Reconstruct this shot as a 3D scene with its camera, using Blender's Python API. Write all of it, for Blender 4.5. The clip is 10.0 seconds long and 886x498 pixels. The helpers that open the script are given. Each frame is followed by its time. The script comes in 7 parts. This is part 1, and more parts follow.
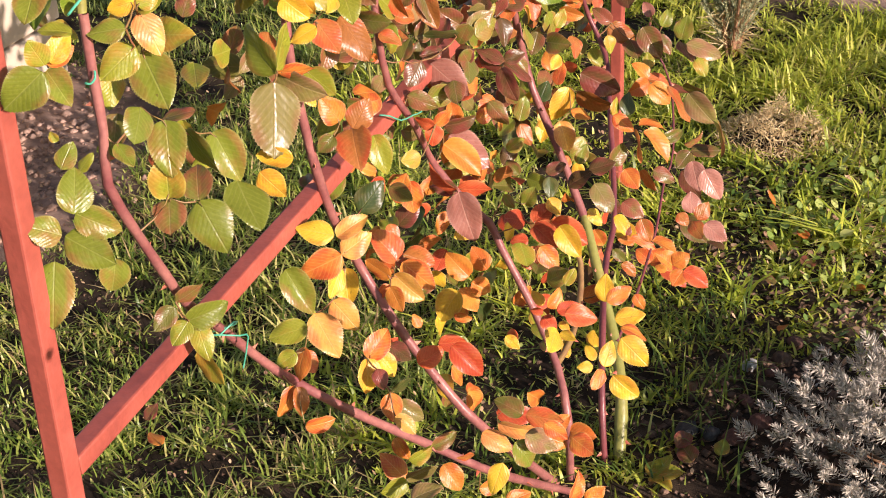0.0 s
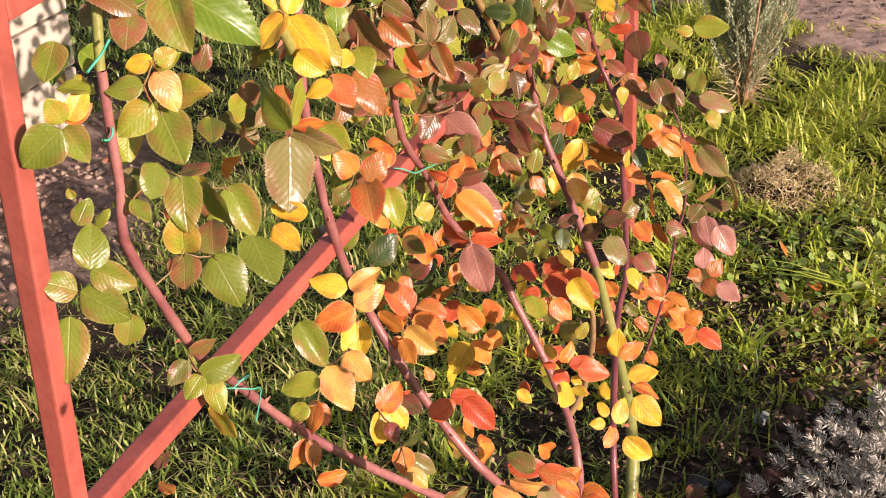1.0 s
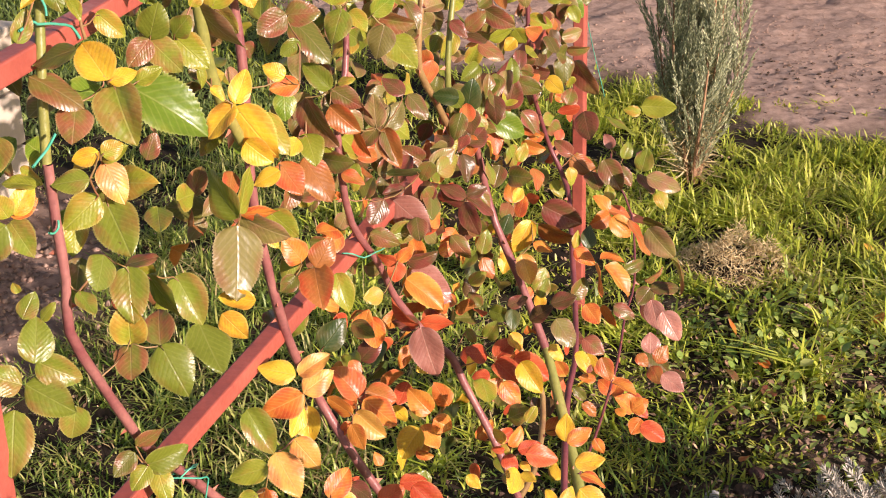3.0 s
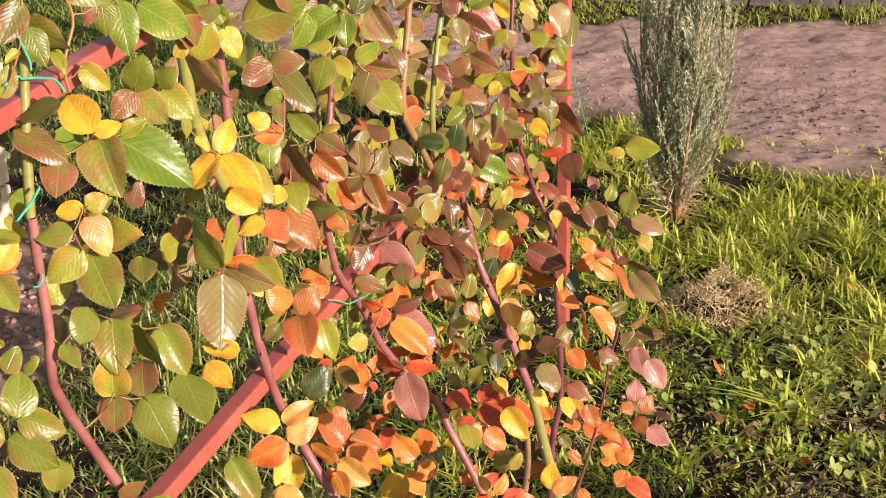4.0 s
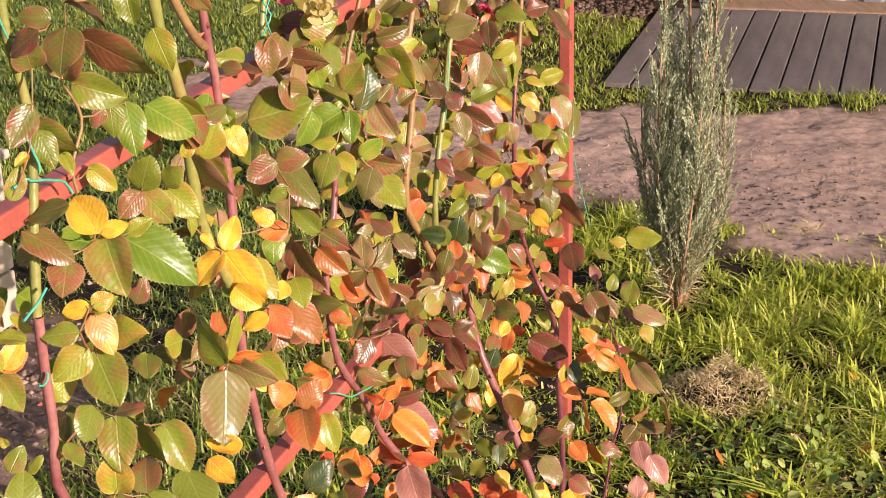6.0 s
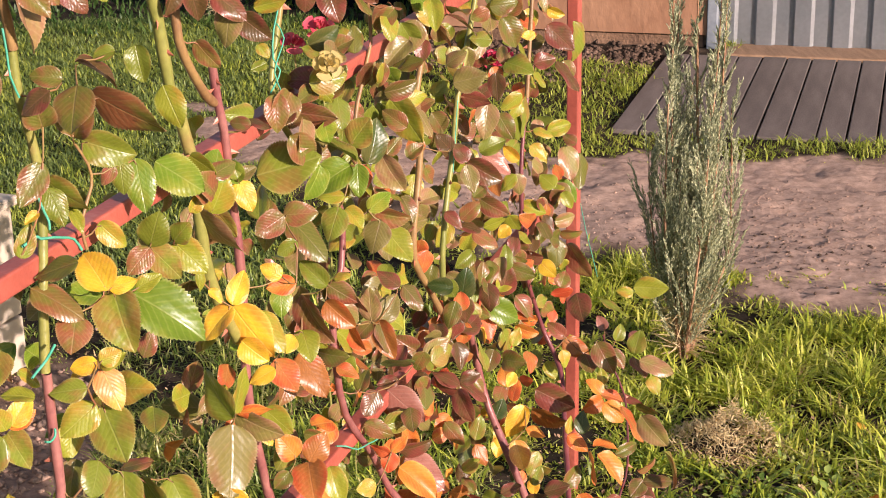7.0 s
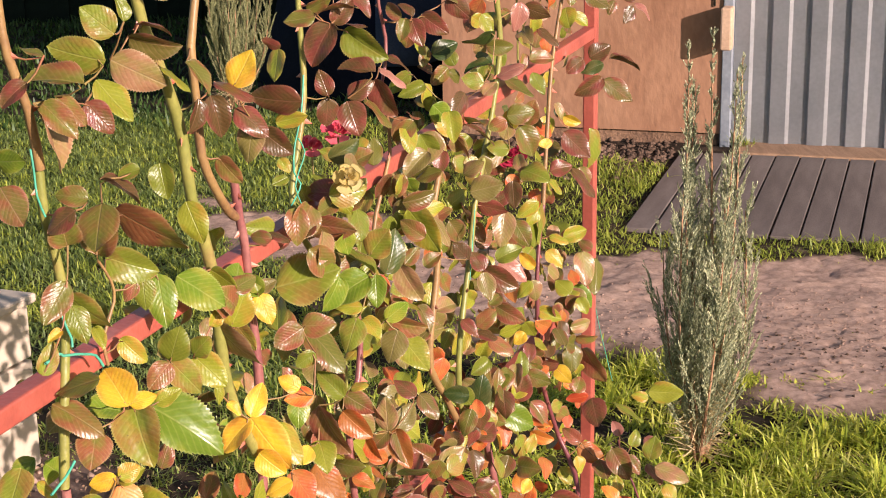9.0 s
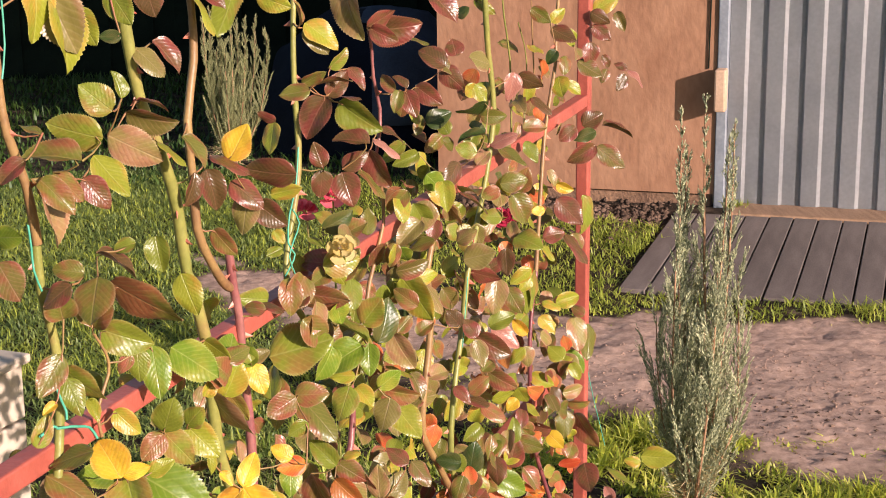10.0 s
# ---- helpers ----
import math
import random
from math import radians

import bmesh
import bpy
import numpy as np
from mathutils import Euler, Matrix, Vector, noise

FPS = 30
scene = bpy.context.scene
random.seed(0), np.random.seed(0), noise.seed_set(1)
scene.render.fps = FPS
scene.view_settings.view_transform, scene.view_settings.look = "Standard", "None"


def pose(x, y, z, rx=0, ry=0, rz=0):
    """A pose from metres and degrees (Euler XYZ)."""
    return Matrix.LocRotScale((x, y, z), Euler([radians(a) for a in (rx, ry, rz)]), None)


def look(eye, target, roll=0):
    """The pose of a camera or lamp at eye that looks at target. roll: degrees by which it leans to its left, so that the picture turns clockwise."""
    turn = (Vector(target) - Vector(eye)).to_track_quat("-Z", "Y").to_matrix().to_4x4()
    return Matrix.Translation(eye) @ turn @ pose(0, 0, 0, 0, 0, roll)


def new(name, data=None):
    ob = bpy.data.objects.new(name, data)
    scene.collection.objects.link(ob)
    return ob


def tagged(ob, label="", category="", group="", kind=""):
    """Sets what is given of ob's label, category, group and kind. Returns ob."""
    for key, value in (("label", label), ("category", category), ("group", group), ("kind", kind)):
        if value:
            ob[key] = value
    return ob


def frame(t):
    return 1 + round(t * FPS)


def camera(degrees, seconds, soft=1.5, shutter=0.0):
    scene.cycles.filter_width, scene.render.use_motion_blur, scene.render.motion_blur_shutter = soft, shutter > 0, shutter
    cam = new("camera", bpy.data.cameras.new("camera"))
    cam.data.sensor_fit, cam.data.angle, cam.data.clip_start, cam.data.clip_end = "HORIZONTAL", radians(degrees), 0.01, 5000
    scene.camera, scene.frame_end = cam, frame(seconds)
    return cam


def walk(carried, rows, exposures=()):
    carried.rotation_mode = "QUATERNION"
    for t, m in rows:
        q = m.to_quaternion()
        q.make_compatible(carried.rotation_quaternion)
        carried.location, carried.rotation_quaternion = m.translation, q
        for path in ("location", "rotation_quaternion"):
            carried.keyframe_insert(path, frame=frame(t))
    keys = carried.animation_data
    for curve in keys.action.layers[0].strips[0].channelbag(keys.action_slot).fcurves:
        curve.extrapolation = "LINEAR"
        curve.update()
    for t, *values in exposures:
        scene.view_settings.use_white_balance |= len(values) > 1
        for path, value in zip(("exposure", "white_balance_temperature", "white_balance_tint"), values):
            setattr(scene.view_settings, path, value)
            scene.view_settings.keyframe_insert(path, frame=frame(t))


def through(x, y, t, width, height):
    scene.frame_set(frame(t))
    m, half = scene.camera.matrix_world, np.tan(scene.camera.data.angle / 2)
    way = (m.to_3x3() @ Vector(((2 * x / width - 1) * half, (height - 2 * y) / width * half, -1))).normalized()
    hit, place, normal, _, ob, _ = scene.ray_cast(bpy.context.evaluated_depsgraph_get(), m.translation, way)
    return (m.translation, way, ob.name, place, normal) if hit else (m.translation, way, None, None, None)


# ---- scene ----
# the camera and its walk
cam = camera(31.28, 10.0, soft=1.0)
PATH = [
    (0, (0.0000, 0.0000, 1.2700), (0.0000, 1.7610, 0.3218), -2.60),
    (0.5, (-0.0009, -0.0006, 1.2790), (-0.0064, 1.7728, 0.3544), -2.42),
    (1, (-0.0022, 0.0018, 1.2836), (-0.0132, 1.7873, 0.3825), -2.36),
    (1.5, (-0.0016, -0.0003, 1.2900), (-0.0176, 1.7958, 0.4102), -2.36),
    (2, (0.0036, 0.0007, 1.2954), (0.0035, 1.8064, 0.4355), -2.25),
    (2.5, (0.0059, 0.0007, 1.2975), (0.0321, 1.8143, 0.4546), -2.01),
    (4, (0.0062, 0.0110, 1.3186), (0.0766, 1.8473, 0.5291), -1.55),
    (4.5, (0.0083, 0.0067, 1.3223), (0.0778, 1.8513, 0.5525), -1.61),
    (5, (0.0065, 0.0058, 1.3288), (0.0786, 1.8612, 0.5858), -1.60),
    (5.5, (0.0057, 0.0062, 1.3334), (0.0806, 1.8704, 0.6128), -1.49),
    (7, (0.0066, 0.0055, 1.3541), (0.0708, 1.8966, 0.7062), -1.23),
    (7.5, (0.0049, 0.0088, 1.3600), (0.0650, 1.9077, 0.7350), -1.31),
    (8, (0.0033, 0.0114, 1.3656), (0.0596, 1.9187, 0.7662), -1.13),
    (8.5, (0.0038, 0.0108, 1.3722), (0.0563, 1.9265, 0.8001), -0.98),
    (9, (0.0009, 0.0042, 1.3791), (0.0531, 1.9294, 0.8399), -0.94),
    (9.5, (0.0013, -0.0065, 1.3897), (0.0543, 1.9289, 0.8883), -0.88),
    (10, (0.0040, -0.0078, 1.3987), (0.0632, 1.9349, 0.9269), -0.60),
]
walk(cam, [(t, look(eye, target, roll)) for t, eye, target, roll in PATH])

# world, sun, exposure
SUN_AZ, SUN_EL = radians(-48.0), radians(16.0)      # direction towards the sun, from +x
world = bpy.data.worlds.new("sky")
scene.world = world
world.use_nodes = True
wn, wl = world.node_tree.nodes, world.node_tree.links
sky = wn.new("ShaderNodeTexSky")
sky.sky_type, sky.sun_disc = "NISHITA", False
sky.sun_elevation, sky.sun_rotation = SUN_EL, math.pi / 2 - SUN_AZ
wl.new(sky.outputs[0], wn["Background"].inputs[0])
wn["Background"].inputs[1].default_value = 0.088
lamp = bpy.data.lights.new("sun", "SUN")
lamp.energy, lamp.angle, lamp.color = 5.15, radians(0.5), (1.0, 0.825, 0.755)
sun = new("sun", lamp)
sun.matrix_world = look((math.cos(SUN_AZ) * 20, math.sin(SUN_AZ) * 20, math.tan(SUN_EL) * 20), (0, 0, 0))
scene.view_settings.exposure = 0.71


# ---------- materials ----------
def mat(name, stops, scale=8.0, detail=4.0, rough=0.6, bump=0.15, fine=90.0, metal=0.0, spread=0.0, spec=0.5, grain=0.12, coords="Object", stretch=(1, 1, 1), sheen=0.0, coat=0.0):
    """Principled surface: a colour ramp over broad noise, fine grain over it, bump from both, and a shift of tone from piece to piece."""
    m = bpy.data.materials.new(name)
    m.use_nodes = True
    n, l = m.node_tree.nodes, m.node_tree.links
    p = n["Principled BSDF"]
    tc, mp = n.new("ShaderNodeTexCoord"), n.new("ShaderNodeMapping")
    mp.inputs["Scale"].default_value = stretch
    l.new(tc.outputs[coords], mp.inputs[0])
    big, small = n.new("ShaderNodeTexNoise"), n.new("ShaderNodeTexNoise")
    big.inputs["Scale"].default_value, big.inputs["Detail"].default_value = scale, detail
    small.inputs["Scale"].default_value, small.inputs["Detail"].default_value = fine, 3.0
    l.new(mp.outputs[0], big.inputs["Vector"]), l.new(mp.outputs[0], small.inputs["Vector"])
    ramp = n.new("ShaderNodeValToRGB")
    while len(ramp.color_ramp.elements) < len(stops):
        ramp.color_ramp.elements.new(0.5)
    for e, (at, c) in zip(ramp.color_ramp.elements, stops):
        e.position, e.color = at, (*c, 1)
    l.new(big.outputs[0], ramp.inputs[0])
    hsv = n.new("ShaderNodeHueSaturation")
    l.new(ramp.outputs[0], hsv.inputs["Color"])
    val = n.new("ShaderNodeMapRange")
    val.inputs["To Min"].default_value, val.inputs["To Max"].default_value = 1 - grain, 1 + grain
    val.inputs["From Min"].default_value, val.inputs["From Max"].default_value = 0.3, 0.7
    l.new(small.outputs[0], val.inputs[0])
    if spread:
        info, piece, mul = n.new("ShaderNodeObjectInfo"), n.new("ShaderNodeMapRange"), n.new("ShaderNodeMath")
        piece.inputs["To Min"].default_value, piece.inputs["To Max"].default_value = 1 - spread, 1 + spread
        l.new(info.outputs["Random"], piece.inputs[0])
        mul.operation = "MULTIPLY"
        l.new(val.outputs[0], mul.inputs[0]), l.new(piece.outputs[0], mul.inputs[1])
        l.new(mul.outputs[0], hsv.inputs["Value"])
    else:
        l.new(val.outputs[0], hsv.inputs["Value"])
    l.new(hsv.outputs[0], p.inputs["Base Color"])
    p.inputs["Roughness"].default_value, p.inputs["Metallic"].default_value = rough, metal
    p.inputs["Specular IOR Level"].default_value = spec
    p.inputs["Coat Weight"].default_value = coat
    if bump:
        b, add = n.new("ShaderNodeBump"), n.new("ShaderNodeMath")
        add.operation = "ADD"
        l.new(big.outputs[0], add.inputs[0]), l.new(small.outputs[0], add.inputs[1])
        b.inputs["Strength"].default_value, b.inputs["Distance"].default_value = bump, 0.01
        l.new(add.outputs[0], b.inputs["Height"]), l.new(b.outputs[0], p.inputs["Normal"])
    return m


M_POST = mat("red_oxide_paint", [(0.28, (0.27, 0.060, 0.045)), (0.45, (0.35, 0.080, 0.057)), (0.66, (0.41, 0.10, 0.072)), (0.76, (0.47, 0.19, 0.15))], 16, 7, rough=0.42, bump=0.07, fine=150, grain=0.10)
M_SOIL = mat("soil", [(0.3, (0.055, 0.034, 0.024)), (0.55, (0.14, 0.088, 0.062)), (0.75, (0.27, 0.175, 0.128))], 9, 8, rough=0.95, bump=0.9, fine=120, grain=0.35, spec=0.2)
M_STUCCO = mat("ochre_plaster", [(0.3, (0.28, 0.140, 0.084)), (0.7, (0.37, 0.200, 0.123))], 7, 8, rough=0.95, bump=0.30, fine=40, grain=0.10, spec=0.15, stretch=(1, 1, 0.55))
M_PLINTH = mat("plinth_concrete", [(0.3, (0.13, 0.07, 0.044)), (0.7, (0.26, 0.15, 0.092))], 7, 6, rough=0.95, bump=0.6, fine=70, grain=0.2)
M_GALV = mat("galvanised_sheet", [(0.3, (0.40, 0.405, 0.425)), (0.7, (0.49, 0.49, 0.51))], 5, 4, rough=0.45, metal=0.4, bump=0.03, fine=60, grain=0.06)
M_BOARD = mat("grey_brown_paving", [(0.3, (0.105, 0.080, 0.070)), (0.7, (0.175, 0.138, 0.122))], 5, 6, rough=0.85, bump=0.08, fine=80, grain=0.12, spread=0.12, stretch=(3, 0.6, 1))
M_TIMBER = mat("weathered_timber", [(0.3, (0.24, 0.14, 0.08)), (0.7, (0.36, 0.215, 0.13))], 6, 5, rough=0.8, bump=0.3, fine=60, stretch=(8, 1, 8))
M_SIDING = mat("cream_siding", [(0.3, (0.50, 0.41, 0.32)), (0.7, (0.58, 0.48, 0.38))], 4, 4, rough=0.7, bump=0.1, fine=70, grain=0.05)
# near-black: the back fence's deep shade is put into this colour
M_DARK = mat("near_black_shade", [(0.3, (0.006, 0.010, 0.007)), (0.7, (0.013, 0.020, 0.014))], 6, 5, rough=0.95, bump=0.3, spec=0.1)


# ---------- building helpers ----------
def mesh_of(name, bm, material=None):
    me = bpy.data.meshes.new(name)
    bm.to_mesh(me)
    bm.free()
    if material:
        me.materials.append(material)
    return me


def part(name, bm, material, parent=None, label="", smooth=False, m=None):
    """Links a bmesh (or a ready mesh) as one object under a thing or part."""
    me = mesh_of(name, bm, material) if isinstance(bm, bmesh.types.BMesh) else bm
    if smooth:
        me.polygons.foreach_set("use_smooth", [True] * len(me.polygons))
    ob = new(name, me)
    if m is not None:
        ob.matrix_basis = m
    if parent:
        ob.parent = parent
    return tagged(ob, label)


def from_arrays(name, verts, faces, material, smooth=False):
    """A mesh from numpy arrays; faces all with the same number of corners."""
    me = bpy.data.meshes.new(name)
    verts, faces = np.asarray(verts, dtype=np.float32), np.asarray(faces, dtype=np.int32)
    k = faces.shape[1]
    me.vertices.add(len(verts))
    me.vertices.foreach_set("co", verts.ravel())
    me.loops.add(faces.size)
    me.loops.foreach_set("vertex_index", faces.ravel())
    me.polygons.add(len(faces))
    me.polygons.foreach_set("loop_start", np.arange(0, faces.size, k, dtype=np.int32))
    me.update(calc_edges=True)
    me.validate()
    if smooth:
        me.polygons.foreach_set("use_smooth", [True] * len(me.polygons))
    me.materials.append(material)
    return me


def box(bm, x0, x1, y0, y1, z0, z1, m=None, bevel=0.0):
    made = bmesh.ops.create_cube(bm, size=1.0)["verts"]
    bmesh.ops.transform(bm, verts=made, matrix=Matrix.Translation(((x0 + x1) / 2, (y0 + y1) / 2, (z0 + z1) / 2)) @ Matrix.Diagonal((x1 - x0, y1 - y0, z1 - z0, 1)))
    if bevel:
        edges = list({e for v in made for e in v.link_edges})
        made = bmesh.ops.bevel(bm, geom=edges, offset=bevel, segments=2, affect="EDGES", profile=0.5)["verts"]
    if m is not None:
        bmesh.ops.transform(bm, verts=made, matrix=m)
    return bm


def tube_mesh(name, points, radii, material, sides=8, knob=0.0, rng=None):
    """A round, tapering, slightly uneven tube along a smooth curve through the points."""
    pts = [Vector(p) for p in points]
    fine, rad = [], []
    for i in range(len(pts) - 1):
        p0, p1, p2, p3 = pts[max(i - 1, 0)], pts[i], pts[i + 1], pts[min(i + 2, len(pts) - 1)]
        steps = max(2, int((p2 - p1).length / 0.025))
        for k in range(steps):
            u = k / steps
            fine.append(0.5 * ((2 * p1) + (p2 - p0) * u + (2 * p0 - 5 * p1 + 4 * p2 - p3) * u * u + (3 * p1 - p0 - 3 * p2 + p3) * u**3))
            rad.append(radii[0] + (radii[1] - radii[0]) * (i + u) / (len(pts) - 1))
    fine.append(pts[-1])
    rad.append(radii[1])
    verts, faces = [], []
    side = Vector((1, 0.2, 0.1))
    for i, p in enumerate(fine):
        way = (fine[min(i + 1, len(fine) - 1)] - fine[max(i - 1, 0)]).normalized()
        side = (side - way * side.dot(way)).normalized()
        up = way.cross(side)
        r = rad[i] * (1 + (knob * rng.uniform(-1, 1) if rng else 0))
        for k in range(sides):
            a = 2 * math.pi * k / sides
            verts.append(p + (side * math.cos(a) + up * math.sin(a)) * r)
        if i:
            b = (i - 1) * sides
            faces += [(b + k, b + (k + 1) % sides, b + sides + (k + 1) % sides, b + sides + k) for k in range(sides)]
    return from_arrays(name, [tuple(v) for v in verts], faces, material, True), fine, rad


# ---------- ground: one sheet to the horizon, lawn soil with a bare sandy strip ----------
def ground_height(x, y):
    lumps = 0.0
    if 3.2 < y < 6.8 and -2.5 < x < 2.5:
        lumps = sand_amount(x, y) * (0.006 * noise.noise((x * 5, y * 6, 7)) + 0.005 * noise.noise((x * 9, y * 12, 8)) * noise.noise((x * 3, y * 3, 28)) * 2 + 0.011 * max(0.0, noise.noise((x * 23, y * 23, 17)) - 0.15) - 0.016 * max(0.0, noise.noise((x * 31, y * 26, 27)) - 0.2) + 0.004 * noise.noise((x * 48, y * 48, 37)))
    return 0.012 * noise.noise((x * 2.3, y * 2.3, 0)) + 0.007 * noise.noise((x * 9, y * 9, 3)) + lumps


def sand_amount(x, y):
    """1 in the bare strip between its near and far edges, 0 on the lawn."""
    wob = 0.22 * noise.noise((x * 2.1, y * 2.1, 5)) + 0.16 * noise.noise((x * 7, y * 7, 9)) + 0.12 * noise.noise((x * 17, y * 17, 10))
    near, far = 4.03 - 0.42 * x + max(0.0, 0.3 - x) * 0.75 - 0.22 * max(0.0, min(1.0, (x - 0.55) / 0.35)), max(4.78, 5.33 - 0.5 * x - 0.2 * max(0.0, min(1.0, (x - 0.2) / 0.3)))
    strip = min(1.0, (y - near + wob) / 0.26, (far - y + wob) / 0.12, (x + 0.70 + wob) / 0.12)
    dirt = 1.6 - 1.3 * math.hypot((x + 0.78) / 0.22, (y - 2.80) / 0.45) + wob      # dry earth before the clad box
    return max(0.0, strip, min(0.75, dirt))


def ground_material():
    m = mat("lawn_soil_and_sand", [(0.3, (0.014, 0.010, 0.007)), (0.5, (0.036, 0.025, 0.017)), (0.74, (0.12, 0.082, 0.055))], 9, 8, rough=0.95, bump=0.4, fine=600, grain=0.4, spec=0.15)
    n, l = m.node_tree.nodes, m.node_tree.links
    p = n["Principled BSDF"]
    soil = p.inputs["Base Color"].links[0].from_socket
    at, mix, ramp, tex, tc = n.new("ShaderNodeAttribute"), n.new("ShaderNodeMixRGB"), n.new("ShaderNodeValToRGB"), n.new("ShaderNodeTexNoise"), n.new("ShaderNodeTexCoord")
    at.attribute_name = "sand"
    tex.inputs["Scale"].default_value, tex.inputs["Detail"].default_value = 34.0, 9.0
    tex.inputs["Roughness"].default_value = 0.7
    l.new(tc.outputs["Object"], tex.inputs["Vector"])
    ramp.color_ramp.elements[0].position, ramp.color_ramp.elements[0].color = 0.30, (0.25, 0.160, 0.122, 1)
    ramp.color_ramp.elements[1].position, ramp.color_ramp.elements[1].color = 0.60, (0.52, 0.355, 0.28, 1)
    l.new(tex.outputs[0], ramp.inputs[0])
    l.new(at.outputs["Fac"], mix.inputs[0]), l.new(soil, mix.inputs[1]), l.new(ramp.outputs[0], mix.inputs[2])
    l.new(mix.outputs[0], p.inputs["Base Color"])
    return m


def build_ground():
    xs = np.concatenate([[-900, -200, -60, -20, -8, -4.5], np.arange(-3.2, -1.0, 0.04), np.arange(-1.0, 1.9, 0.018), np.arange(1.9, 2.6, 0.03), [3.2, 4.5, 8, 20, 60, 200, 900]])
    ys = np.concatenate([[-900, -200, -60, -20, -6, -2, 0], np.arange(1.0, 3.5, 0.03), np.arange(3.5, 5.8, 0.015), np.arange(5.8, 7.0, 0.03), np.arange(7.0, 10, 0.12), [11, 13, 18, 30, 80, 250, 900]])
    verts = np.array([(x, y, ground_height(x, y)) for y in ys for x in xs])
    nx = len(xs)
    i, j = np.meshgrid(np.arange(nx - 1), np.arange(len(ys) - 1))
    a = (j * nx + i).ravel()
    me = from_arrays("ground", verts, np.stack([a, a + 1, a + 1 + nx, a + nx], 1), ground_material(), True)
    sand = me.attributes.new("sand", "FLOAT", "POINT")
    sand.data.foreach_set("value", np.array([sand_amount(v[0], v[1]) for v in verts], dtype=np.float32))
    return tagged(new("ground", me), "garden ground of dark soil with a bare sandy strip", "ground", kind="structure")


build_ground()

# ---------- house wall with the sheet-metal gate ----------
# axes along the wall: u to the right along it, v behind it
WALL = Matrix.Translation((0.195, 6.786, 0)) @ Matrix.Rotation(math.atan2(-0.322, 0.947), 4, "Z")
GATE_U = 1.195      # left side of the gate opening, from the house's corner


def build_house():
    bm = bmesh.new()
    box(bm, 0, GATE_U, 0, 0.25, 0.055, 2.25, WALL)
    front = tagged(part("wall_front", bm, M_STUCCO), "ochre rough plastered house wall with a worn foot", "wall", kind="structure")
    bm = bmesh.new()
    box(bm, 0, 4.6, 0, 0.25, 2.252, 3.6, WALL)
    tagged(part("wall_over_gate", bm, M_STUCCO), "ochre plastered wall above the gate", "wall", kind="structure")
    bm = bmesh.new()
    box(bm, 0, 0.25, 0.254, 5.0, 0.0, 3.6, WALL)
    tagged(part("wall_side", bm, M_STUCCO), "ochre plastered side wall of the house", "wall", kind="structure")
    bm = bmesh.new()
    box(bm, GATE_U + 2.6, 4.6, 0, 0.25, 0.0, 2.25, WALL)
    tagged(part("wall_right", bm, M_STUCCO), "ochre plastered wall beside the gate", "wall", kind="structure")
    bm = bmesh.new()
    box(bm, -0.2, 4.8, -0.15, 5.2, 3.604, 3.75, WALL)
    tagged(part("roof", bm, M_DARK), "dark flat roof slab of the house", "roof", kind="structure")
    bm = bmesh.new()
    box(bm, 0.006, GATE_U - 0.01, 0.014, 0.2, -0.12, 0.0535, WALL, 0.006)
    bmesh.ops.subdivide_edges(bm, edges=bm.edges[:], cuts=3, use_grid_fill=True)
    for v in bm.verts:
        v.co.z -= 0.010 * abs(noise.noise(v.co * 6))
        v.co += Vector((0.2, -0.6, 0)) * 0.012 * noise.noise(v.co * 9)
    tagged(part("plinth", bm, M_PLINTH), "crumbling brown concrete plinth under the wall", "plinth", kind="structure")


def build_gate():
    gate = tagged(new("sheet_metal_gate"), "grey galvanised trapezoidal sheet-metal garage gate", "gate")
    gate.matrix_basis = WALL
    pitch, depth = 0.1535, 0.013
    prof = [(GATE_U + 0.046, -depth)]
    u = GATE_U + 0.115
    while u < GATE_U + 2.5:
        prof += [(u - 0.007, -depth), (u - 0.0055, -depth + 0.001), (u + 0.0055, -0.001), (u + 0.007, 0.0), (u + 0.074, 0.0), (u + 0.083, -depth)]
        u += pitch
    bm = bmesh.new()
    rows = []
    for z in (0.012, 2.24):
        rows.append([bm.verts.new((a, 0.045 + v, z)) for a, v in prof])
    for a in range(len(prof) - 1):
        bm.faces.new((rows[0][a], rows[0][a + 1], rows[1][a + 1], rows[1][a]))
    bmesh.ops.solidify(bm, geom=bm.faces[:], thickness=0.0009)
    part("sheet", bm, M_GALV, gate)
    bm = bmesh.new()
    box(bm, GATE_U + 0.002, GATE_U + 0.044, -0.012, 0.05, 0.0, 2.24, None, 0.004)
    part("frame_post", bm, M_FRAME, gate, "blue-grey steel frame post")
    bm = bmesh.new()
    box(bm, GATE_U + 0.002, GATE_U + 0.048, -0.10, -0.016, 0.414, 0.586, None, 0.008)
    part("hinge_block", bm, M_HINGE, gate, "cream block at the frame post")
    return gate


M_FRAME = mat("blue_grey_steel", [(0.3, (0.20, 0.22, 0.26)), (0.7, (0.30, 0.32, 0.36))], 9, rough=0.5, metal=0.2, bump=0.05, fine=60)
M_HINGE = mat("cream_block", [(0.3, (0.46, 0.30, 0.20)), (0.7, (0.56, 0.38, 0.27))], 8, rough=0.8, bump=0.05)
build_house()
build_gate()
me, _, _ = tube_mesh("wall_cable", [WALL @ Vector((GATE_U - 0.034 + 0.003 * (k % 2), -0.006, 0.58 + 0.4 * k)) for k in range(5)], (0.0035, 0.0035), M_DARK, 6)
tagged(new("wall_cable", me), "thin dark cable running down the wall beside the gate", "cable")
bm = bmesh.new()
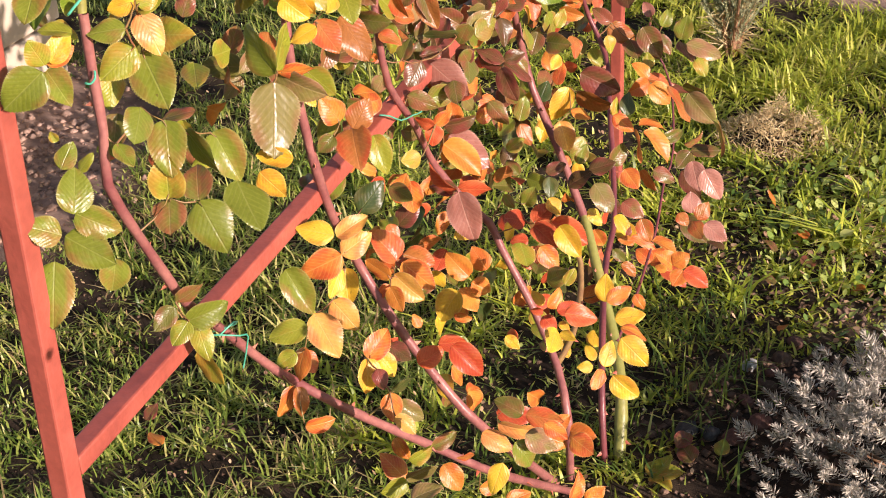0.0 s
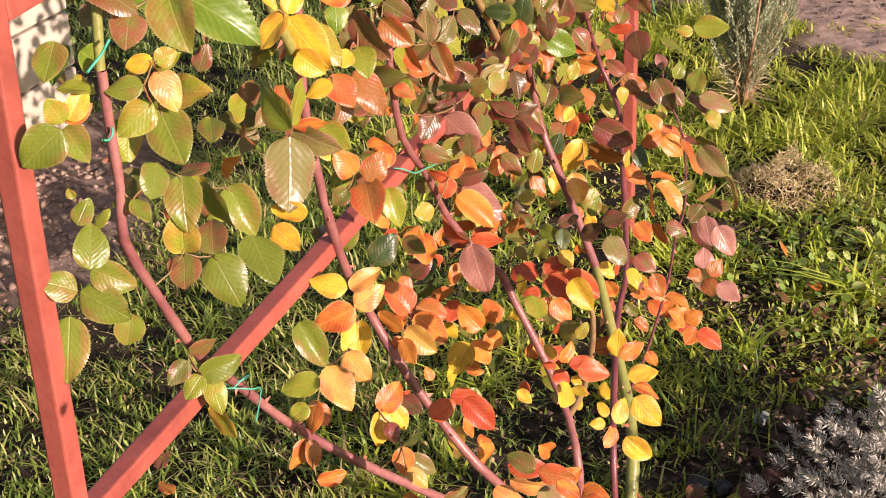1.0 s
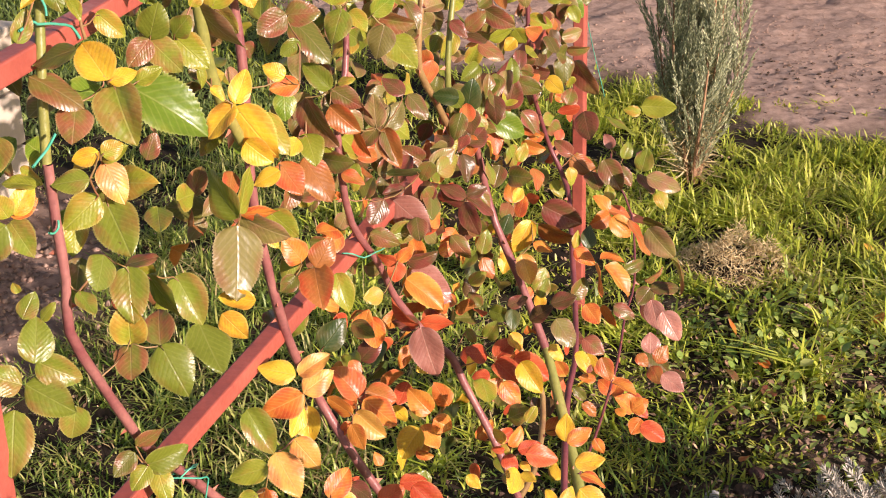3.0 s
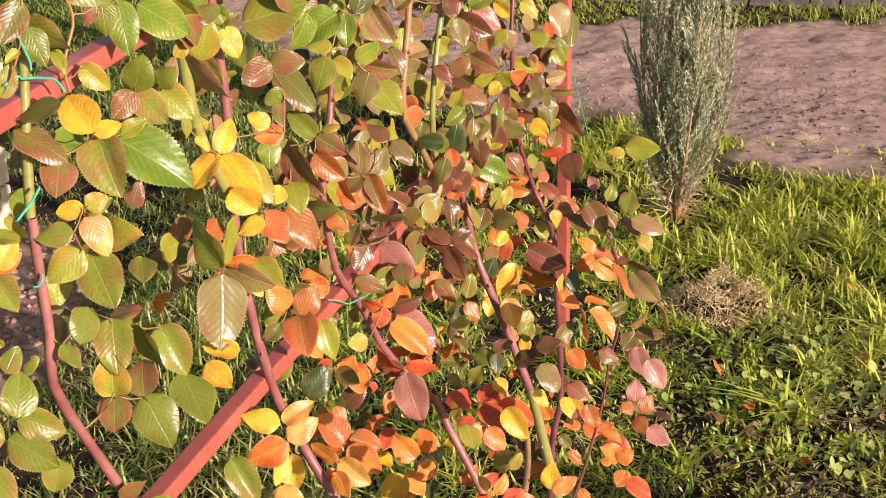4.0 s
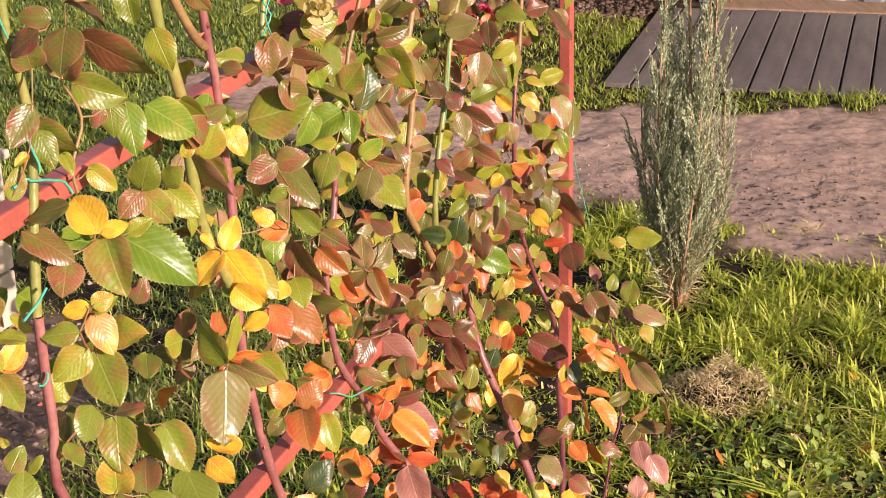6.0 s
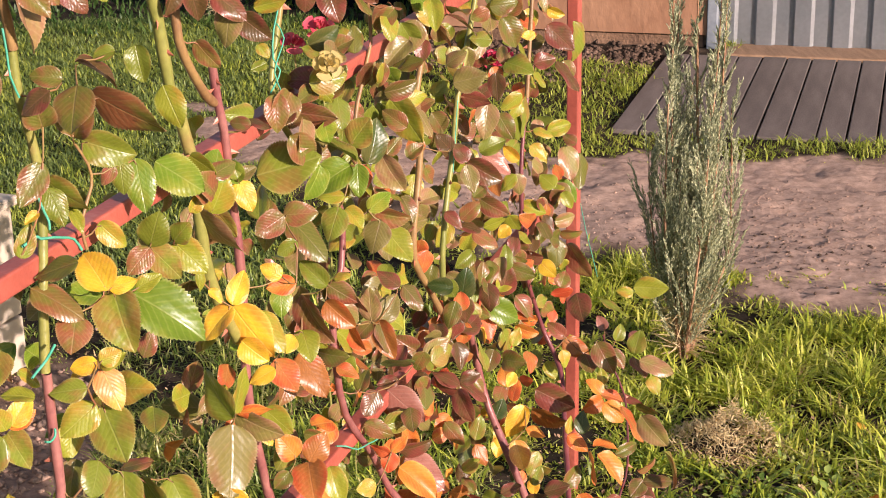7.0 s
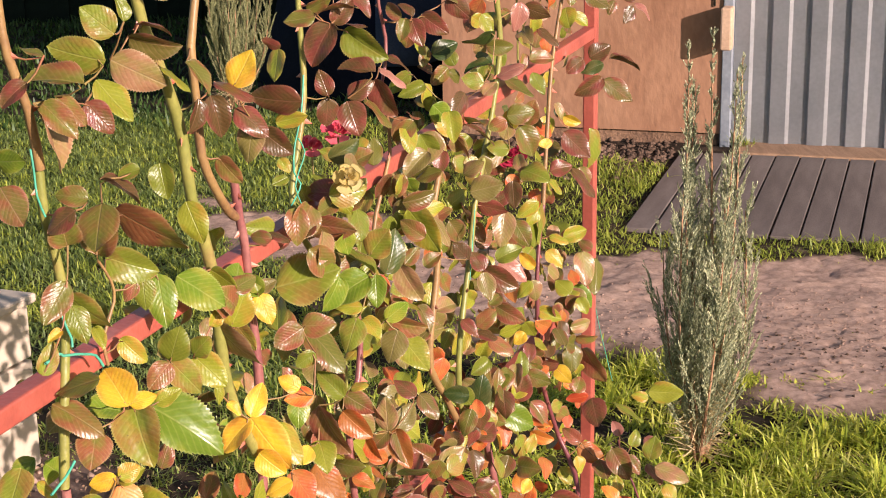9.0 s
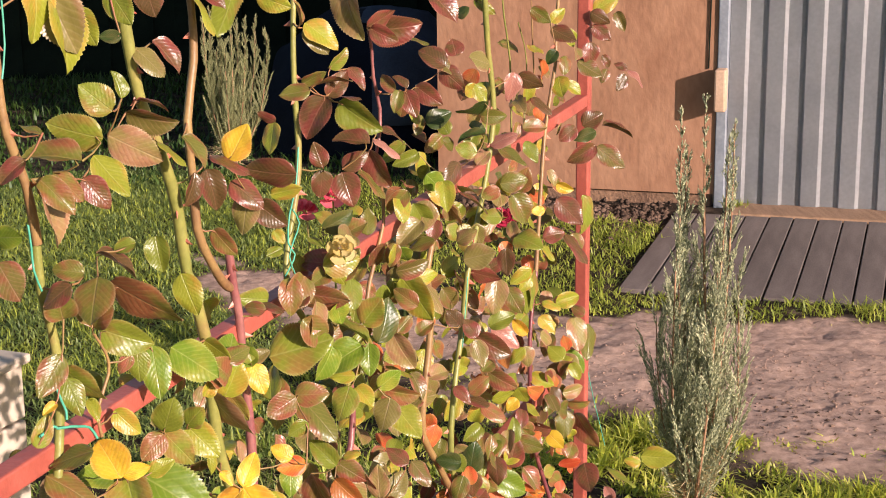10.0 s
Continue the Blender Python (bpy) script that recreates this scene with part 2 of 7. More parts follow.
box(bm, GATE_U + 0.075, GATE_U + 2.6, -0.165, 0.10, -0.04, 0.016, WALL, 0.008)
tagged(part("threshold", bm, M_TIMBER), "worn brown timber threshold under the gate", "threshold", kind="structure")


def build_paving():
    pave = tagged(new("plank_paving"), "grey-brown plank-like paving strip before the gate", "paving", kind="structure")
    pave.matrix_basis = WALL
    wide, long = 0.0955, 1.23
    bm = bmesh.new()
    box(bm, -wide / 2 + 0.003, wide / 2 - 0.003, -long, 0, -0.03, 0.014, None, 0.003)
    me = mesh_of("plank", bm, M_BOARD)
    rng = random.Random(4)
    for k in range(28):
        part("plank", me, None, pave, m=pose(1.541 - wide * 4.5 + wide * k, -0.185 + rng.uniform(-0.006, 0.002), rng.uniform(-0.001, 0.001), rng.uniform(-0.05, 0.05), 0, rng.uniform(-0.05, 0.05)))


build_paving()


# ---------- low cream clad box beyond the rose ----------
def build_clad_box():
    side = tagged(new("clad_box"), "low cream-clad garden box with horizontal boards", "box")
    side.matrix_basis = pose(-0.80, 3.24, 0, 0, 0, 66)
    rng = random.Random(8)
    bm = bmesh.new()
    box(bm, -1.2, -0.004, 0.02, 0.5, 0, 0.37, None)
    part("core", bm, M_SIDING, side)
    for k in range(3):
        bm = bmesh.new()
        box(bm, -1.2, 0.004, 0.0, 0.018, 0.006 + 0.124 * k, 0.124 * (k + 1), None, 0.004)
        part("board", bm, M_SIDING, side)
    bm = bmesh.new()
    box(bm, -1.22, 0.02, -0.014, 0.52, 0.374, 0.395, None, 0.006)
    part("cap", bm, M_SIDING, side)


build_clad_box()


# ---------- trellis of red-painted square tube ----------
LEFT, RIGHT = Vector((-0.327, 1.09, 0)), Vector((0.316, 2.56, 0))
ALONG = (RIGHT - LEFT).normalized()
SPAN = (RIGHT - LEFT).length
FRONT = Vector((ALONG.y, -ALONG.x, 0))      # towards the sunny, near side
TRELLIS = Matrix(((ALONG.x, -FRONT.x, 0, LEFT.x), (ALONG.y, -FRONT.y, 0, LEFT.y), (0, 0, 1, 0), (0, 0, 0, 1)))


def spot(s, z, o=0.0):
    """A place by metres along the trellis from the near post, height, and metres before its plane."""
    return LEFT + ALONG * s + FRONT * o + Vector((0, 0, z))


def square_tube(a, b, w, roll=0.0):
    bm = bmesh.new()
    long = (b - a).length
    box(bm, -w / 2, w / 2, -w / 2, w / 2, 0, long, None, 0.0022)
    for v in bm.verts:
        v.co.x += 0.0006 * noise.noise((v.co.x * 50, v.co.y * 50, v.co.z * 4))
    q = (b - a).to_track_quat("Z", "Y").to_matrix().to_4x4()
    bmesh.ops.transform(bm, verts=bm.verts[:], matrix=Matrix.Translation(a) @ q @ Matrix.Rotation(roll, 4, "Z"))
    return bm


def build_trellis():
    t = tagged(new("rose_trellis"), "rose trellis welded of red-oxide painted square steel tube", "trellis")
    w, h = 0.0205, 2.1
    turn = math.atan2(ALONG.y, ALONG.x)
    part("post", square_tube(spot(0, -0.2), spot(0, h), w, turn), M_POST, t)
    part("post", square_tube(spot(SPAN, -0.2), spot(SPAN, h), w, turn), M_POST, t)
    for za, zb in ((0.487, 0.602), (0.937, 1.023), (1.39, 1.45)):
        part("rung", square_tube(spot(w / 2, za), spot(SPAN - w / 2, zb), 0.0195), M_POST, t)
    return t


build_trellis()


# ---------- grass ----------
def blades(name, spots, height, width, material, rng, lean=0.5):
    """Many bent, tapering blades in one mesh. spots: array of x, y, size."""
    n = len(spots)
    az = rng.uniform(0, 2 * np.pi, n)
    out = np.stack([np.cos(az), np.sin(az)], 1)
    side = np.stack([-np.sin(az), np.cos(az)], 1)
    h = height * spots[:, 2] * rng.uniform(0.4, 1.4, n)
    bend = h * rng.uniform(0.1, lean * 2, n)
    wide = width * rng.uniform(0.7, 1.3, n)
    base = np.array([ground_height(x, y) for x, y in spots[:, :2]]) - 0.004
    verts = np.empty((n, 7, 3))
    for k, (u, w) in enumerate(((0, 0.8), (0.4, 1.0), (0.75, 0.7))):
        cx = spots[:, :2] + out * (bend * u**2)[:, None]
        z = base + h * u * (1 - 0.25 * u * bend / h)
        for s in (0, 1):
            verts[:, 2 * k + s, :2] = cx + side * ((s - 0.5) * wide * w)[:, None]
            verts[:, 2 * k + s, 2] = z
    verts[:, 6, :2] = spots[:, :2] + out * bend[:, None]
    verts[:, 6, 2] = base + h * (1 - 0.25 * bend / h)
    b = (np.arange(n) * 7)[:, None, None]
    tris = np.array([[0, 1, 3], [0, 3, 2], [2, 3, 5], [2, 5, 4], [4, 5, 6]])[None]
    return from_arrays(name, verts.reshape(-1, 3), (b + tris).reshape(-1, 3), material)


def leafy(name, stops, rough=0.5, through=0.35, spec=0.4, by="island", scale=3.0):
    """Thin leaf surface that lets light through, with its tone varied from leaf to leaf."""
    m = bpy.data.materials.new(name)
    m.use_nodes = True
    n, l = m.node_tree.nodes, m.node_tree.links
    p, out = n["Principled BSDF"], n["Material Output"]
    ramp = n.new("ShaderNodeValToRGB")
    while len(ramp.color_ramp.elements) < len(stops):
        ramp.color_ramp.elements.new(0.5)
    for e, (at, c) in zip(ramp.color_ramp.elements, stops):
        e.position, e.color = at, (*c, 1)
    geo, tex, tc, add = n.new("ShaderNodeNewGeometry"), n.new("ShaderNodeTexNoise"), n.new("ShaderNodeTexCoord"), n.new("ShaderNodeMath")
    tex.inputs["Scale"].default_value = scale
    l.new(tc.outputs["Object"], tex.inputs["Vector"])
    add.operation = "MULTIPLY_ADD"
    add.inputs[1].default_value = 0.55
    half = n.new("ShaderNodeMath")
    half.operation = "MULTIPLY"
    half.inputs[1].default_value = 0.45
    l.new(tex.outputs[0], half.inputs[0])
    l.new(geo.outputs["Random Per Island"], add.inputs[0]), l.new(half.outputs[0], add.inputs[2])
    l.new(add.outputs[0], ramp.inputs[0]), l.new(ramp.outputs[0], p.inputs["Base Color"])
    p.inputs["Roughness"].default_value, p.inputs["Specular IOR Level"].default_value = rough, spec
    tr, mix = n.new("ShaderNodeBsdfTranslucent"), n.new("ShaderNodeMixShader")
    l.new(ramp.outputs[0], tr.inputs[0])
    mix.inputs[0].default_value = through
    l.new(p.outputs[0], mix.inputs[1]), l.new(tr.outputs[0], mix.inputs[2]), l.new(mix.outputs[0], out.inputs[0])
    return m


M_GRASS = leafy("grass", [(0.12, (0.077, 0.122, 0.015)), (0.36, (0.288, 0.352, 0.038)), (0.62, (0.614, 0.614, 0.083)), (0.90, (0.860, 0.794, 0.320))], 0.42, 0.42)
M_GRASS_FINE = leafy("fine_grass", [(0.12, (0.053, 0.106, 0.016)), (0.38, (0.198, 0.284, 0.046)), (0.64, (0.449, 0.488, 0.106)), (0.90, (0.845, 0.700, 0.356))], 0.36, 0.4, 0.5)
M_GRASS_LONG = leafy("long_grass", [(0.12, (0.04, 0.085, 0.014)), (0.45, (0.13, 0.20, 0.035)), (0.75, (0.30, 0.35, 0.065)), (0.95, (0.55, 0.45, 0.22))], 0.4, 0.35)
M_TUFT = leafy("tuft_grass", [(0.12, (0.169, 0.234, 0.029)), (0.4, (0.416, 0.494, 0.052)), (0.7, (0.676, 0.689, 0.117)), (0.92, (0.860, 0.858, 0.351))], 0.42, 0.4)
M_GRASS_FAR = leafy("lawn_green", [(0.12, (0.134, 0.179, 0.025)), (0.45, (0.302, 0.358, 0.050)), (0.75, (0.493, 0.515, 0.090)), (0.95, (0.672, 0.616, 0.190))], 0.5, 0.4)
M_LAWN = leafy("soft_lawn", [(0.12, (0.085, 0.13, 0.034)), (0.45, (0.19, 0.25, 0.066)), (0.75, (0.31, 0.37, 0.11)), (0.95, (0.46, 0.46, 0.19))], 0.5, 0.4)
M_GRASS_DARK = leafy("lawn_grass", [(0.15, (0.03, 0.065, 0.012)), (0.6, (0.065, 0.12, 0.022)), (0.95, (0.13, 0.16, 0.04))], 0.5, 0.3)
M_STRAW = leafy("dry_grass", [(0.2, (0.28, 0.19, 0.09)), (0.8, (0.55, 0.42, 0.20))], 0.6, 0.3)


def scatter(rng, n, x0, x1, y0, y1, keep):
    """Spots for blades, kept by keep(x, y): 0 leaves bare, otherwise the size."""
    xy = np.stack([rng.uniform(x0, x1, n), rng.uniform(y0, y1, n)], 1)
    size = np.array([keep(x, y) for x, y in xy])
    lucky = rng.uniform(0, 1, n) < np.clip(size * 1.1, 0, 1)
    return np.concatenate([xy, size[:, None]], 1)[lucky & (size > 0.05)]


def on_paving(x, y):
    q = WALL.inverted() @ Vector((x, y, 0))
    return q.x > 1.05 and q.y > -1.43 or (q.x > -0.02 and q.y > -0.4)


def lawn_size(x, y):
    if on_paving(x, y):
        return 0.0
    patch = noise.noise((x * 1.7, y * 1.7, 11)) + 0.5 * noise.noise((x * 5, y * 5, 13))
    bed = math.hypot((x - 0.47) / 0.15, (y - 1.74) / 0.22)     # gravel bed round the dwarf spruce
    dirt = math.hypot((x + 0.78) / 0.18, (y - 2.80) / 0.40)     # bare earth before the clad box
    s = 0.66 + 1.0 * patch + 0.9 * noise.noise((x * 14, y * 14, 19))
    if 0.05 < x < 0.7 and 1.55 < y < 2.4:
        s = max(s, 0.45)
    s = max(s, 0.75 if y > 4.6 else 0.18)
    s *= 1.0 - 0.93 * sand_amount(x, y)
    withered = math.hypot((x - 0.635) / 0.075, (y - 2.74) / 0.09)
    for d in (bed, dirt, withered):
        s *= max(0.0, min(1.0, (d - 0.85) / 0.35))
    return max(0.0, min(1.25, s))


def tufts(rng, n, each, spread, x0, x1, y0, y1, keep):
    """Blade spots gathered in tufts."""
    mids = scatter(rng, n, x0, x1, y0, y1, keep)
    k = rng.integers(each // 2, each + each // 2, len(mids))
    at = np.repeat(mids, k, axis=0)
    at[:, :2] += rng.normal(0, spread, (len(at), 2))
    at[:, 2] *= np.repeat(rng.uniform(0.6, 1.5, len(mids)), k)
    return at


def small_leaves(name, spots, size, material, rng, lift=0.02):
    """Low rounded weed leaves on short stalks, joined."""
    n = len(spots)
    ring = np.array([(0, 0), (0.42, 0.3), (0.5, 0.7), (0.12, 1.15), (-0.2, 1.0), (-0.5, 0.7), (-0.42, 0.3)])
    az, tilt = rng.uniform(0, 2 * np.pi, n), rng.uniform(-0.2, 0.9, n)
    s = size * spots[:, 2] * rng.uniform(0.5, 1.4, n)
    base = np.array([ground_height(x, y) for x, y in spots[:, :2]]) + lift * rng.uniform(0.1, 1.3, n)
    u = ring[None, :, 0] * (s * rng.uniform(0.35, 1.0, n))[:, None]
    v = ring[None, :, 1] * s[:, None]
    z = base[:, None] + v * np.sin(tilt)[:, None] + 0.25 * np.abs(u)
    v = v * np.cos(tilt)[:, None]
    x = spots[:, :1] + u * np.cos(az)[:, None] - v * np.sin(az)[:, None]
    y = spots[:, 1:2] + u * np.sin(az)[:, None] + v * np.cos(az)[:, None]
    verts = np.stack([x, y, z], 2).reshape(-1, 3)
    tris = np.array([[0, 1, 2], [0, 2, 3], [0, 3, 4], [0, 4, 5], [0, 5, 6]])[None]
    return from_arrays(name, verts, ((np.arange(n) * 7)[:, None, None] + tris).reshape(-1, 3), material)


M_WEED = leafy("weed_leaf", [(0.12, (0.078, 0.156, 0.026)), (0.4, (0.234, 0.325, 0.065)), (0.7, (0.494, 0.546, 0.156)), (0.92, (0.806, 0.702, 0.338))], 0.32, 0.25)
M_LITTER = leafy("leaf_litter", [(0.15, (0.161, 0.090, 0.052)), (0.45, (0.380, 0.230, 0.138)), (0.75, (0.621, 0.414, 0.241)), (0.95, (0.805, 0.621, 0.391))], 0.7, 0.1)


def weedy(x, y):
    """Where broad-leaved weeds outgrow the grass."""
    return max(0.0, min(1.0, 1.3 - math.hypot((x - 0.72) / 0.35, (y - 2.35) / 0.42) + 0.5 * noise.noise((x * 6, y * 6, 31))))


def build_grass():
    rng = np.random.default_rng(5)
    thin = lambda x, y: lawn_size(x, y) * (1 - 0.35 * weedy(x, y))
    near = np.concatenate([tufts(rng, 5200, 13, 0.013, -1.05, 1.4, 1.35, 3.75, thin), tufts(rng, 2200, 13, 0.012, 0.2, 1.4, 1.7, 3.75, thin), scatter(rng, 17000, -1.05, 1.4, 1.35, 3.75, thin)])
    fine = near[:, 0] + 0.12 * np.sin(near[:, 1] * 9) < 0.12
    tagged(new("grass_near", blades("grass", near[~fine], 0.040, 0.0044, M_GRASS, rng, 0.85)), "short green lawn grass with yellowing tufts", "grass", kind="stuff")
    short = np.concatenate([near[fine], scatter(rng, 16000, -1.05, 0.25, 1.35, 3.4, thin)])
    tagged(new("grass_fine", blades("grass", short, 0.030, 0.0032, M_GRASS_FINE, rng, 0.9)), "fine dark green lawn grass mixed with dry blades", "grass", kind="stuff")
    far = np.concatenate([tufts(rng, 3800, 12, 0.022, -2.0, 2.2, 3.6, 7.2, lawn_size), scatter(rng, 70000, -2.3, 2.2, 3.7, 7.2, lawn_size)])
    sill = np.concatenate([np.tile([[*(WALL @ Vector((GATE_U + 0.10, -0.02, 0))).xy, 1.6]], (70, 1))])
    sill[:, :2] += rng.normal(0, 0.018, (70, 2))
    far = np.concatenate([far, sill])
    me = blades("grass", far, 0.032, 0.0042, M_GRASS_FAR, rng, 0.9)
    tagged(new("grass_far", me), "green lawn grass beyond the bare strip", "grass", kind="stuff")
    soft = scatter(rng, 90000, -2.3, -0.3, 3.6, 7.4, lambda x, y: (0.85 + 0.3 * noise.noise((x * 4, y * 4, 3))) * (1 - sand_amount(x, y)) if not on_paving(x, y) else 0.0)
    tagged(new("grass_lawn", blades("grass", soft, 0.030, 0.0048, M_LAWN, rng, 0.9)), "dense mown lawn of soft green grass", "grass", kind="stuff")
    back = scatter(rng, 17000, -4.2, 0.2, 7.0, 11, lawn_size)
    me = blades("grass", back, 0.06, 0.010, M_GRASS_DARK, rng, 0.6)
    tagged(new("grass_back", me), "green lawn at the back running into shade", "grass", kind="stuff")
    dry = scatter(rng, 12000, -0.9, 1.0, 1.4, 3.4, lambda x, y: 0.6 * lawn_size(x, y) * (noise.noise((x * 3, y * 3, 21)) > 0.0))
    me = blades("straw", dry, 0.062, 0.0026, M_STRAW, rng, 1.0)
    tagged(new("dry_grass", me), "dry straw-coloured grass among the lawn", "grass", kind="stuff")
    low = np.concatenate([scatter(rng, 4200, 0.3, 1.3, 1.80, 3.0, weedy), scatter(rng, 4500, -1.0, 1.1, 1.4, 3.6, lambda x, y: 0.5 * lawn_size(x, y))])
    long = tufts(rng, 520, 24, 0.016, -0.2, 1.2, 1.6, 3.6, lambda x, y: 0.8 * lawn_size(x, y))
    edge = tufts(rng, 90, 10, 0.014, 0.45, 1.7, 3.25, 3.65, lambda x, y: 0.4)
    bright = tufts(rng, 230, 13, 0.010, 0.42, 1.25, 2.12, 3.2, lambda x, y: 0.35 + 1.1 * noise.noise((x * 9, y * 9, 41)))
    long = np.concatenate([long, edge, bright])
    tagged(new("grass_tufts", blades("tufts", long, 0.054, 0.0050, M_TUFT, rng, 1.0)), "longer yellow-green tufts standing out of the lawn", "grass", kind="stuff")
    shady = tufts(rng, 60, 9, 0.018, 0.24, 0.46, 1.80, 2.14, lambda x, y: 0.5 + 0.9 * noise.noise((x * 13, y * 13, 5)))
    shady = np.concatenate([shady, tufts(rng, 16, 8, 0.014, 0.18, 0.36, 1.66, 1.85, lambda x, y: 0.6)])
    tagged(new("grass_long", blades("long_grass", shady, 0.070, 0.0028, M_GRASS_LONG, rng, 0.75)), "long dark green grass at the foot of the rose", "grass", kind="stuff")
    tagged(new("low_weeds", small_leaves("weeds", low, 0.017, M_WEED, rng)), "low broad-leaved weeds in the lawn", "weeds", kind="stuff")
    bits = scatter(rng, 11000, -0.9, 1.2, 1.4, 3.4, lambda x, y: 0.5 + 0.5 * weedy(x, y))
    tagged(new("leaf_litter", small_leaves("litter", bits, 0.012, M_LITTER, rng, 0.006)), "brown bits of dead leaf on the soil", "leaf litter", kind="stuff")


build_grass()


def build_outer_grass():
    """The lawn goes on round the stretch that is passed, in coarser blades."""
    rng = np.random.default_rng(77)
    done = lambda x, y: -1.05 < x < 1.4 and 1.35 < y < 3.75 or (-2.2 < x < 2.2 and 3.6 < y < 7.2)
    at = scatter(rng, 60000, -5.5, 5.5, -4.0, 7.0, lambda x, y: 0.0 if done(x, y) or on_paving(x, y) else 1 - sand_amount(x, y))
    tagged(new("grass_around", blades("grass", at, 0.05, 0.011, M_GRASS_FAR, rng, 0.9)), "lawn grass going on round the rose bed", "grass", kind="stuff")


build_outer_grass()


# ---------- climbing rose ----------
def rose_leaf(name, main, second, vein, rough=0.26, through=0.22, spots=0.0, turn=0.22):
    """Waxy leaf: two tones, a paler midrib and side veins, a rim of the second tone, a pale margin that also paints
    edge highlights, quilting between the veins.
    """
    m = bpy.data.materials.new(name)
    m.use_nodes = True
    n, l = m.node_tree.nodes, m.node_tree.links
    p, out = n["Principled BSDF"], n["Material Output"]

    def math_node(op, a, b=None, c=None, clamp=False):
        k = n.new("ShaderNodeMath")
        k.operation, k.use_clamp = op, clamp
        for i, v in enumerate((a, b, c)):
            if v is None:
                continue
            if isinstance(v, (int, float)):
                k.inputs[i].default_value = v
            else:
                l.new(v, k.inputs[i])
        return k.outputs[0]

    def blend(f, a, b):
        k = n.new("ShaderNodeMixRGB")
        for i, v in enumerate((f, a, b)):
            if isinstance(v, tuple):
                k.inputs[i].default_value = (*v, 1)
            elif isinstance(v, (int, float)):
                k.inputs[i].default_value = v
            else:
                l.new(v, k.inputs[i])
        return k.outputs[0]

    uv, sep = n.new("ShaderNodeUVMap"), n.new("ShaderNodeSeparateXYZ")
    uv.uv_map = "leaf"
    l.new(uv.outputs[0], sep.inputs[0])
    x, y = sep.outputs[0], sep.outputs[1]
    info, geo = n.new("ShaderNodeObjectInfo"), n.new("ShaderNodeNewGeometry")
    dice = math_node("FRACT", math_node("ADD", info.outputs["Random"], math_node("MULTIPLY", geo.outputs["Random Per Island"], 7.3)))
    big = n.new("ShaderNodeTexNoise")
    big.noise_dimensions = "4D"
    big.inputs["Scale"].default_value, big.inputs["Detail"].default_value = 2.2, 3.0
    l.new(uv.outputs[0], big.inputs["Vector"]), l.new(math_node("MULTIPLY", dice, 40.0), big.inputs["W"])
    fine = n.new("ShaderNodeTexNoise")
    fine.noise_dimensions = "4D"
    fine.inputs["Scale"].default_value, fine.inputs["Detail"].default_value = 16.0, 3.0
    l.new(uv.outputs[0], fine.inputs["Vector"]), l.new(dice, fine.inputs["W"])
    side = math_node("ABSOLUTE", math_node("SUBTRACT", x, 0.5))
    rim = math_node("MULTIPLY", math_node("SUBTRACT", side, 0.22), 2.2, clamp=True)
    tone = math_node("ADD", math_node("MULTIPLY", math_node("SUBTRACT", big.outputs[0], 0.5), 4.2), math_node("ADD", math_node("MULTIPLY", rim, 1.5), math_node("MULTIPLY", math_node("SUBTRACT", dice, 0.5), 1.0)))
    tone = math_node("ADD", tone, turn, clamp=True)
    col = blend(tone, main, second)
    # side veins run forward from the midrib
    wave = math_node("SINE", math_node("MULTIPLY", math_node("ADD", math_node("SUBTRACT", y, math_node("MULTIPLY", side, 0.8)), math_node("MULTIPLY", big.outputs[0], 0.12)), 54.0))
    ribs = math_node("POWER", math_node("MULTIPLY_ADD", wave, 0.5, 0.5), 6.0)
    mid = math_node("SUBTRACT", 1.0, math_node("MULTIPLY", side, 34.0), clamp=True)
    lines = math_node("MAXIMUM", math_node("MULTIPLY", ribs, 0.18), math_node("MULTIPLY", mid, 0.45))
    col = blend(lines, col, vein)
    # pale toothed margin in vein tone, white edge highlights painted in with it
    edge, ends = n.new("ShaderNodeUVMap"), n.new("ShaderNodeSeparateXYZ")
    edge.uv_map = "rim"
    l.new(edge.outputs[0], ends.inputs[0])
    col = blend(math_node("MULTIPLY", math_node("SUBTRACT", ends.outputs[0], 0.88), 5.0, clamp=True), col, vein)
    mottled = math_node("MULTIPLY_ADD", fine.outputs[0], 0.5, 0.75)
    hsv = n.new("ShaderNodeHueSaturation")
    l.new(col, hsv.inputs["Color"])
    l.new(math_node("MULTIPLY", mottled, math_node("MULTIPLY_ADD", dice, 0.36, 0.82)), hsv.inputs["Value"])
    col = hsv.outputs[0]
    if spots:
        dots = n.new("ShaderNodeTexNoise")
        dots.noise_dimensions = "4D"
        dots.inputs["Scale"].default_value = 9.0
        l.new(uv.outputs[0], dots.inputs["Vector"]), l.new(math_node("MULTIPLY", dice, 19.0), dots.inputs["W"])
        there = math_node("MULTIPLY", math_node("SUBTRACT", dots.outputs[0], 0.68), 14.0, clamp=True)
        col = blend(math_node("MULTIPLY", there, spots), col, (0.10, 0.045, 0.02))
    l.new(col, p.inputs["Base Color"])
    l.new(math_node("MULTIPLY_ADD", fine.outputs[0], 0.16, rough), p.inputs["Roughness"])
    p.inputs["Specular IOR Level"].default_value = 0.42
    bump = n.new("ShaderNodeBump")
    bump.inputs["Strength"].default_value, bump.inputs["Distance"].default_value = 0.45, 0.0022
    quilt = math_node("MULTIPLY", wave, math_node("MULTIPLY_ADD", big.outputs[0], -0.06, -0.015))
    swell = math_node("ADD", math_node("MULTIPLY", fine.outputs[0], 0.16), math_node("MULTIPLY", big.outputs[0], 1.7))
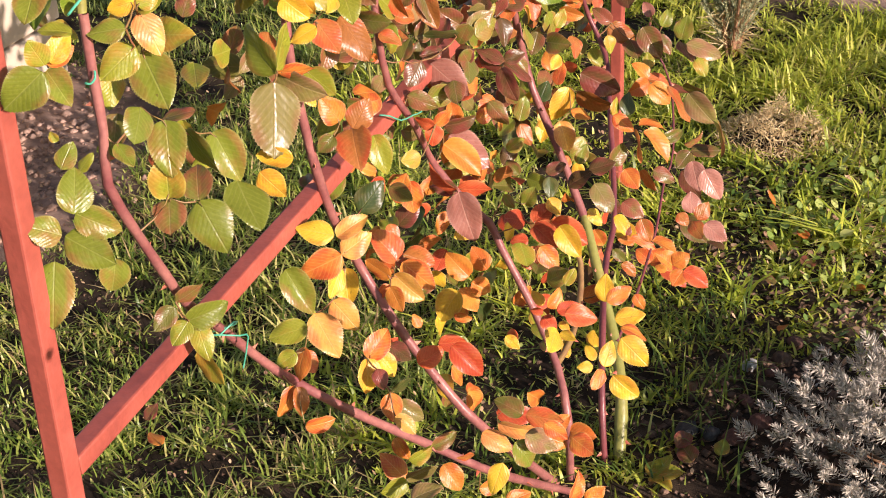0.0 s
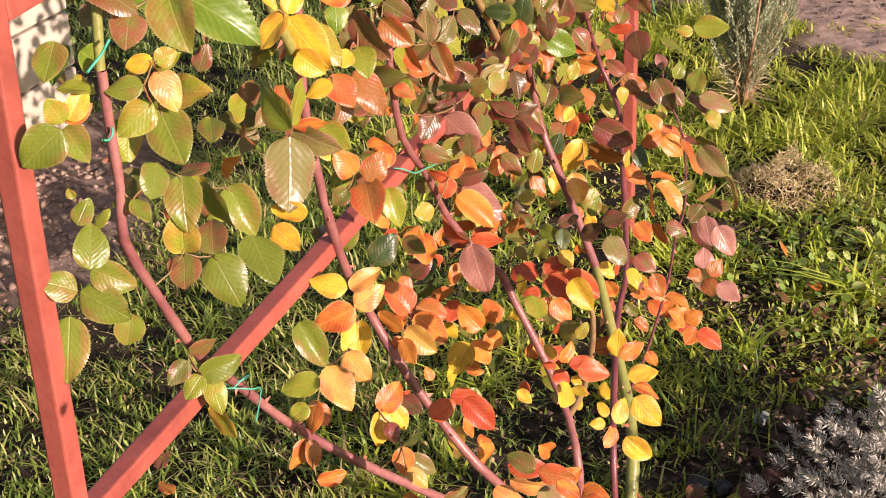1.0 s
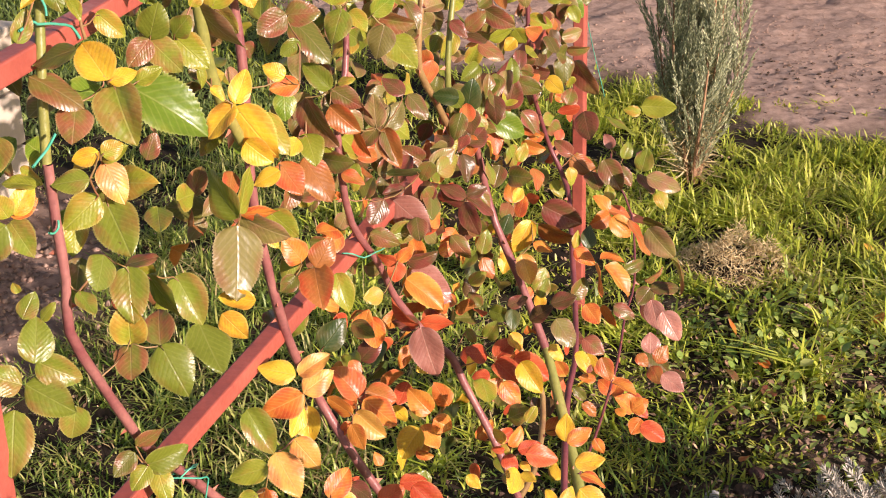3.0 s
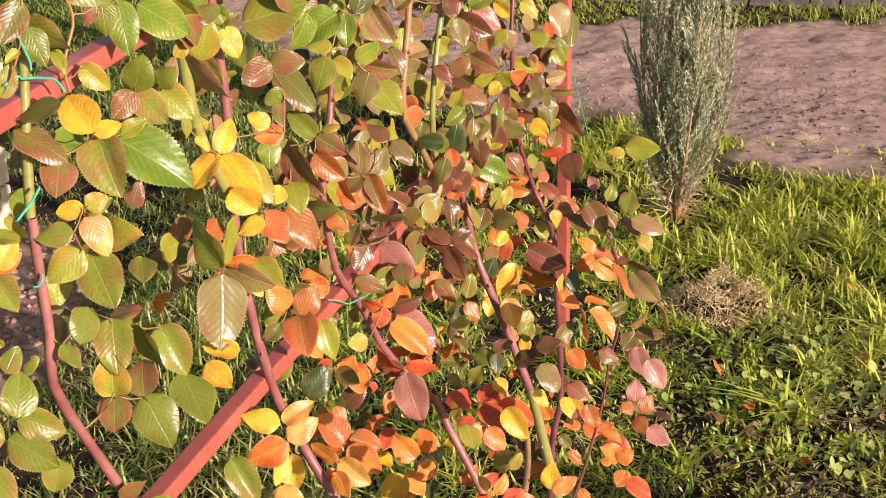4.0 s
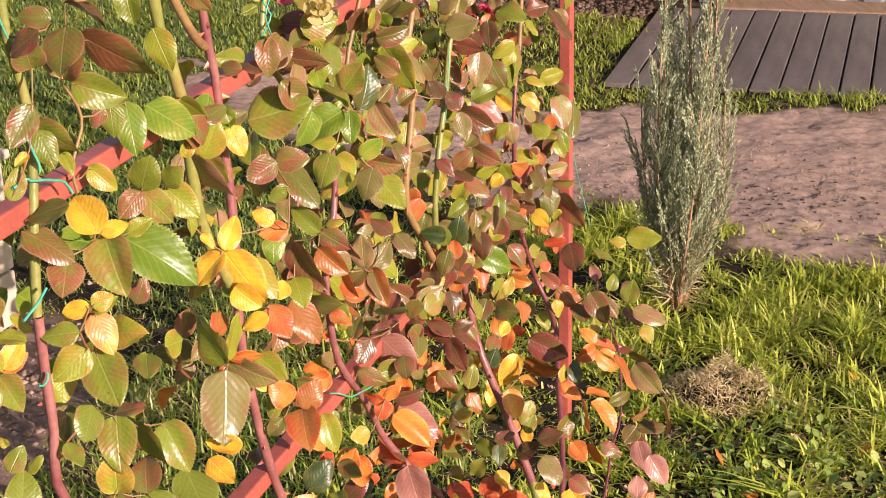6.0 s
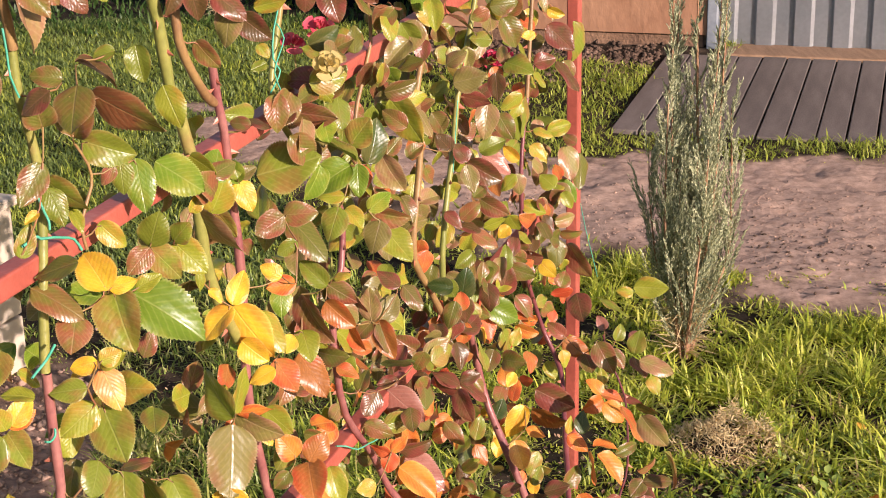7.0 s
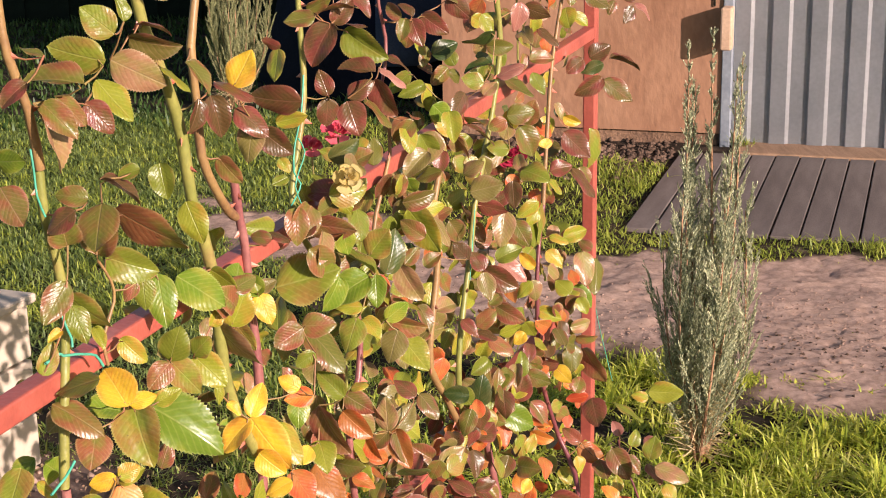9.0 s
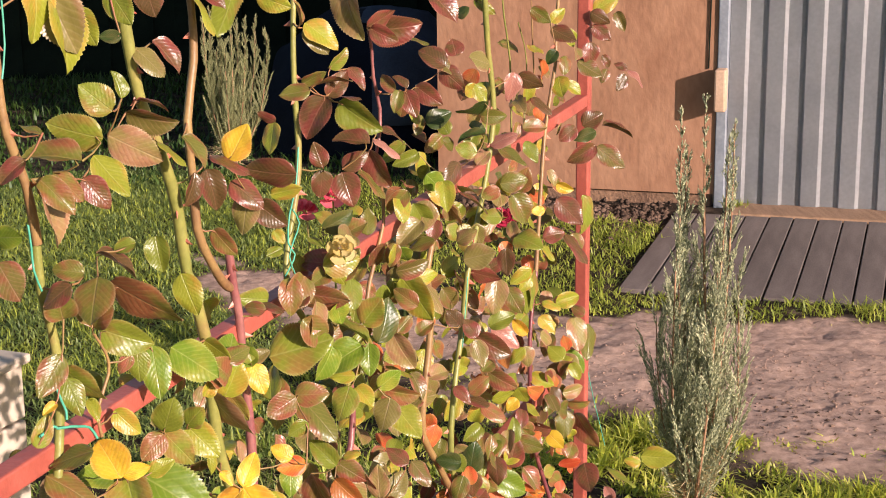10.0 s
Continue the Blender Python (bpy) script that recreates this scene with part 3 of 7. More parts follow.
    l.new(math_node("SUBTRACT", math_node("ADD", swell, quilt), math_node("MULTIPLY", mid, 0.35)), bump.inputs["Height"])
    l.new(bump.outputs[0], p.inputs["Normal"])
    tr, mix = n.new("ShaderNodeBsdfTranslucent"), n.new("ShaderNodeMixShader")
    l.new(col, tr.inputs[0])
    mix.inputs[0].default_value = through
    l.new(p.outputs[0], mix.inputs[1]), l.new(tr.outputs[0], mix.inputs[2]), l.new(mix.outputs[0], out.inputs[0])
    return m


LEAF_MATERIALS = {
    "g": rose_leaf("leaf_green", (0.185, 0.212, 0.024), (0.26, 0.155, 0.038), (0.34, 0.34, 0.10), 0.25, spots=0.6, turn=0.0),
    "d": rose_leaf("leaf_dark_green", (0.045, 0.072, 0.016), (0.095, 0.09, 0.026), (0.15, 0.16, 0.06), 0.27),
    "l": rose_leaf("leaf_lime", (0.27, 0.28, 0.026), (0.39, 0.23, 0.036), (0.46, 0.44, 0.12), 0.27, spots=0.5, turn=0.05),
    "o": rose_leaf("leaf_olive_bronze", (0.150, 0.147, 0.026), (0.235, 0.085, 0.037), (0.34, 0.25, 0.11), 0.24, spots=0.7),
    "p": rose_leaf("leaf_rose_bronze", (0.150, 0.122, 0.029), (0.25, 0.072, 0.042), (0.42, 0.25, 0.16), 0.23, spots=0.5),
    "b": rose_leaf("leaf_maroon", (0.115, 0.068, 0.024), (0.19, 0.046, 0.034), (0.30, 0.14, 0.085), 0.22, spots=0.6),
    "r": rose_leaf("leaf_red", (0.48, 0.065, 0.026), (0.54, 0.115, 0.042), (0.66, 0.25, 0.09), 0.32),
    "a": rose_leaf("leaf_orange", (0.60, 0.215, 0.035), (0.54, 0.095, 0.028), (0.72, 0.42, 0.14), 0.32, spots=0.5),
    "y": rose_leaf("leaf_yellow", (0.70, 0.45, 0.035), (0.64, 0.29, 0.035), (0.74, 0.55, 0.14), 0.32, spots=0.5),
    "c": rose_leaf("leaf_peach", (0.66, 0.36, 0.075), (0.60, 0.22, 0.07), (0.74, 0.50, 0.20), 0.30, spots=0.4),
    "e": rose_leaf("leaf_coral", (0.38, 0.14, 0.035), (0.48, 0.085, 0.03), (0.58, 0.26, 0.10), 0.27, spots=0.4, turn=0.1),
    "h": rose_leaf("leaf_hot_orange", (0.62, 0.155, 0.03), (0.62, 0.25, 0.04), (0.72, 0.36, 0.10), 0.32),
    "s": rose_leaf("leaf_sage_pink", (0.22, 0.18, 0.05), (0.29, 0.145, 0.075), (0.42, 0.32, 0.18), 0.24, spots=0.3, turn=0.1),
    "v": rose_leaf("leaf_vivid_green", (0.15, 0.225, 0.02), (0.24, 0.25, 0.03), (0.40, 0.42, 0.13), 0.24, turn=-0.1),
    "k": rose_leaf("leaf_pink", (0.36, 0.14, 0.105), (0.44, 0.20, 0.155), (0.56, 0.34, 0.25), 0.22),
}
M_CANE = {
    "red": mat("cane_red", [(0.3, (0.20, 0.060, 0.062)), (0.7, (0.34, 0.14, 0.12))], 30, rough=0.4, bump=0.1, fine=200),
    "plum": mat("cane_plum", [(0.3, (0.13, 0.035, 0.045)), (0.7, (0.22, 0.06, 0.06))], 30, rough=0.4, bump=0.1, fine=200),
    "tan": mat("cane_tan", [(0.3, (0.21, 0.105, 0.05)), (0.7, (0.32, 0.20, 0.075))], 30, rough=0.45, bump=0.1, fine=200),
    "green": mat("cane_green", [(0.3, (0.19, 0.20, 0.045)), (0.6, (0.27, 0.25, 0.065)), (0.78, (0.30, 0.17, 0.075))], 16, rough=0.42, bump=0.1, fine=160),
}
M_STALK = mat("leaf_stalk", [(0.3, (0.25, 0.19, 0.06)), (0.7, (0.30, 0.11, 0.06))], 25, rough=0.5, bump=0)
M_THORN = mat("thorn", [(0.3, (0.46, 0.085, 0.05)), (0.7, (0.55, 0.24, 0.16))], 40, rough=0.45, bump=0)

rose = tagged(new("climbing_rose"), "climbing rose with leaves turning green, yellow, orange and maroon", "rose bush")
CANES, FEET, LEAF_LIMIT = [], [], 330
leaf_count = 0
loose = {}
rose_rng = random.Random(17)


def leaf_grid(variant):
    """Unit leaflet: foot at the origin, tip at y = 1, rounded oval with forward teeth, folded along the midrib and arched."""
    rng = random.Random(variant + 40)
    stations, verts, uvs, faces = 47, [], [], []
    fold, arch, twist = (0.30, 0.14, 0.42, 0.22, 0.05, 0.55)[variant], (-0.30, -0.12, -0.42, 0.10, -0.24, -0.34)[variant], (0.09, -0.10, 0.13, -0.05, -0.15, 0.06)[variant]
    foot, point = (0.52, 0.58, 0.50, 0.55, 0.62, 0.54)[variant], (0.80, 0.90, 0.74, 0.86, 0.98, 0.82)[variant]
    widest = foot / (foot + point)
    top = widest**foot * (1 - widest) ** point
    across = (-1, -0.74, -0.38, 0, 0.38, 0.74, 1)
    for i in range(stations):
        v = i / (stations - 1)
        w = 0.5 * v**foot * (1 - v) ** point / top if 0 < v < 1 else 0.008
        w *= 1 + 0.03 * math.sin(v * 7 + variant * 1.7)
        for c in across:
            edge = abs(c) == 1
            x = c * w * ((1.035 if i % 2 else 0.965) if edge else 1.0)
            y = v + (0.014 if i % 2 and edge and v < 0.97 else 0)
            z = fold * abs(x) * 1.1 + arch * (v - 0.1) ** 2 + twist * x * (v - 0.4) * 2 - 0.16 * abs(c) ** 2 * abs(x)
            z += 0.042 * math.sin(v * 9 + c * 2.2 + variant * 2) * c * c + 0.008 * rng.uniform(-1, 1) * edge
            verts.append((x, y, z))
            uvs.append((0.5 + c * w, v, abs(c)))
        if i:
            a = (i - 1) * 7
            faces += [(a + j, a + j + 1, a + 8 + j, a + 7 + j) for j in range(6)]
    return np.array(verts), np.array(uvs), np.array(faces)


LEAF_GRIDS = [leaf_grid(k) for k in range(6)]


def leaf_mesh(name, verts, uvs, faces, material):
    me = from_arrays(name, verts, faces, material, True)
    layer = me.uv_layers.new(name="leaf")
    index = np.empty(len(me.loops), dtype=np.int32)
    me.loops.foreach_get("vertex_index", index)
    layer.data.foreach_set("uv", uvs[index, :2].astype(np.float32).ravel())
    rim = me.uv_layers.new(name="rim")
    rim.data.foreach_set("uv", uvs[index][:, [2, 1]].astype(np.float32).ravel())
    return me


LEAF_MESHES = {(k, v): leaf_mesh("leaf", *LEAF_GRIDS[v], m) for k, m in LEAF_MATERIALS.items() for v in range(6)}


def cane(r0, r1, kind, *places):
    me, line, rad = tube_mesh("cane", [spot(s, z, o) + Vector((rose_rng.uniform(-1, 1), 0, rose_rng.uniform(-1, 1))) * 0.0022 for s, z, o in places], (r0, r1), M_CANE[kind], 9, 0.09, rose_rng)
    ob = part("cane", me, None, rose, {"red": "reddish thorny cane", "plum": "dark plum-red cane", "tan": "tan brown cane", "green": "yellow-green smooth cane"}[kind])
    CANES.append((ob, line, rad, []))
    # thorns
    bm = bmesh.new()
    walked = rose_rng.uniform(0.0, 0.05)
    for i in range(1, len(line) - 1):
        walked -= (line[i] - line[i - 1]).length
        if walked < 0 and r0 > 0.002:
            walked = rose_rng.uniform(0.016, 0.055)
            way = (line[i + 1] - line[i]).normalized()
            out = Vector((rose_rng.uniform(-1, 1), rose_rng.uniform(-1, 1), rose_rng.uniform(-1, 1)))
            out = (out - way * out.dot(way)).normalized()
            foot, h = line[i] + out * rad[i] * 0.85, rose_rng.uniform(0.006, 0.010)
            across = way.cross(out) * 0.0013
            ring = [bm.verts.new(foot + way * 0.0035), bm.verts.new(foot + across), bm.verts.new(foot - way * 0.0035), bm.verts.new(foot - across)]
            tip = bm.verts.new(foot + out * h - way * h * 0.35)
            for a in range(4):
                bm.faces.new((ring[a], ring[(a + 1) % 4], tip))
    tagged(part("thorn", bm, M_THORN, ob, "hooked red thorns"), kind="stuff")


def leaf_matrix(foot, tip, width, roll):
    way = tip - foot
    long = way.length
    y = way.normalized()
    face = Vector((0.20 + rose_rng.uniform(-0.45, 0.45), -0.9, 0.42 + rose_rng.uniform(-0.35, 0.4)))
    zz = (face - y * face.dot(y)).normalized()
    zz = Matrix.Rotation(radians(roll), 3, y) @ zz
    x = y.cross(zz)
    m = Matrix((x, y, zz)).transposed().to_4x4()
    return Matrix.Translation(foot) @ m @ Matrix.Diagonal((width * 1.04, long, long * 0.8, 1))


def leaf(which, foot, tip, width, roll, kind):
    """One leaflet on a cane; its stalk runs to the nearest point of the cane. Past the limit, leaflets join the inner foliage."""
    global leaf_count
    a, b = spot(*foot), spot(*tip)
    m = leaf_matrix(a, b, width, roll)
    v = rose_rng.randrange(6)
    ob, line, rad, stalks = CANES[which]
    near = min(line, key=lambda p: (p - a).length_squared)
    FEET.append(((near - a).length, which, near, a, a + (b - a) * 0.12))
    leaf_count += 1
    if leaf_count <= LEAF_LIMIT:
        part("leaf", LEAF_MESHES[kind, v], None, ob, m=m)
    else:
        loose.setdefault(kind, []).append((m, v))


def inner_leaf(p, long, kind, facing):
    y = (ALONG * rose_rng.uniform(-1, 1) + FRONT * rose_rng.uniform(-0.4, 0.5) + Vector((0, 0, rose_rng.uniform(-1.2, 0.6)))).normalized()
    m = leaf_matrix(p, p + y * long, long * rose_rng.uniform(0.6, 0.78), facing)
    loose.setdefault(kind, []).append((m, rose_rng.randrange(6)))


def finish_rose():
    """Stalks of each cane, which branch from leaflet to leaflet, and the joined inner foliage."""
    reached = []
    for gap, which, near, a, d in sorted(FEET, key=lambda f: f[0]):
        start = min([near] + reached, key=lambda p: (p - a).length_squared)
        if (start - a).length < 0.05:
            CANES[which][3].append((start, a, d))
            reached.append(a)
    for ob, line, rad, stalks in CANES:
        verts, faces = [], []
        for a, c, d in stalks:
            mid = (a + c) / 2 + Vector((0, 0, -0.006))
            pts = [a, a * 0.25 + mid * 0.5 + c * 0.25, c * 0.75 + mid * 0.25, d]
            b0 = len(verts)
            for i, p in enumerate(pts):
                way = (pts[min(i + 1, 3)] - pts[max(i - 1, 0)]).normalized()
                u = way.orthogonal().normalized()
                w = way.cross(u)
                r = (0.0011, 0.0009, 0.0008, 0.0006)[i]
                verts += [p + u * r, p + w * r, p - u * r, p - w * r]
                if i:
                    q = b0 + (i - 1) * 4
                    faces += [(q + k, q + (k + 1) % 4, q + 4 + (k + 1) % 4, q + 4 + k) for k in range(4)]
        if faces:
            tagged(part("leafstalk", from_arrays("leafstalk", [tuple(v) for v in verts], faces, M_STALK, True), None, ob, "thin reddish leaf stalks"), kind="stuff")
    for kind, some in loose.items():
        vs, us, fs, at = [], [], [], 0
        for m, v in some:
            gv, gu, gf = LEAF_GRIDS[v]
            mm = np.array(m)
            vs.append(gv @ mm[:3, :3].T + mm[:3, 3])
            us.append(gu)
            fs.append(gf + at)
            at += len(gv)
        tagged(part("foliage", leaf_mesh("foliage", np.concatenate(vs), np.concatenate(us), np.concatenate(fs), LEAF_MATERIALS[kind]), None, rose), kind="stuff")


# ---------- canes: metres along the trellis, height, metres before it ----------
cane(0.0054, 0.0044, "red", (0.762, -0.030, 0.210), (0.539, 0.153, 0.178), (0.461, 0.233, 0.128), (0.382, 0.321, 0.073), (0.325, 0.393, 0.029), (0.250, 0.484, 0.012), (0.195, 0.546, 0.012), (0.172, 0.577, 0.012), (0.136, 0.645, 0.012), (0.108, 0.706, 0.012), (0.107, 0.757, 0.012), (0.106, 0.807, 0.012), (0.104, 0.859, 0.012))
cane(0.0044, 0.004, "green", (0.104, 0.859, 0.012), (0.111, 0.914, 0.012), (0.125, 0.965, 0.012), (0.127, 1.010, 0.012), (0.122, 1.045, 0.012), (0.112, 1.083, 0.012), (0.110, 1.119, 0.012))
cane(0.004, 0.0032, "tan", (0.110, 1.119, 0.012), (0.099, 1.166, 0.012), (0.085, 1.207, 0.012), (0.081, 1.245, 0.012), (0.076, 1.299, 0.012))
cane(0.0062, 0.0042, "red", (0.764, -0.030, 0.186), (0.566, 0.191, 0.154), (0.548, 0.245, 0.120), (0.534, 0.311, 0.080), (0.528, 0.359, 0.050), (0.537, 0.406, 0.020), (0.494, 0.487, 0.012), (0.457, 0.572, 0.012), (0.447, 0.615, 0.012), (0.431, 0.686, 0.012), (0.427, 0.753, 0.012), (0.428, 0.815, 0.012), (0.429, 0.873, 0.012), (0.424, 0.931, 0.012), (0.415, 0.979, 0.012), (0.410, 1.007, 0.012), (0.399, 1.050, 0.012))
cane(0.0048, 0.0036, "tan", (0.407, 1.007, 0.012), (0.391, 1.020, 0.012), (0.366, 1.048, 0.012), (0.351, 1.081, 0.012), (0.348, 1.129, 0.012), (0.341, 1.181, 0.012), (0.358, 1.230, 0.012), (0.355, 1.275, 0.012), (0.354, 1.315, 0.012))
cane(0.006, 0.0052, "green", (0.420, 0.765, 0.012), (0.371, 0.846, 0.012), (0.349, 0.974, 0.012), (0.323, 1.045, 0.012), (0.313, 1.102, 0.012), (0.293, 1.154, 0.012), (0.264, 1.212, 0.012), (0.245, 1.285, 0.012), (0.238, 1.322, 0.012))
cane(0.0095, 0.0065, "green", (0.809, -0.030, 0.248), (0.867, 0.067, 0.230), (0.933, 0.117, 0.199), (0.993, 0.181, 0.160), (1.038, 0.239, 0.124))
cane(0.005, 0.003, "plum", (0.803, -0.030, 0.230), (0.831, 0.095, 0.213), (1.009, 0.173, 0.165), (1.114, 0.209, 0.143), (1.274, 0.296, 0.088), (1.357, 0.353, 0.053), (1.381, 0.405, 0.021), (1.318, 0.530, 0.012), (1.293, 0.601, 0.012), (1.288, 0.699, 0.012), (1.305, 0.754, 0.012), (1.321, 0.803, 0.012))
cane(0.0056, 0.0036, "red", (0.762, -0.030, 0.196), (0.723, 0.113, 0.202), (0.769, 0.160, 0.173), (0.796, 0.230, 0.130), (0.810, 0.299, 0.087), (0.817, 0.330, 0.068), (0.796, 0.368, 0.044), (0.776, 0.421, 0.012), (0.722, 0.494, 0.012), (0.658, 0.578, 0.012), (0.634, 0.649, 0.012), (0.632, 0.696, 0.012), (0.634, 0.671, 0.012), (0.629, 0.713, 0.012), (0.660, 0.756, 0.012), (0.673, 0.802, 0.012), (0.659, 0.835, 0.012))
cane(0.0028, 0.002, "tan", (0.659, 0.835, 0.012), (0.694, 0.848, 0.012), (0.722, 0.935, 0.012), (0.762, 0.993, 0.012), (0.755, 1.041, 0.012))
cane(0.0046, 0.0036, "tan", (0.769, 0.160, 0.173), (0.837, 0.163, 0.171), (0.903, 0.177, 0.162), (0.961, 0.205, 0.145), (0.975, 0.239, 0.124), (0.974, 0.271, 0.104))
cane(0.0024, 0.0016, "plum", (0.920, 0.117, 0.207), (1.002, 0.124, 0.203), (1.094, 0.134, 0.197), (1.199, 0.155, 0.184), (1.287, 0.178, 0.170), (1.380, 0.193, 0.160), (1.501, 0.257, 0.121), (1.520, 0.306, 0.091), (1.557, 0.340, 0.070))
cane(0.0036, 0.003, "green", (0.658, 0.829, 0.012), (0.582, 0.914, 0.012), (0.532, 0.958, 0.012), (0.516, 0.992, 0.012), (0.527, 1.025, 0.012), (0.543, 1.075, 0.012), (0.551, 1.121, 0.012), (0.550, 1.167, 0.012), (0.548, 1.219, 0.012), (0.557, 1.302, 0.012))
cane(0.0042, 0.0038, "green", (1.011, 0.534, 0.012), (0.966, 0.639, 0.012), (0.979, 0.729, 0.012), (1.017, 0.794, 0.012), (1.034, 0.858, 0.012), (1.044, 0.878, 0.012), (1.084, 0.939, 0.012), (1.120, 1.002, 0.012), (1.134, 1.078, 0.012), (1.117, 1.157, 0.012), (1.101, 1.225, 0.012), (1.093, 1.270, 0.012))
cane(0.0022, 0.0018, "red", (0.754, 1.034, 0.012), (0.737, 1.070, 0.012), (0.751, 1.100, 0.012), (0.756, 1.132, 0.012), (0.745, 1.169, 0.012), (0.736, 1.201, 0.012), (0.727, 1.227, 0.012))
cane(0.0034, 0.0024, "tan", (1.321, 0.803, 0.012), (1.347, 0.928, 0.012), (1.367, 1.002, 0.012), (1.383, 1.060, 0.012), (1.409, 1.107, 0.012), (1.419, 1.158, 0.012), (1.429, 1.233, 0.012))
cane(0.0016, 0.0012, "tan", (0.167, 0.944, 0.020), (0.166, 0.968, 0.020), (0.182, 0.991, 0.020), (0.178, 1.013, 0.020), (0.168, 1.032, 0.020))
cane(0.0014, 0.001, "tan", (1.541, 0.970, -0.060), (1.525, 1.092, -0.060), (1.501, 1.227, -0.060))
cane(0.0016, 0.001, "green", (1.388, 0.995, -0.050), (1.375, 1.109, -0.050), (1.350, 1.179, -0.050), (1.338, 1.238, -0.050))
cane(0.0012, 0.0009, "green", (1.470, 0.991, -0.060), (1.483, 1.096, -0.060), (1.442, 1.162, -0.060))
cane(0.006, 0.0048, "red", (1.038, 0.239, 0.124), (1.065, 0.296, 0.089), (1.085, 0.345, 0.058), (1.102, 0.395, 0.027), (1.100, 0.459, 0.012), (1.059, 0.535, 0.012), (0.976, 0.576, 0.012))
cane(0.0048, 0.0036, "tan", (0.976, 0.576, 0.012), (0.920, 0.643, 0.012), (0.878, 0.695, 0.012), (0.878, 0.747, 0.012), (0.896, 0.804, 0.012), (0.902, 0.867, 0.012), (0.896, 0.906, 0.012), (0.932, 0.971, 0.012), (0.939, 1.020, 0.012))

# leaflets: foot and tip (along, height, before), width and roll
leaf(3, (0.371, 0.696, 0.025), (0.339, 0.631, 0.039), 0.057, 1, "s")
leaf(5, (0.258, 0.872, -0.007), (0.268, 0.837, 0.065), 0.049, -5, "v")
leaf(12, (0.497, 0.911, 0.000), (0.529, 0.926, 0.059), 0.053, -1, "g")
leaf(8, (0.850, 0.430, 0.001), (0.854, 0.394, 0.057), 0.048, 0, "k")
leaf(16, (0.216, 1.061, 0.004), (0.230, 1.026, 0.062), 0.045, 64, "o")
leaf(17, (1.527, 0.880, 0.022), (1.516, 0.814, 0.035), 0.044, -58, "g")
leaf(11, (1.533, 0.506, 0.012), (1.518, 0.452, 0.050), 0.043, 45, "p")
leaf(21, (0.826, 0.915, 0.006), (0.820, 0.867, 0.052), 0.043, 50, "l")
leaf(4, (0.403, 1.312, 0.034), (0.383, 1.249, 0.030), 0.043, -39, "g")
leaf(7, (1.228, 0.376, 0.056), (1.238, 0.347, 0.115), 0.042, 41, "b")
leaf(8, (0.742, 0.408, 0.057), (0.723, 0.351, 0.082), 0.042, -2, "k")
leaf(3, (0.418, 0.800, 0.008), (0.411, 0.752, 0.051), 0.042, 43, "y")
leaf(11, (1.575, 0.399, 0.052), (1.582, 0.365, 0.104), 0.041, -53, "g")
leaf(15, (1.250, 0.826, 0.033), (1.236, 0.765, 0.030), 0.040, -52, "g")
leaf(2, (0.140, 1.311, 0.019), (0.131, 1.255, 0.049), 0.040, -33, "l")
leaf(5, (0.358, 0.917, 0.008), (0.355, 0.875, 0.054), 0.040, 52, "s")
leaf(8, (0.786, 0.555, 0.008), (0.785, 0.517, 0.056), 0.040, -1, "k")
leaf(12, (0.620, 0.897, 0.055), (0.618, 0.933, 0.005), 0.040, 57, "g")
leaf(11, (1.700, 0.378, 0.083), (1.715, 0.377, 0.144), 0.038, -5, "l")
leaf(14, (0.753, 1.221, 0.001), (0.772, 1.218, 0.059), 0.039, 65, "b")
leaf(0, (0.304, 0.620, 0.013), (0.276, 0.584, 0.049), 0.044, -5, "g")
leaf(8, (0.546, 0.768, 0.019), (0.534, 0.716, 0.047), 0.039, 41, "p")
leaf(12, (0.546, 0.852, 0.008), (0.544, 0.814, 0.056), 0.039, -45, "o")
leaf(7, (1.556, 0.657, 0.026), (1.530, 0.603, 0.039), 0.039, -48, "o")
leaf(2, (0.128, 1.320, 0.018), (0.127, 1.267, 0.047), 0.038, -5, "s")
leaf(20, (1.136, 0.411, 0.214), (1.127, 0.366, 0.252), 0.039, -57, "e")
leaf(8, (0.823, 0.430, 0.004), (0.822, 0.398, 0.058), 0.037, -3, "h")
leaf(12, (0.642, 1.280, 0.027), (0.626, 1.223, 0.041), 0.038, 55, "s")
leaf(15, (1.467, 0.827, 0.012), (1.468, 0.784, 0.052), 0.038, -48, "b")
leaf(7, (1.488, 0.688, 0.023), (1.464, 0.637, 0.040), 0.038, 0, "s")
leaf(17, (1.650, 0.937, 0.008), (1.663, 0.901, 0.054), 0.036, 5, "p")
leaf(0, (0.230, 0.635, 0.016), (0.216, 0.593, 0.049), 0.040, 0, "g")
leaf(16, (0.207, 0.892, 0.015), (0.181, 0.852, 0.042), 0.042, 1, "g")
leaf(15, (1.425, 0.893, 0.011), (1.432, 0.853, 0.051), 0.038, -3, "b")
leaf(0, (0.173, 0.800, 0.016), (0.160, 0.757, 0.045), 0.039, 3, "g")
leaf(20, (1.179, 0.369, 0.067), (1.183, 0.338, 0.114), 0.037, 56, "e")
leaf(7, (1.399, 0.392, 0.102), (1.387, 0.347, 0.134), 0.037, 40, "p")
leaf(0, (0.412, 0.414, 0.023), (0.398, 0.372, 0.056), 0.037, 0, "c")
leaf(11, (1.543, 0.416, 0.026), (1.511, 0.379, 0.046), 0.042, 2, "b")
leaf(8, (0.543, 0.701, 0.013), (0.534, 0.659, 0.050), 0.036, -5, "e")
leaf(20, (1.149, 0.538, 0.005), (1.161, 0.513, 0.053), 0.037, 4, "v")
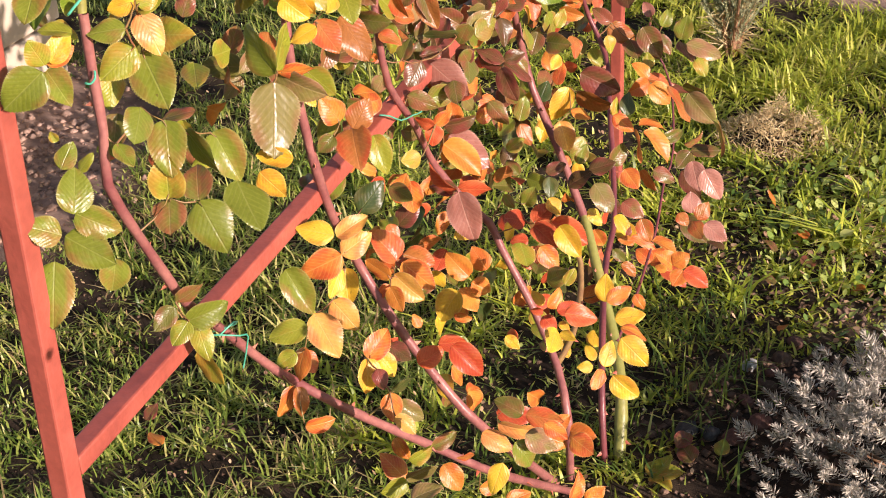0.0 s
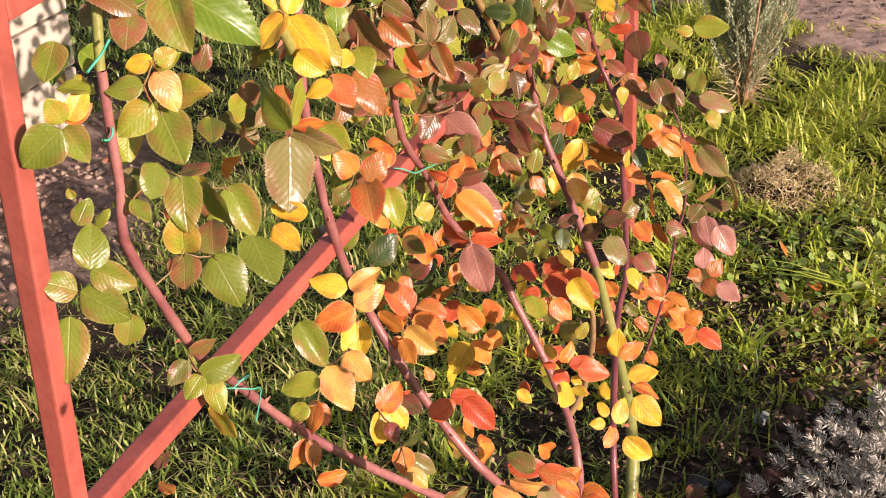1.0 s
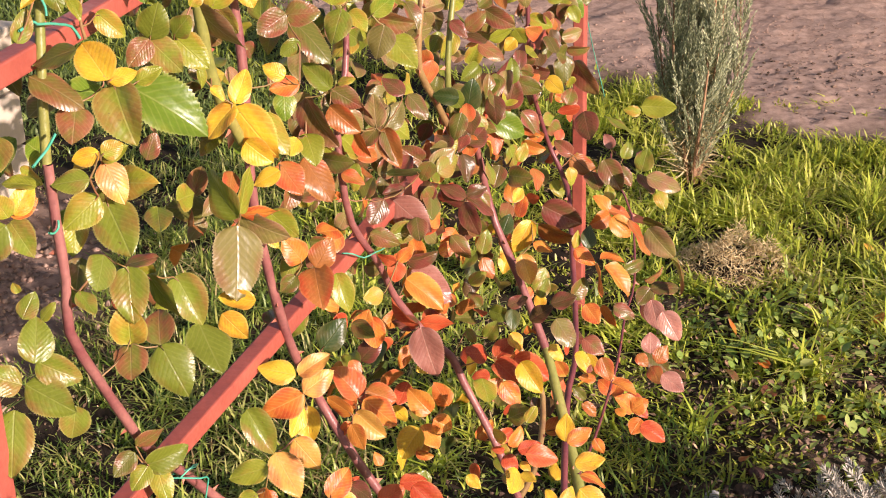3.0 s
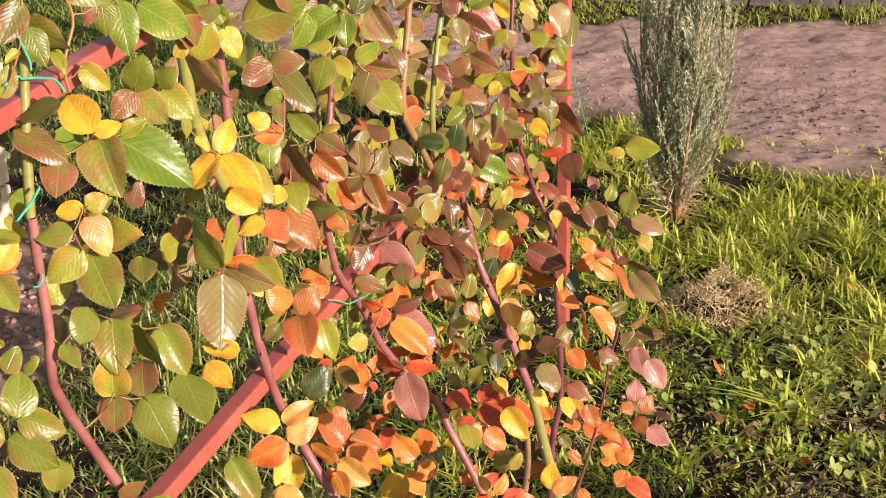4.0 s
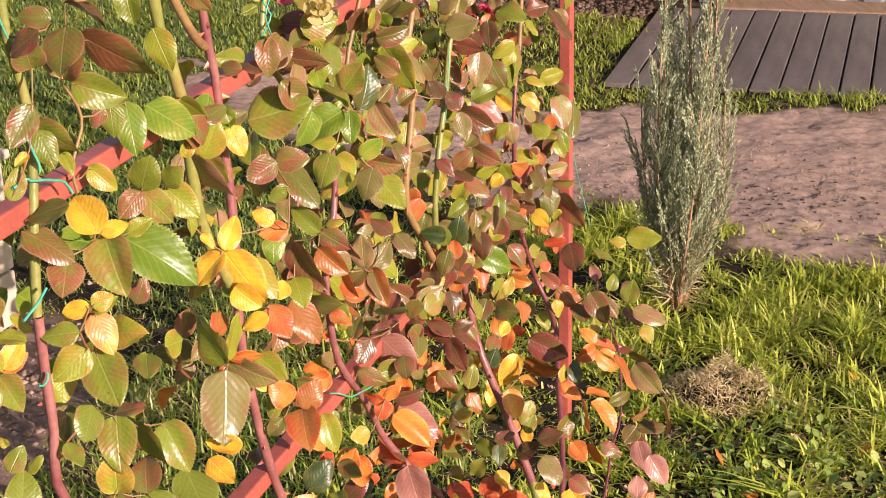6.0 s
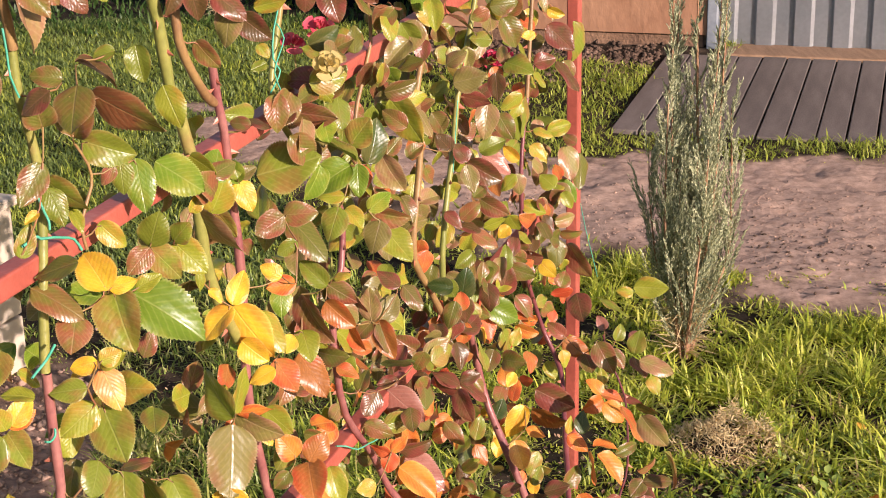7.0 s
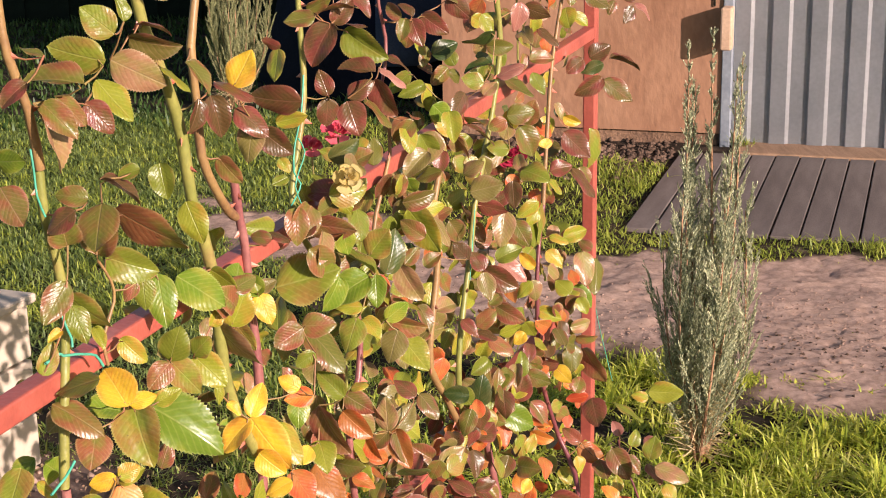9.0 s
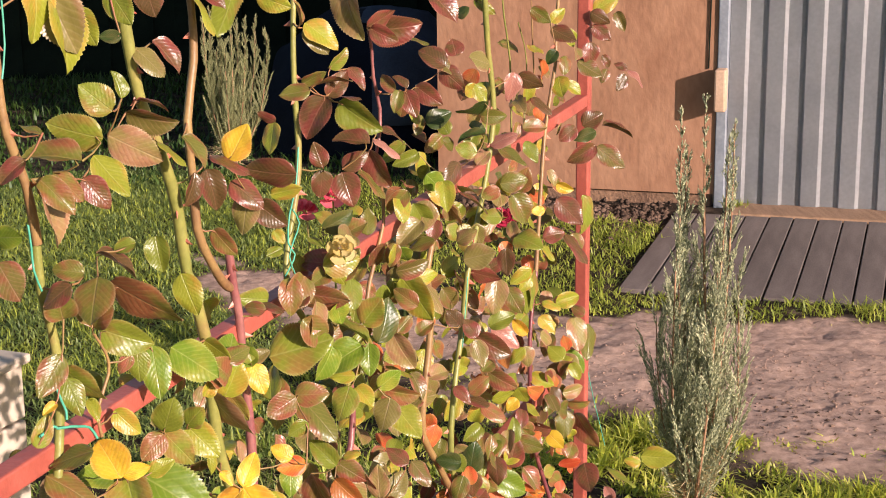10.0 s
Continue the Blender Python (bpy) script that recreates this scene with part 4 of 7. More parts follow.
leaf(17, (1.692, 0.967, 0.006), (1.713, 0.957, 0.056), 0.036, -51, "b")
leaf(14, (0.653, 1.153, 0.012), (0.658, 1.119, 0.055), 0.036, 54, "g")
leaf(2, (0.106, 1.170, 0.014), (0.109, 1.123, 0.042), 0.035, -37, "s")
leaf(12, (0.558, 0.963, 0.006), (0.574, 0.958, 0.058), 0.035, 55, "p")
leaf(7, (1.225, 0.763, 0.030), (1.244, 0.813, 0.035), 0.035, 51, "g")
leaf(21, (0.783, 0.769, 0.012), (0.779, 0.729, 0.048), 0.036, 5, "l")
leaf(20, (1.059, 0.437, 0.262), (1.051, 0.398, 0.299), 0.035, 44, "s")
leaf(7, (1.363, 0.386, 0.181), (1.369, 0.370, 0.236), 0.033, -2, "s")
leaf(13, (1.083, 0.768, 0.006), (1.087, 0.740, 0.052), 0.035, 50, "b")
leaf(5, (0.296, 0.981, 0.010), (0.299, 0.958, 0.056), 0.037, 0, "v")
leaf(3, (0.334, 0.722, 0.049), (0.340, 0.760, 0.011), 0.035, -60, "g")
leaf(0, (0.024, 0.678, 0.010), (-0.000, 0.629, 0.015), 0.034, 3, "g")
leaf(0, (0.268, 0.687, 0.016), (0.255, 0.649, 0.047), 0.036, 1, "g")
leaf(3, (0.412, 0.687, 0.006), (0.412, 0.664, 0.055), 0.034, 49, "s")
leaf(9, (0.712, 0.867, 0.026), (0.729, 0.916, 0.038), 0.034, 38, "d")
leaf(8, (0.758, 0.375, 0.171), (0.759, 0.355, 0.218), 0.035, 1, "r")
leaf(10, (0.982, 0.409, 0.223), (0.976, 0.377, 0.264), 0.034, -35, "h")
leaf(3, (0.453, 0.783, 0.012), (0.447, 0.748, 0.051), 0.034, -35, "l")
leaf(0, (0.376, 0.485, 0.014), (0.364, 0.446, 0.049), 0.032, 1, "g")
leaf(12, (0.624, 0.891, 0.046), (0.592, 0.873, 0.015), 0.037, 5, "v")
leaf(3, (0.435, 0.478, 0.050), (0.410, 0.457, 0.012), 0.033, 0, "a")
leaf(13, (1.189, 0.946, 0.020), (1.192, 0.907, 0.044), 0.036, 5, "o")
leaf(12, (0.462, 1.111, 0.056), (0.445, 1.113, 0.008), 0.033, -50, "b")
leaf(20, (1.147, 0.386, 0.066), (1.118, 0.346, 0.049), 0.031, 0, "y")
leaf(3, (0.584, 0.392, 0.043), (0.579, 0.430, 0.017), 0.036, 4, "e")
leaf(7, (1.418, 0.379, 0.039), (1.428, 0.357, 0.083), 0.033, 0, "e")
leaf(5, (0.217, 1.186, 0.010), (0.228, 1.165, 0.054), 0.032, 36, "s")
leaf(7, (1.424, 0.550, 0.029), (1.409, 0.506, 0.033), 0.034, 0, "o")
leaf(13, (1.157, 1.021, 0.009), (1.162, 0.993, 0.050), 0.032, -40, "o")
leaf(13, (1.106, 0.847, 0.029), (1.083, 0.802, 0.032), 0.032, -2, "s")
leaf(0, (0.180, 0.737, 0.026), (0.154, 0.698, 0.041), 0.033, -2, "g")
leaf(3, (0.582, 0.392, 0.050), (0.579, 0.365, 0.091), 0.032, 0, "a")
leaf(0, (0.223, 0.708, 0.016), (0.210, 0.675, 0.052), 0.032, 45, "g")
leaf(13, (0.993, 0.471, 0.021), (0.976, 0.431, 0.044), 0.031, 52, "b")
leaf(2, (0.114, 1.321, 0.023), (0.109, 1.274, 0.030), 0.031, -52, "l")
leaf(12, (0.561, 1.172, 0.043), (0.538, 1.136, 0.025), 0.033, 2, "b")
leaf(7, (1.258, 0.512, 0.014), (1.260, 0.476, 0.046), 0.031, -29, "p")
leaf(13, (1.017, 0.892, 0.013), (1.032, 0.903, 0.054), 0.034, 3, "s")
leaf(9, (0.766, 0.862, 0.020), (0.761, 0.821, 0.045), 0.031, 32, "s")
leaf(9, (0.755, 0.797, 0.007), (0.762, 0.785, 0.053), 0.031, 44, "o")
leaf(20, (1.010, 0.398, 0.204), (0.993, 0.357, 0.220), 0.031, -47, "a")
leaf(1, (0.106, 0.929, 0.007), (0.115, 0.909, 0.050), 0.031, -47, "o")
leaf(0, (0.043, 0.691, 0.009), (0.045, 0.672, 0.052), 0.032, -4, "g")
leaf(20, (1.161, 0.549, 0.026), (1.163, 0.593, 0.038), 0.035, 1, "b")
leaf(20, (1.033, 0.464, 0.009), (1.032, 0.441, 0.051), 0.031, -40, "b")
leaf(14, (0.906, 1.248, 0.016), (0.905, 1.222, 0.053), 0.033, 3, "b")
leaf(12, (0.563, 0.950, 0.007), (0.578, 0.952, 0.052), 0.031, -73, "b")
leaf(3, (0.541, 0.574, 0.019), (0.500, 0.555, 0.043), 0.039, -3, "e")
leaf(21, (0.925, 0.992, 0.011), (0.932, 0.966, 0.050), 0.031, -56, "o")
leaf(3, (0.365, 0.711, 0.033), (0.391, 0.751, 0.031), 0.031, 38, "l")
leaf(17, (1.515, 0.964, 0.047), (1.488, 0.939, 0.012), 0.029, 4, "b")
leaf(17, (1.530, 1.095, 0.011), (1.540, 1.069, 0.048), 0.031, 2, "p")
leaf(3, (0.553, 0.392, 0.053), (0.549, 0.364, 0.088), 0.032, 2, "c")
leaf(20, (1.060, 0.585, 0.027), (1.074, 0.629, 0.037), 0.030, 34, "o")
leaf(8, (0.754, 0.405, 0.049), (0.753, 0.428, 0.008), 0.030, -65, "r")
leaf(13, (0.991, 0.603, 0.030), (1.002, 0.646, 0.033), 0.032, -5, "d")
leaf(15, (1.240, 0.873, 0.008), (1.225, 0.869, 0.052), 0.037, -3, "g")
leaf(8, (0.844, 0.393, 0.199), (0.833, 0.363, 0.227), 0.033, -5, "s")
leaf(14, (0.708, 1.092, 0.022), (0.707, 1.048, 0.039), 0.030, 41, "b")
leaf(21, (1.005, 0.984, 0.010), (1.012, 0.966, 0.053), 0.030, -56, "b")
leaf(0, (0.449, 0.380, 0.165), (0.447, 0.352, 0.202), 0.030, -1, "r")
leaf(3, (0.541, 0.472, 0.020), (0.563, 0.504, 0.042), 0.031, -4, "d")
leaf(17, (1.614, 1.166, 0.011), (1.627, 1.189, 0.050), 0.029, -1, "l")
leaf(13, (1.114, 0.707, 0.011), (1.115, 0.684, 0.052), 0.030, 30, "p")
leaf(9, (0.843, 1.008, 0.037), (0.832, 0.968, 0.025), 0.032, -3, "s")
leaf(16, (0.189, 1.028, 0.010), (0.202, 1.013, 0.050), 0.030, 43, "g")
leaf(20, (1.061, 0.371, 0.079), (1.051, 0.332, 0.099), 0.030, -1, "c")
leaf(21, (0.871, 0.898, 0.017), (0.866, 0.865, 0.048), 0.030, -33, "s")
leaf(2, (0.118, 1.184, 0.052), (0.101, 1.195, 0.011), 0.030, 49, "o")
leaf(2, (0.142, 1.198, 0.056), (0.123, 1.208, 0.016), 0.030, -42, "g")
leaf(13, (1.135, 0.764, 0.009), (1.141, 0.741, 0.050), 0.028, -3, "k")
leaf(3, (0.454, 0.407, 0.024), (0.449, 0.378, 0.056), 0.030, 3, "c")
leaf(8, (0.811, 0.376, 0.026), (0.827, 0.369, 0.068), 0.029, 42, "r")
leaf(20, (1.028, 0.588, 0.028), (1.015, 0.548, 0.034), 0.031, 4, "g")
leaf(8, (0.736, 0.668, 0.022), (0.717, 0.630, 0.045), 0.028, 5, "e")
leaf(11, (1.492, 0.340, 0.140), (1.513, 0.375, 0.145), 0.031, -4, "g")
leaf(0, (0.007, 0.850, 0.043), (-0.015, 0.824, 0.019), 0.032, -1, "g")
leaf(16, (0.248, 0.998, 0.021), (0.233, 0.955, 0.037), 0.027, 3, "v")
leaf(8, (0.736, 0.385, 0.189), (0.722, 0.355, 0.219), 0.029, 2, "y")
leaf(3, (0.480, 0.720, 0.018), (0.475, 0.688, 0.044), 0.031, -2, "e")
leaf(5, (0.186, 1.175, 0.016), (0.190, 1.141, 0.044), 0.029, -33, "l")
leaf(8, (0.725, 0.797, 0.034), (0.706, 0.762, 0.029), 0.032, 2, "s")
leaf(3, (0.574, 0.371, 0.123), (0.548, 0.346, 0.107), 0.032, 5, "y")
leaf(14, (0.692, 1.072, 0.015), (0.694, 1.042, 0.048), 0.029, -49, "o")
leaf(16, (0.164, 1.080, 0.028), (0.136, 1.050, 0.037), 0.034, 0, "o")
leaf(8, (0.802, 0.518, 0.355), (0.795, 0.482, 0.379), 0.028, -54, "o")
leaf(9, (0.681, 0.897, 0.020), (0.686, 0.929, 0.044), 0.033, -4, "g")
leaf(8, (0.610, 0.737, 0.015), (0.610, 0.708, 0.048), 0.028, 30, "e")
leaf(3, (0.484, 0.433, 0.028), (0.464, 0.397, 0.037), 0.029, -3, "y")
leaf(16, (0.154, 0.914, 0.045), (0.162, 0.943, 0.019), 0.032, 0, "y")
leaf(17, (1.539, 0.991, 0.017), (1.552, 1.011, 0.048), 0.031, -3, "b")
leaf(7, (1.176, 0.814, 0.018), (1.170, 0.780, 0.043), 0.029, -5, "o")
leaf(13, (1.023, 1.103, 0.047), (1.006, 1.083, 0.012), 0.028, -57, "d")
leaf(12, (0.588, 1.177, 0.011), (0.602, 1.191, 0.050), 0.028, -64, "p")
leaf(5, (0.238, 1.202, 0.015), (0.250, 1.188, 0.054), 0.028, 47, "p")
leaf(7, (1.473, 0.631, 0.014), (1.470, 0.602, 0.047), 0.027, 4, "v")
leaf(5, (0.308, 0.903, 0.015), (0.309, 0.877, 0.046), 0.029, 1, "l")
leaf(7, (1.192, 0.385, 0.172), (1.193, 0.361, 0.204), 0.030, 5, "h")
leaf(12, (0.616, 0.846, 0.034), (0.595, 0.812, 0.028), 0.030, 3, "g")
leaf(12, (0.514, 0.995, 0.035), (0.480, 0.970, 0.034), 0.033, -3, "o")
leaf(8, (0.584, 0.548, 0.023), (0.566, 0.514, 0.046), 0.027, -5, "l")
leaf(16, (0.156, 1.040, 0.025), (0.156, 1.076, 0.038), 0.033, 1, "o")
leaf(20, (0.929, 0.507, 0.049), (0.923, 0.528, 0.013), 0.028, 44, "b")
leaf(3, (0.495, 0.441, 0.018), (0.520, 0.461, 0.045), 0.028, 3, "c")
leaf(15, (1.386, 1.161, 0.013), (1.388, 1.141, 0.052), 0.027, 5, "b")
leaf(8, (0.777, 0.601, 0.050), (0.755, 0.597, 0.014), 0.027, -53, "d")
leaf(7, (1.396, 0.375, 0.164), (1.367, 0.354, 0.190), 0.032, -5, "p")
leaf(13, (1.044, 0.869, 0.013), (1.057, 0.857, 0.051), 0.027, 59, "b")
leaf(3, (0.603, 0.391, 0.043), (0.613, 0.376, 0.078), 0.030, 0, "e")
leaf(13, (1.166, 0.966, 0.011), (1.183, 0.971, 0.047), 0.029, 4, "o")
leaf(12, (0.628, 1.081, 0.025), (0.620, 1.047, 0.041), 0.030, 1, "b")
leaf(1, (0.132, 1.011, 0.012), (0.131, 0.987, 0.047), 0.027, 46, "g")
leaf(7, (1.449, 0.373, 0.039), (1.461, 0.363, 0.078), 0.027, -65, "l")
leaf(0, (0.355, 0.435, 0.046), (0.336, 0.423, 0.009), 0.026, -4, "l")
leaf(3, (0.535, 0.577, 0.023), (0.549, 0.608, 0.039), 0.030, 0, "e")
leaf(5, (0.362, 0.824, 0.040), (0.340, 0.798, 0.017), 0.027, 43, "y")
leaf(3, (0.425, 0.505, 0.048), (0.409, 0.518, 0.012), 0.026, -4, "y")
leaf(17, (1.543, 1.124, 0.028), (1.536, 1.086, 0.030), 0.029, -1, "b")
leaf(12, (0.571, 0.905, 0.036), (0.556, 0.867, 0.027), 0.027, -29, "v")
leaf(13, (1.121, 1.027, 0.013), (1.140, 1.046, 0.045), 0.027, -35, "k")
leaf(8, (0.751, 0.371, 0.151), (0.735, 0.361, 0.186), 0.031, 0, "r")
leaf(0, (0.242, 0.445, 0.298), (0.253, 0.431, 0.335), 0.027, 41, "c")
leaf(0, (0.194, 0.494, 0.017), (0.186, 0.470, 0.050), 0.027, 47, "l")
leaf(0, (0.131, 0.823, 0.040), (0.103, 0.803, 0.022), 0.028, -5, "l")
leaf(0, (0.411, 0.370, 0.083), (0.393, 0.338, 0.093), 0.028, 0, "y")
leaf(7, (1.421, 0.726, 0.012), (1.443, 0.736, 0.046), 0.026, -4, "l")
leaf(4, (0.372, 1.143, 0.014), (0.380, 1.131, 0.053), 0.026, -49, "b")
leaf(9, (0.796, 0.930, 0.012), (0.812, 0.936, 0.049), 0.026, 53, "p")
leaf(5, (0.364, 0.914, 0.023), (0.363, 0.949, 0.043), 0.031, 5, "l")
leaf(13, (1.237, 1.108, 0.011), (1.248, 1.091, 0.047), 0.026, 51, "b")
leaf(3, (0.413, 1.100, 0.030), (0.404, 1.061, 0.026), 0.026, -4, "s")
leaf(13, (1.163, 1.123, 0.033), (1.153, 1.084, 0.030), 0.026, 2, "k")
leaf(4, (0.386, 1.136, 0.026), (0.402, 1.168, 0.039), 0.028, 0, "y")
leaf(8, (0.810, 0.462, 0.011), (0.822, 0.466, 0.050), 0.026, 55, "b")
leaf(4, (0.353, 1.290, 0.018), (0.348, 1.258, 0.044), 0.026, -57, "l")
leaf(3, (0.457, 0.674, 0.014), (0.453, 0.652, 0.049), 0.026, -5, "l")
leaf(5, (0.262, 0.914, 0.019), (0.258, 0.890, 0.051), 0.027, 4, "g")
leaf(12, (0.647, 1.110, 0.050), (0.636, 1.120, 0.012), 0.026, 41, "b")
leaf(12, (0.569, 1.245, 0.016), (0.572, 1.223, 0.052), 0.026, -4, "l")
leaf(15, (1.291, 1.070, 0.013), (1.301, 1.049, 0.046), 0.026, -38, "b")
leaf(8, (0.690, 0.685, 0.033), (0.699, 0.724, 0.028), 0.026, -42, "s")
leaf(0, (0.026, 0.723, 0.034), (0.045, 0.755, 0.030), 0.028, 0, "g")
leaf(5, (0.298, 1.050, 0.023), (0.296, 1.013, 0.039), 0.026, 31, "l")
leaf(13, (1.086, 0.666, 0.011), (1.092, 0.646, 0.047), 0.025, 2, "o")
leaf(13, (1.022, 0.692, 0.048), (1.008, 0.709, 0.014), 0.026, 45, "b")
leaf(3, (0.657, 0.342, 0.102), (0.649, 0.371, 0.078), 0.029, -3, "h")
leaf(17, (1.816, 1.045, 0.014), (1.816, 1.022, 0.047), 0.026, -33, "k")
leaf(0, (0.185, 0.532, 0.015), (0.203, 0.543, 0.050), 0.026, -5, "g")
leaf(0, (0.420, 0.364, 0.079), (0.441, 0.390, 0.096), 0.027, 3, "a")
leaf(21, (0.820, 0.682, 0.018), (0.818, 0.655, 0.047), 0.026, -38, "p")
leaf(14, (0.882, 1.165, 0.045), (0.871, 1.187, 0.017), 0.027, -1, "b")
leaf(3, (0.339, 0.614, 0.018), (0.341, 0.589, 0.043), 0.029, 4, "y")
leaf(8, (0.737, 0.665, 0.023), (0.758, 0.695, 0.039), 0.026, 4, "s")
leaf(4, (0.403, 1.113, 0.017), (0.408, 1.090, 0.050), 0.026, -35, "b")
leaf(0, (0.167, 0.669, 0.028), (0.156, 0.710, 0.035), 0.032, 0, "l")
leaf(0, (0.355, 0.409, 0.041), (0.333, 0.376, 0.036), 0.026, 36, "a")
leaf(8, (0.618, 0.754, 0.014), (0.625, 0.733, 0.047), 0.026, 43, "p")
leaf(21, (0.934, 1.156, 0.017), (0.933, 1.131, 0.047), 0.027, 4, "b")
leaf(20, (1.061, 0.472, 0.039), (1.075, 0.507, 0.026), 0.026, 35, "g")
leaf(0, (0.171, 0.836, 0.020), (0.163, 0.805, 0.043), 0.026, -35, "c")
leaf(0, (0.053, 0.708, 0.015), (0.060, 0.692, 0.049), 0.026, 3, "g")
leaf(13, (0.956, 0.436, 0.015), (0.953, 0.406, 0.044), 0.024, 5, "o")
leaf(17, (1.593, 1.145, 0.016), (1.602, 1.121, 0.045), 0.025, 32, "b")
leaf(13, (1.102, 0.777, 0.017), (1.116, 0.795, 0.049), 0.025, -34, "g")
leaf(13, (1.146, 0.879, 0.026), (1.133, 0.842, 0.034), 0.025, 0, "b")
leaf(0, (0.197, 0.654, 0.038), (0.216, 0.681, 0.026), 0.029, 0, "o")
leaf(3, (0.480, 0.878, 0.038), (0.454, 0.863, 0.019), 0.029, 4, "p")
leaf(13, (0.929, 0.500, 0.047), (0.924, 0.512, 0.010), 0.025, -49, "b")
leaf(20, (1.201, 0.430, 0.013), (1.187, 0.435, 0.050), 0.032, -1, "o")
leaf(7, (1.419, 0.361, 0.076), (1.383, 0.351, 0.101), 0.034, -5, "p")
leaf(3, (0.399, 0.694, 0.014), (0.414, 0.692, 0.049), 0.025, 41, "a")
leaf(8, (0.735, 0.666, 0.023), (0.722, 0.634, 0.044), 0.024, -1, "p")
leaf(13, (1.032, 0.780, 0.025), (1.022, 0.743, 0.038), 0.024, 3, "s")
leaf(11, (1.450, 0.358, 0.109), (1.447, 0.334, 0.138), 0.025, 3, "p")
leaf(7, (1.368, 0.530, 0.017), (1.365, 0.508, 0.045), 0.026, 0, "y")
leaf(8, (0.697, 0.595, 0.035), (0.671, 0.572, 0.029), 0.028, -3, "b")
leaf(7, (1.288, 0.566, 0.049), (1.274, 0.572, 0.014), 0.025, -36, "b")
leaf(1, (0.120, 0.950, 0.044), (0.104, 0.940, 0.012), 0.025, 27, "o")
leaf(14, (0.853, 1.144, 0.017), (0.854, 1.122, 0.049), 0.025, 39, "b")
leaf(14, (0.733, 1.100, 0.015), (0.738, 1.082, 0.048), 0.025, -49, "k")
leaf(5, (0.410, 0.768, 0.020), (0.412, 0.747, 0.046), 0.028, 4, "y")
leaf(7, (1.295, 0.645, 0.012), (1.301, 0.633, 0.049), 0.023, 0, "l")
leaf(16, (0.186, 1.094, 0.013), (0.199, 1.079, 0.045), 0.025, -47, "b")
leaf(7, (1.361, 0.655, 0.044), (1.364, 0.674, 0.019), 0.029, 5, "l")
leaf(13, (0.964, 0.611, 0.032), (0.946, 0.577, 0.026), 0.024, 3, "o")
leaf(20, (1.145, 0.354, 0.151), (1.167, 0.383, 0.152), 0.026, -3, "d")
leaf(8, (0.653, 0.696, 0.021), (0.647, 0.663, 0.039), 0.024, 38, "e")
leaf(8, (0.708, 0.370, 0.149), (0.678, 0.358, 0.170), 0.032, -4, "l")
leaf(4, (0.343, 1.136, 0.027), (0.343, 1.099, 0.039), 0.024, -5, "b")
leaf(3, (0.610, 0.353, 0.110), (0.600, 0.331, 0.134), 0.027, -5, "h")
leaf(3, (0.457, 1.081, 0.015), (0.458, 1.060, 0.044), 0.026, -2, "b")
leaf(8, (0.716, 0.364, 0.171), (0.715, 0.337, 0.196), 0.025, 3, "a")
leaf(7, (1.256, 0.463, 0.014), (1.260, 0.448, 0.048), 0.024, 32, "a")
leaf(15, (1.348, 0.849, 0.014), (1.363, 0.857, 0.045), 0.026, -4, "b")
leaf(8, (0.538, 0.731, 0.021), (0.515, 0.710, 0.043), 0.029, -1, "l")
leaf(7, (1.485, 0.542, 0.012), (1.492, 0.535, 0.048), 0.024, 54, "o")
leaf(8, (0.552, 0.778, 0.046), (0.546, 0.806, 0.019), 0.023, -5, "g")
leaf(0, (0.179, 0.661, 0.019), (0.147, 0.646, 0.038), 0.030, -5, "o")
leaf(20, (1.067, 0.377, 0.192), (1.081, 0.376, 0.226), 0.024, -49, "h")
leaf(8, (0.699, 0.548, 0.014), (0.706, 0.534, 0.050), 0.023, 4, "o")
leaf(3, (0.353, 0.627, 0.049), (0.341, 0.629, 0.014), 0.024, -43, "y")
leaf(12, (0.521, 0.864, 0.015), (0.529, 0.867, 0.050), 0.026, -3, "o")
leaf(12, (0.492, 0.998, 0.028), (0.477, 0.966, 0.039), 0.025, 2, "o")
leaf(17, (1.516, 0.987, 0.047), (1.496, 0.974, 0.016), 0.023, 3, "d")
leaf(3, (0.490, 0.466, 0.017), (0.508, 0.488, 0.045), 0.022, -2, "c")
leaf(7, (1.293, 0.351, 0.140), (1.308, 0.344, 0.174), 0.024, -35, "e")
leaf(0, (0.149, 0.761, 0.024), (0.122, 0.741, 0.033), 0.029, -5, "g")
leaf(15, (1.260, 1.029, 0.012), (1.278, 1.033, 0.044), 0.024, -29, "o")
leaf(10, (0.935, 0.366, 0.163), (0.951, 0.373, 0.195), 0.024, -36, "b")
leaf(15, (1.428, 1.007, 0.041), (1.409, 0.987, 0.020), 0.026, -2, "b")
leaf(8, (0.895, 0.358, 0.147), (0.911, 0.375, 0.175), 0.024, -24, "b")
leaf(9, (0.680, 0.876, 0.028), (0.663, 0.844, 0.036), 0.024, 2, "v")
leaf(17, (1.588, 1.167, 0.014), (1.594, 1.149, 0.045), 0.024, 36, "b")
leaf(2, (0.048, 1.119, 0.022), (0.039, 1.095, 0.046), 0.026, 2, "p")
leaf(13, (1.024, 0.704, 0.018), (1.036, 0.728, 0.041), 0.024, -3, "o")
leaf(21, (1.012, 1.062, 0.047), (0.992, 1.060, 0.016), 0.024, 52, "d")
leaf(1, (0.032, 0.908, 0.030), (0.007, 0.884, 0.035), 0.026, 1, "g")
leaf(14, (0.724, 1.225, 0.014), (0.743, 1.242, 0.041), 0.023, 41, "b")
leaf(10, (0.970, 0.361, 0.181), (0.988, 0.382, 0.199), 0.026, -5, "o")
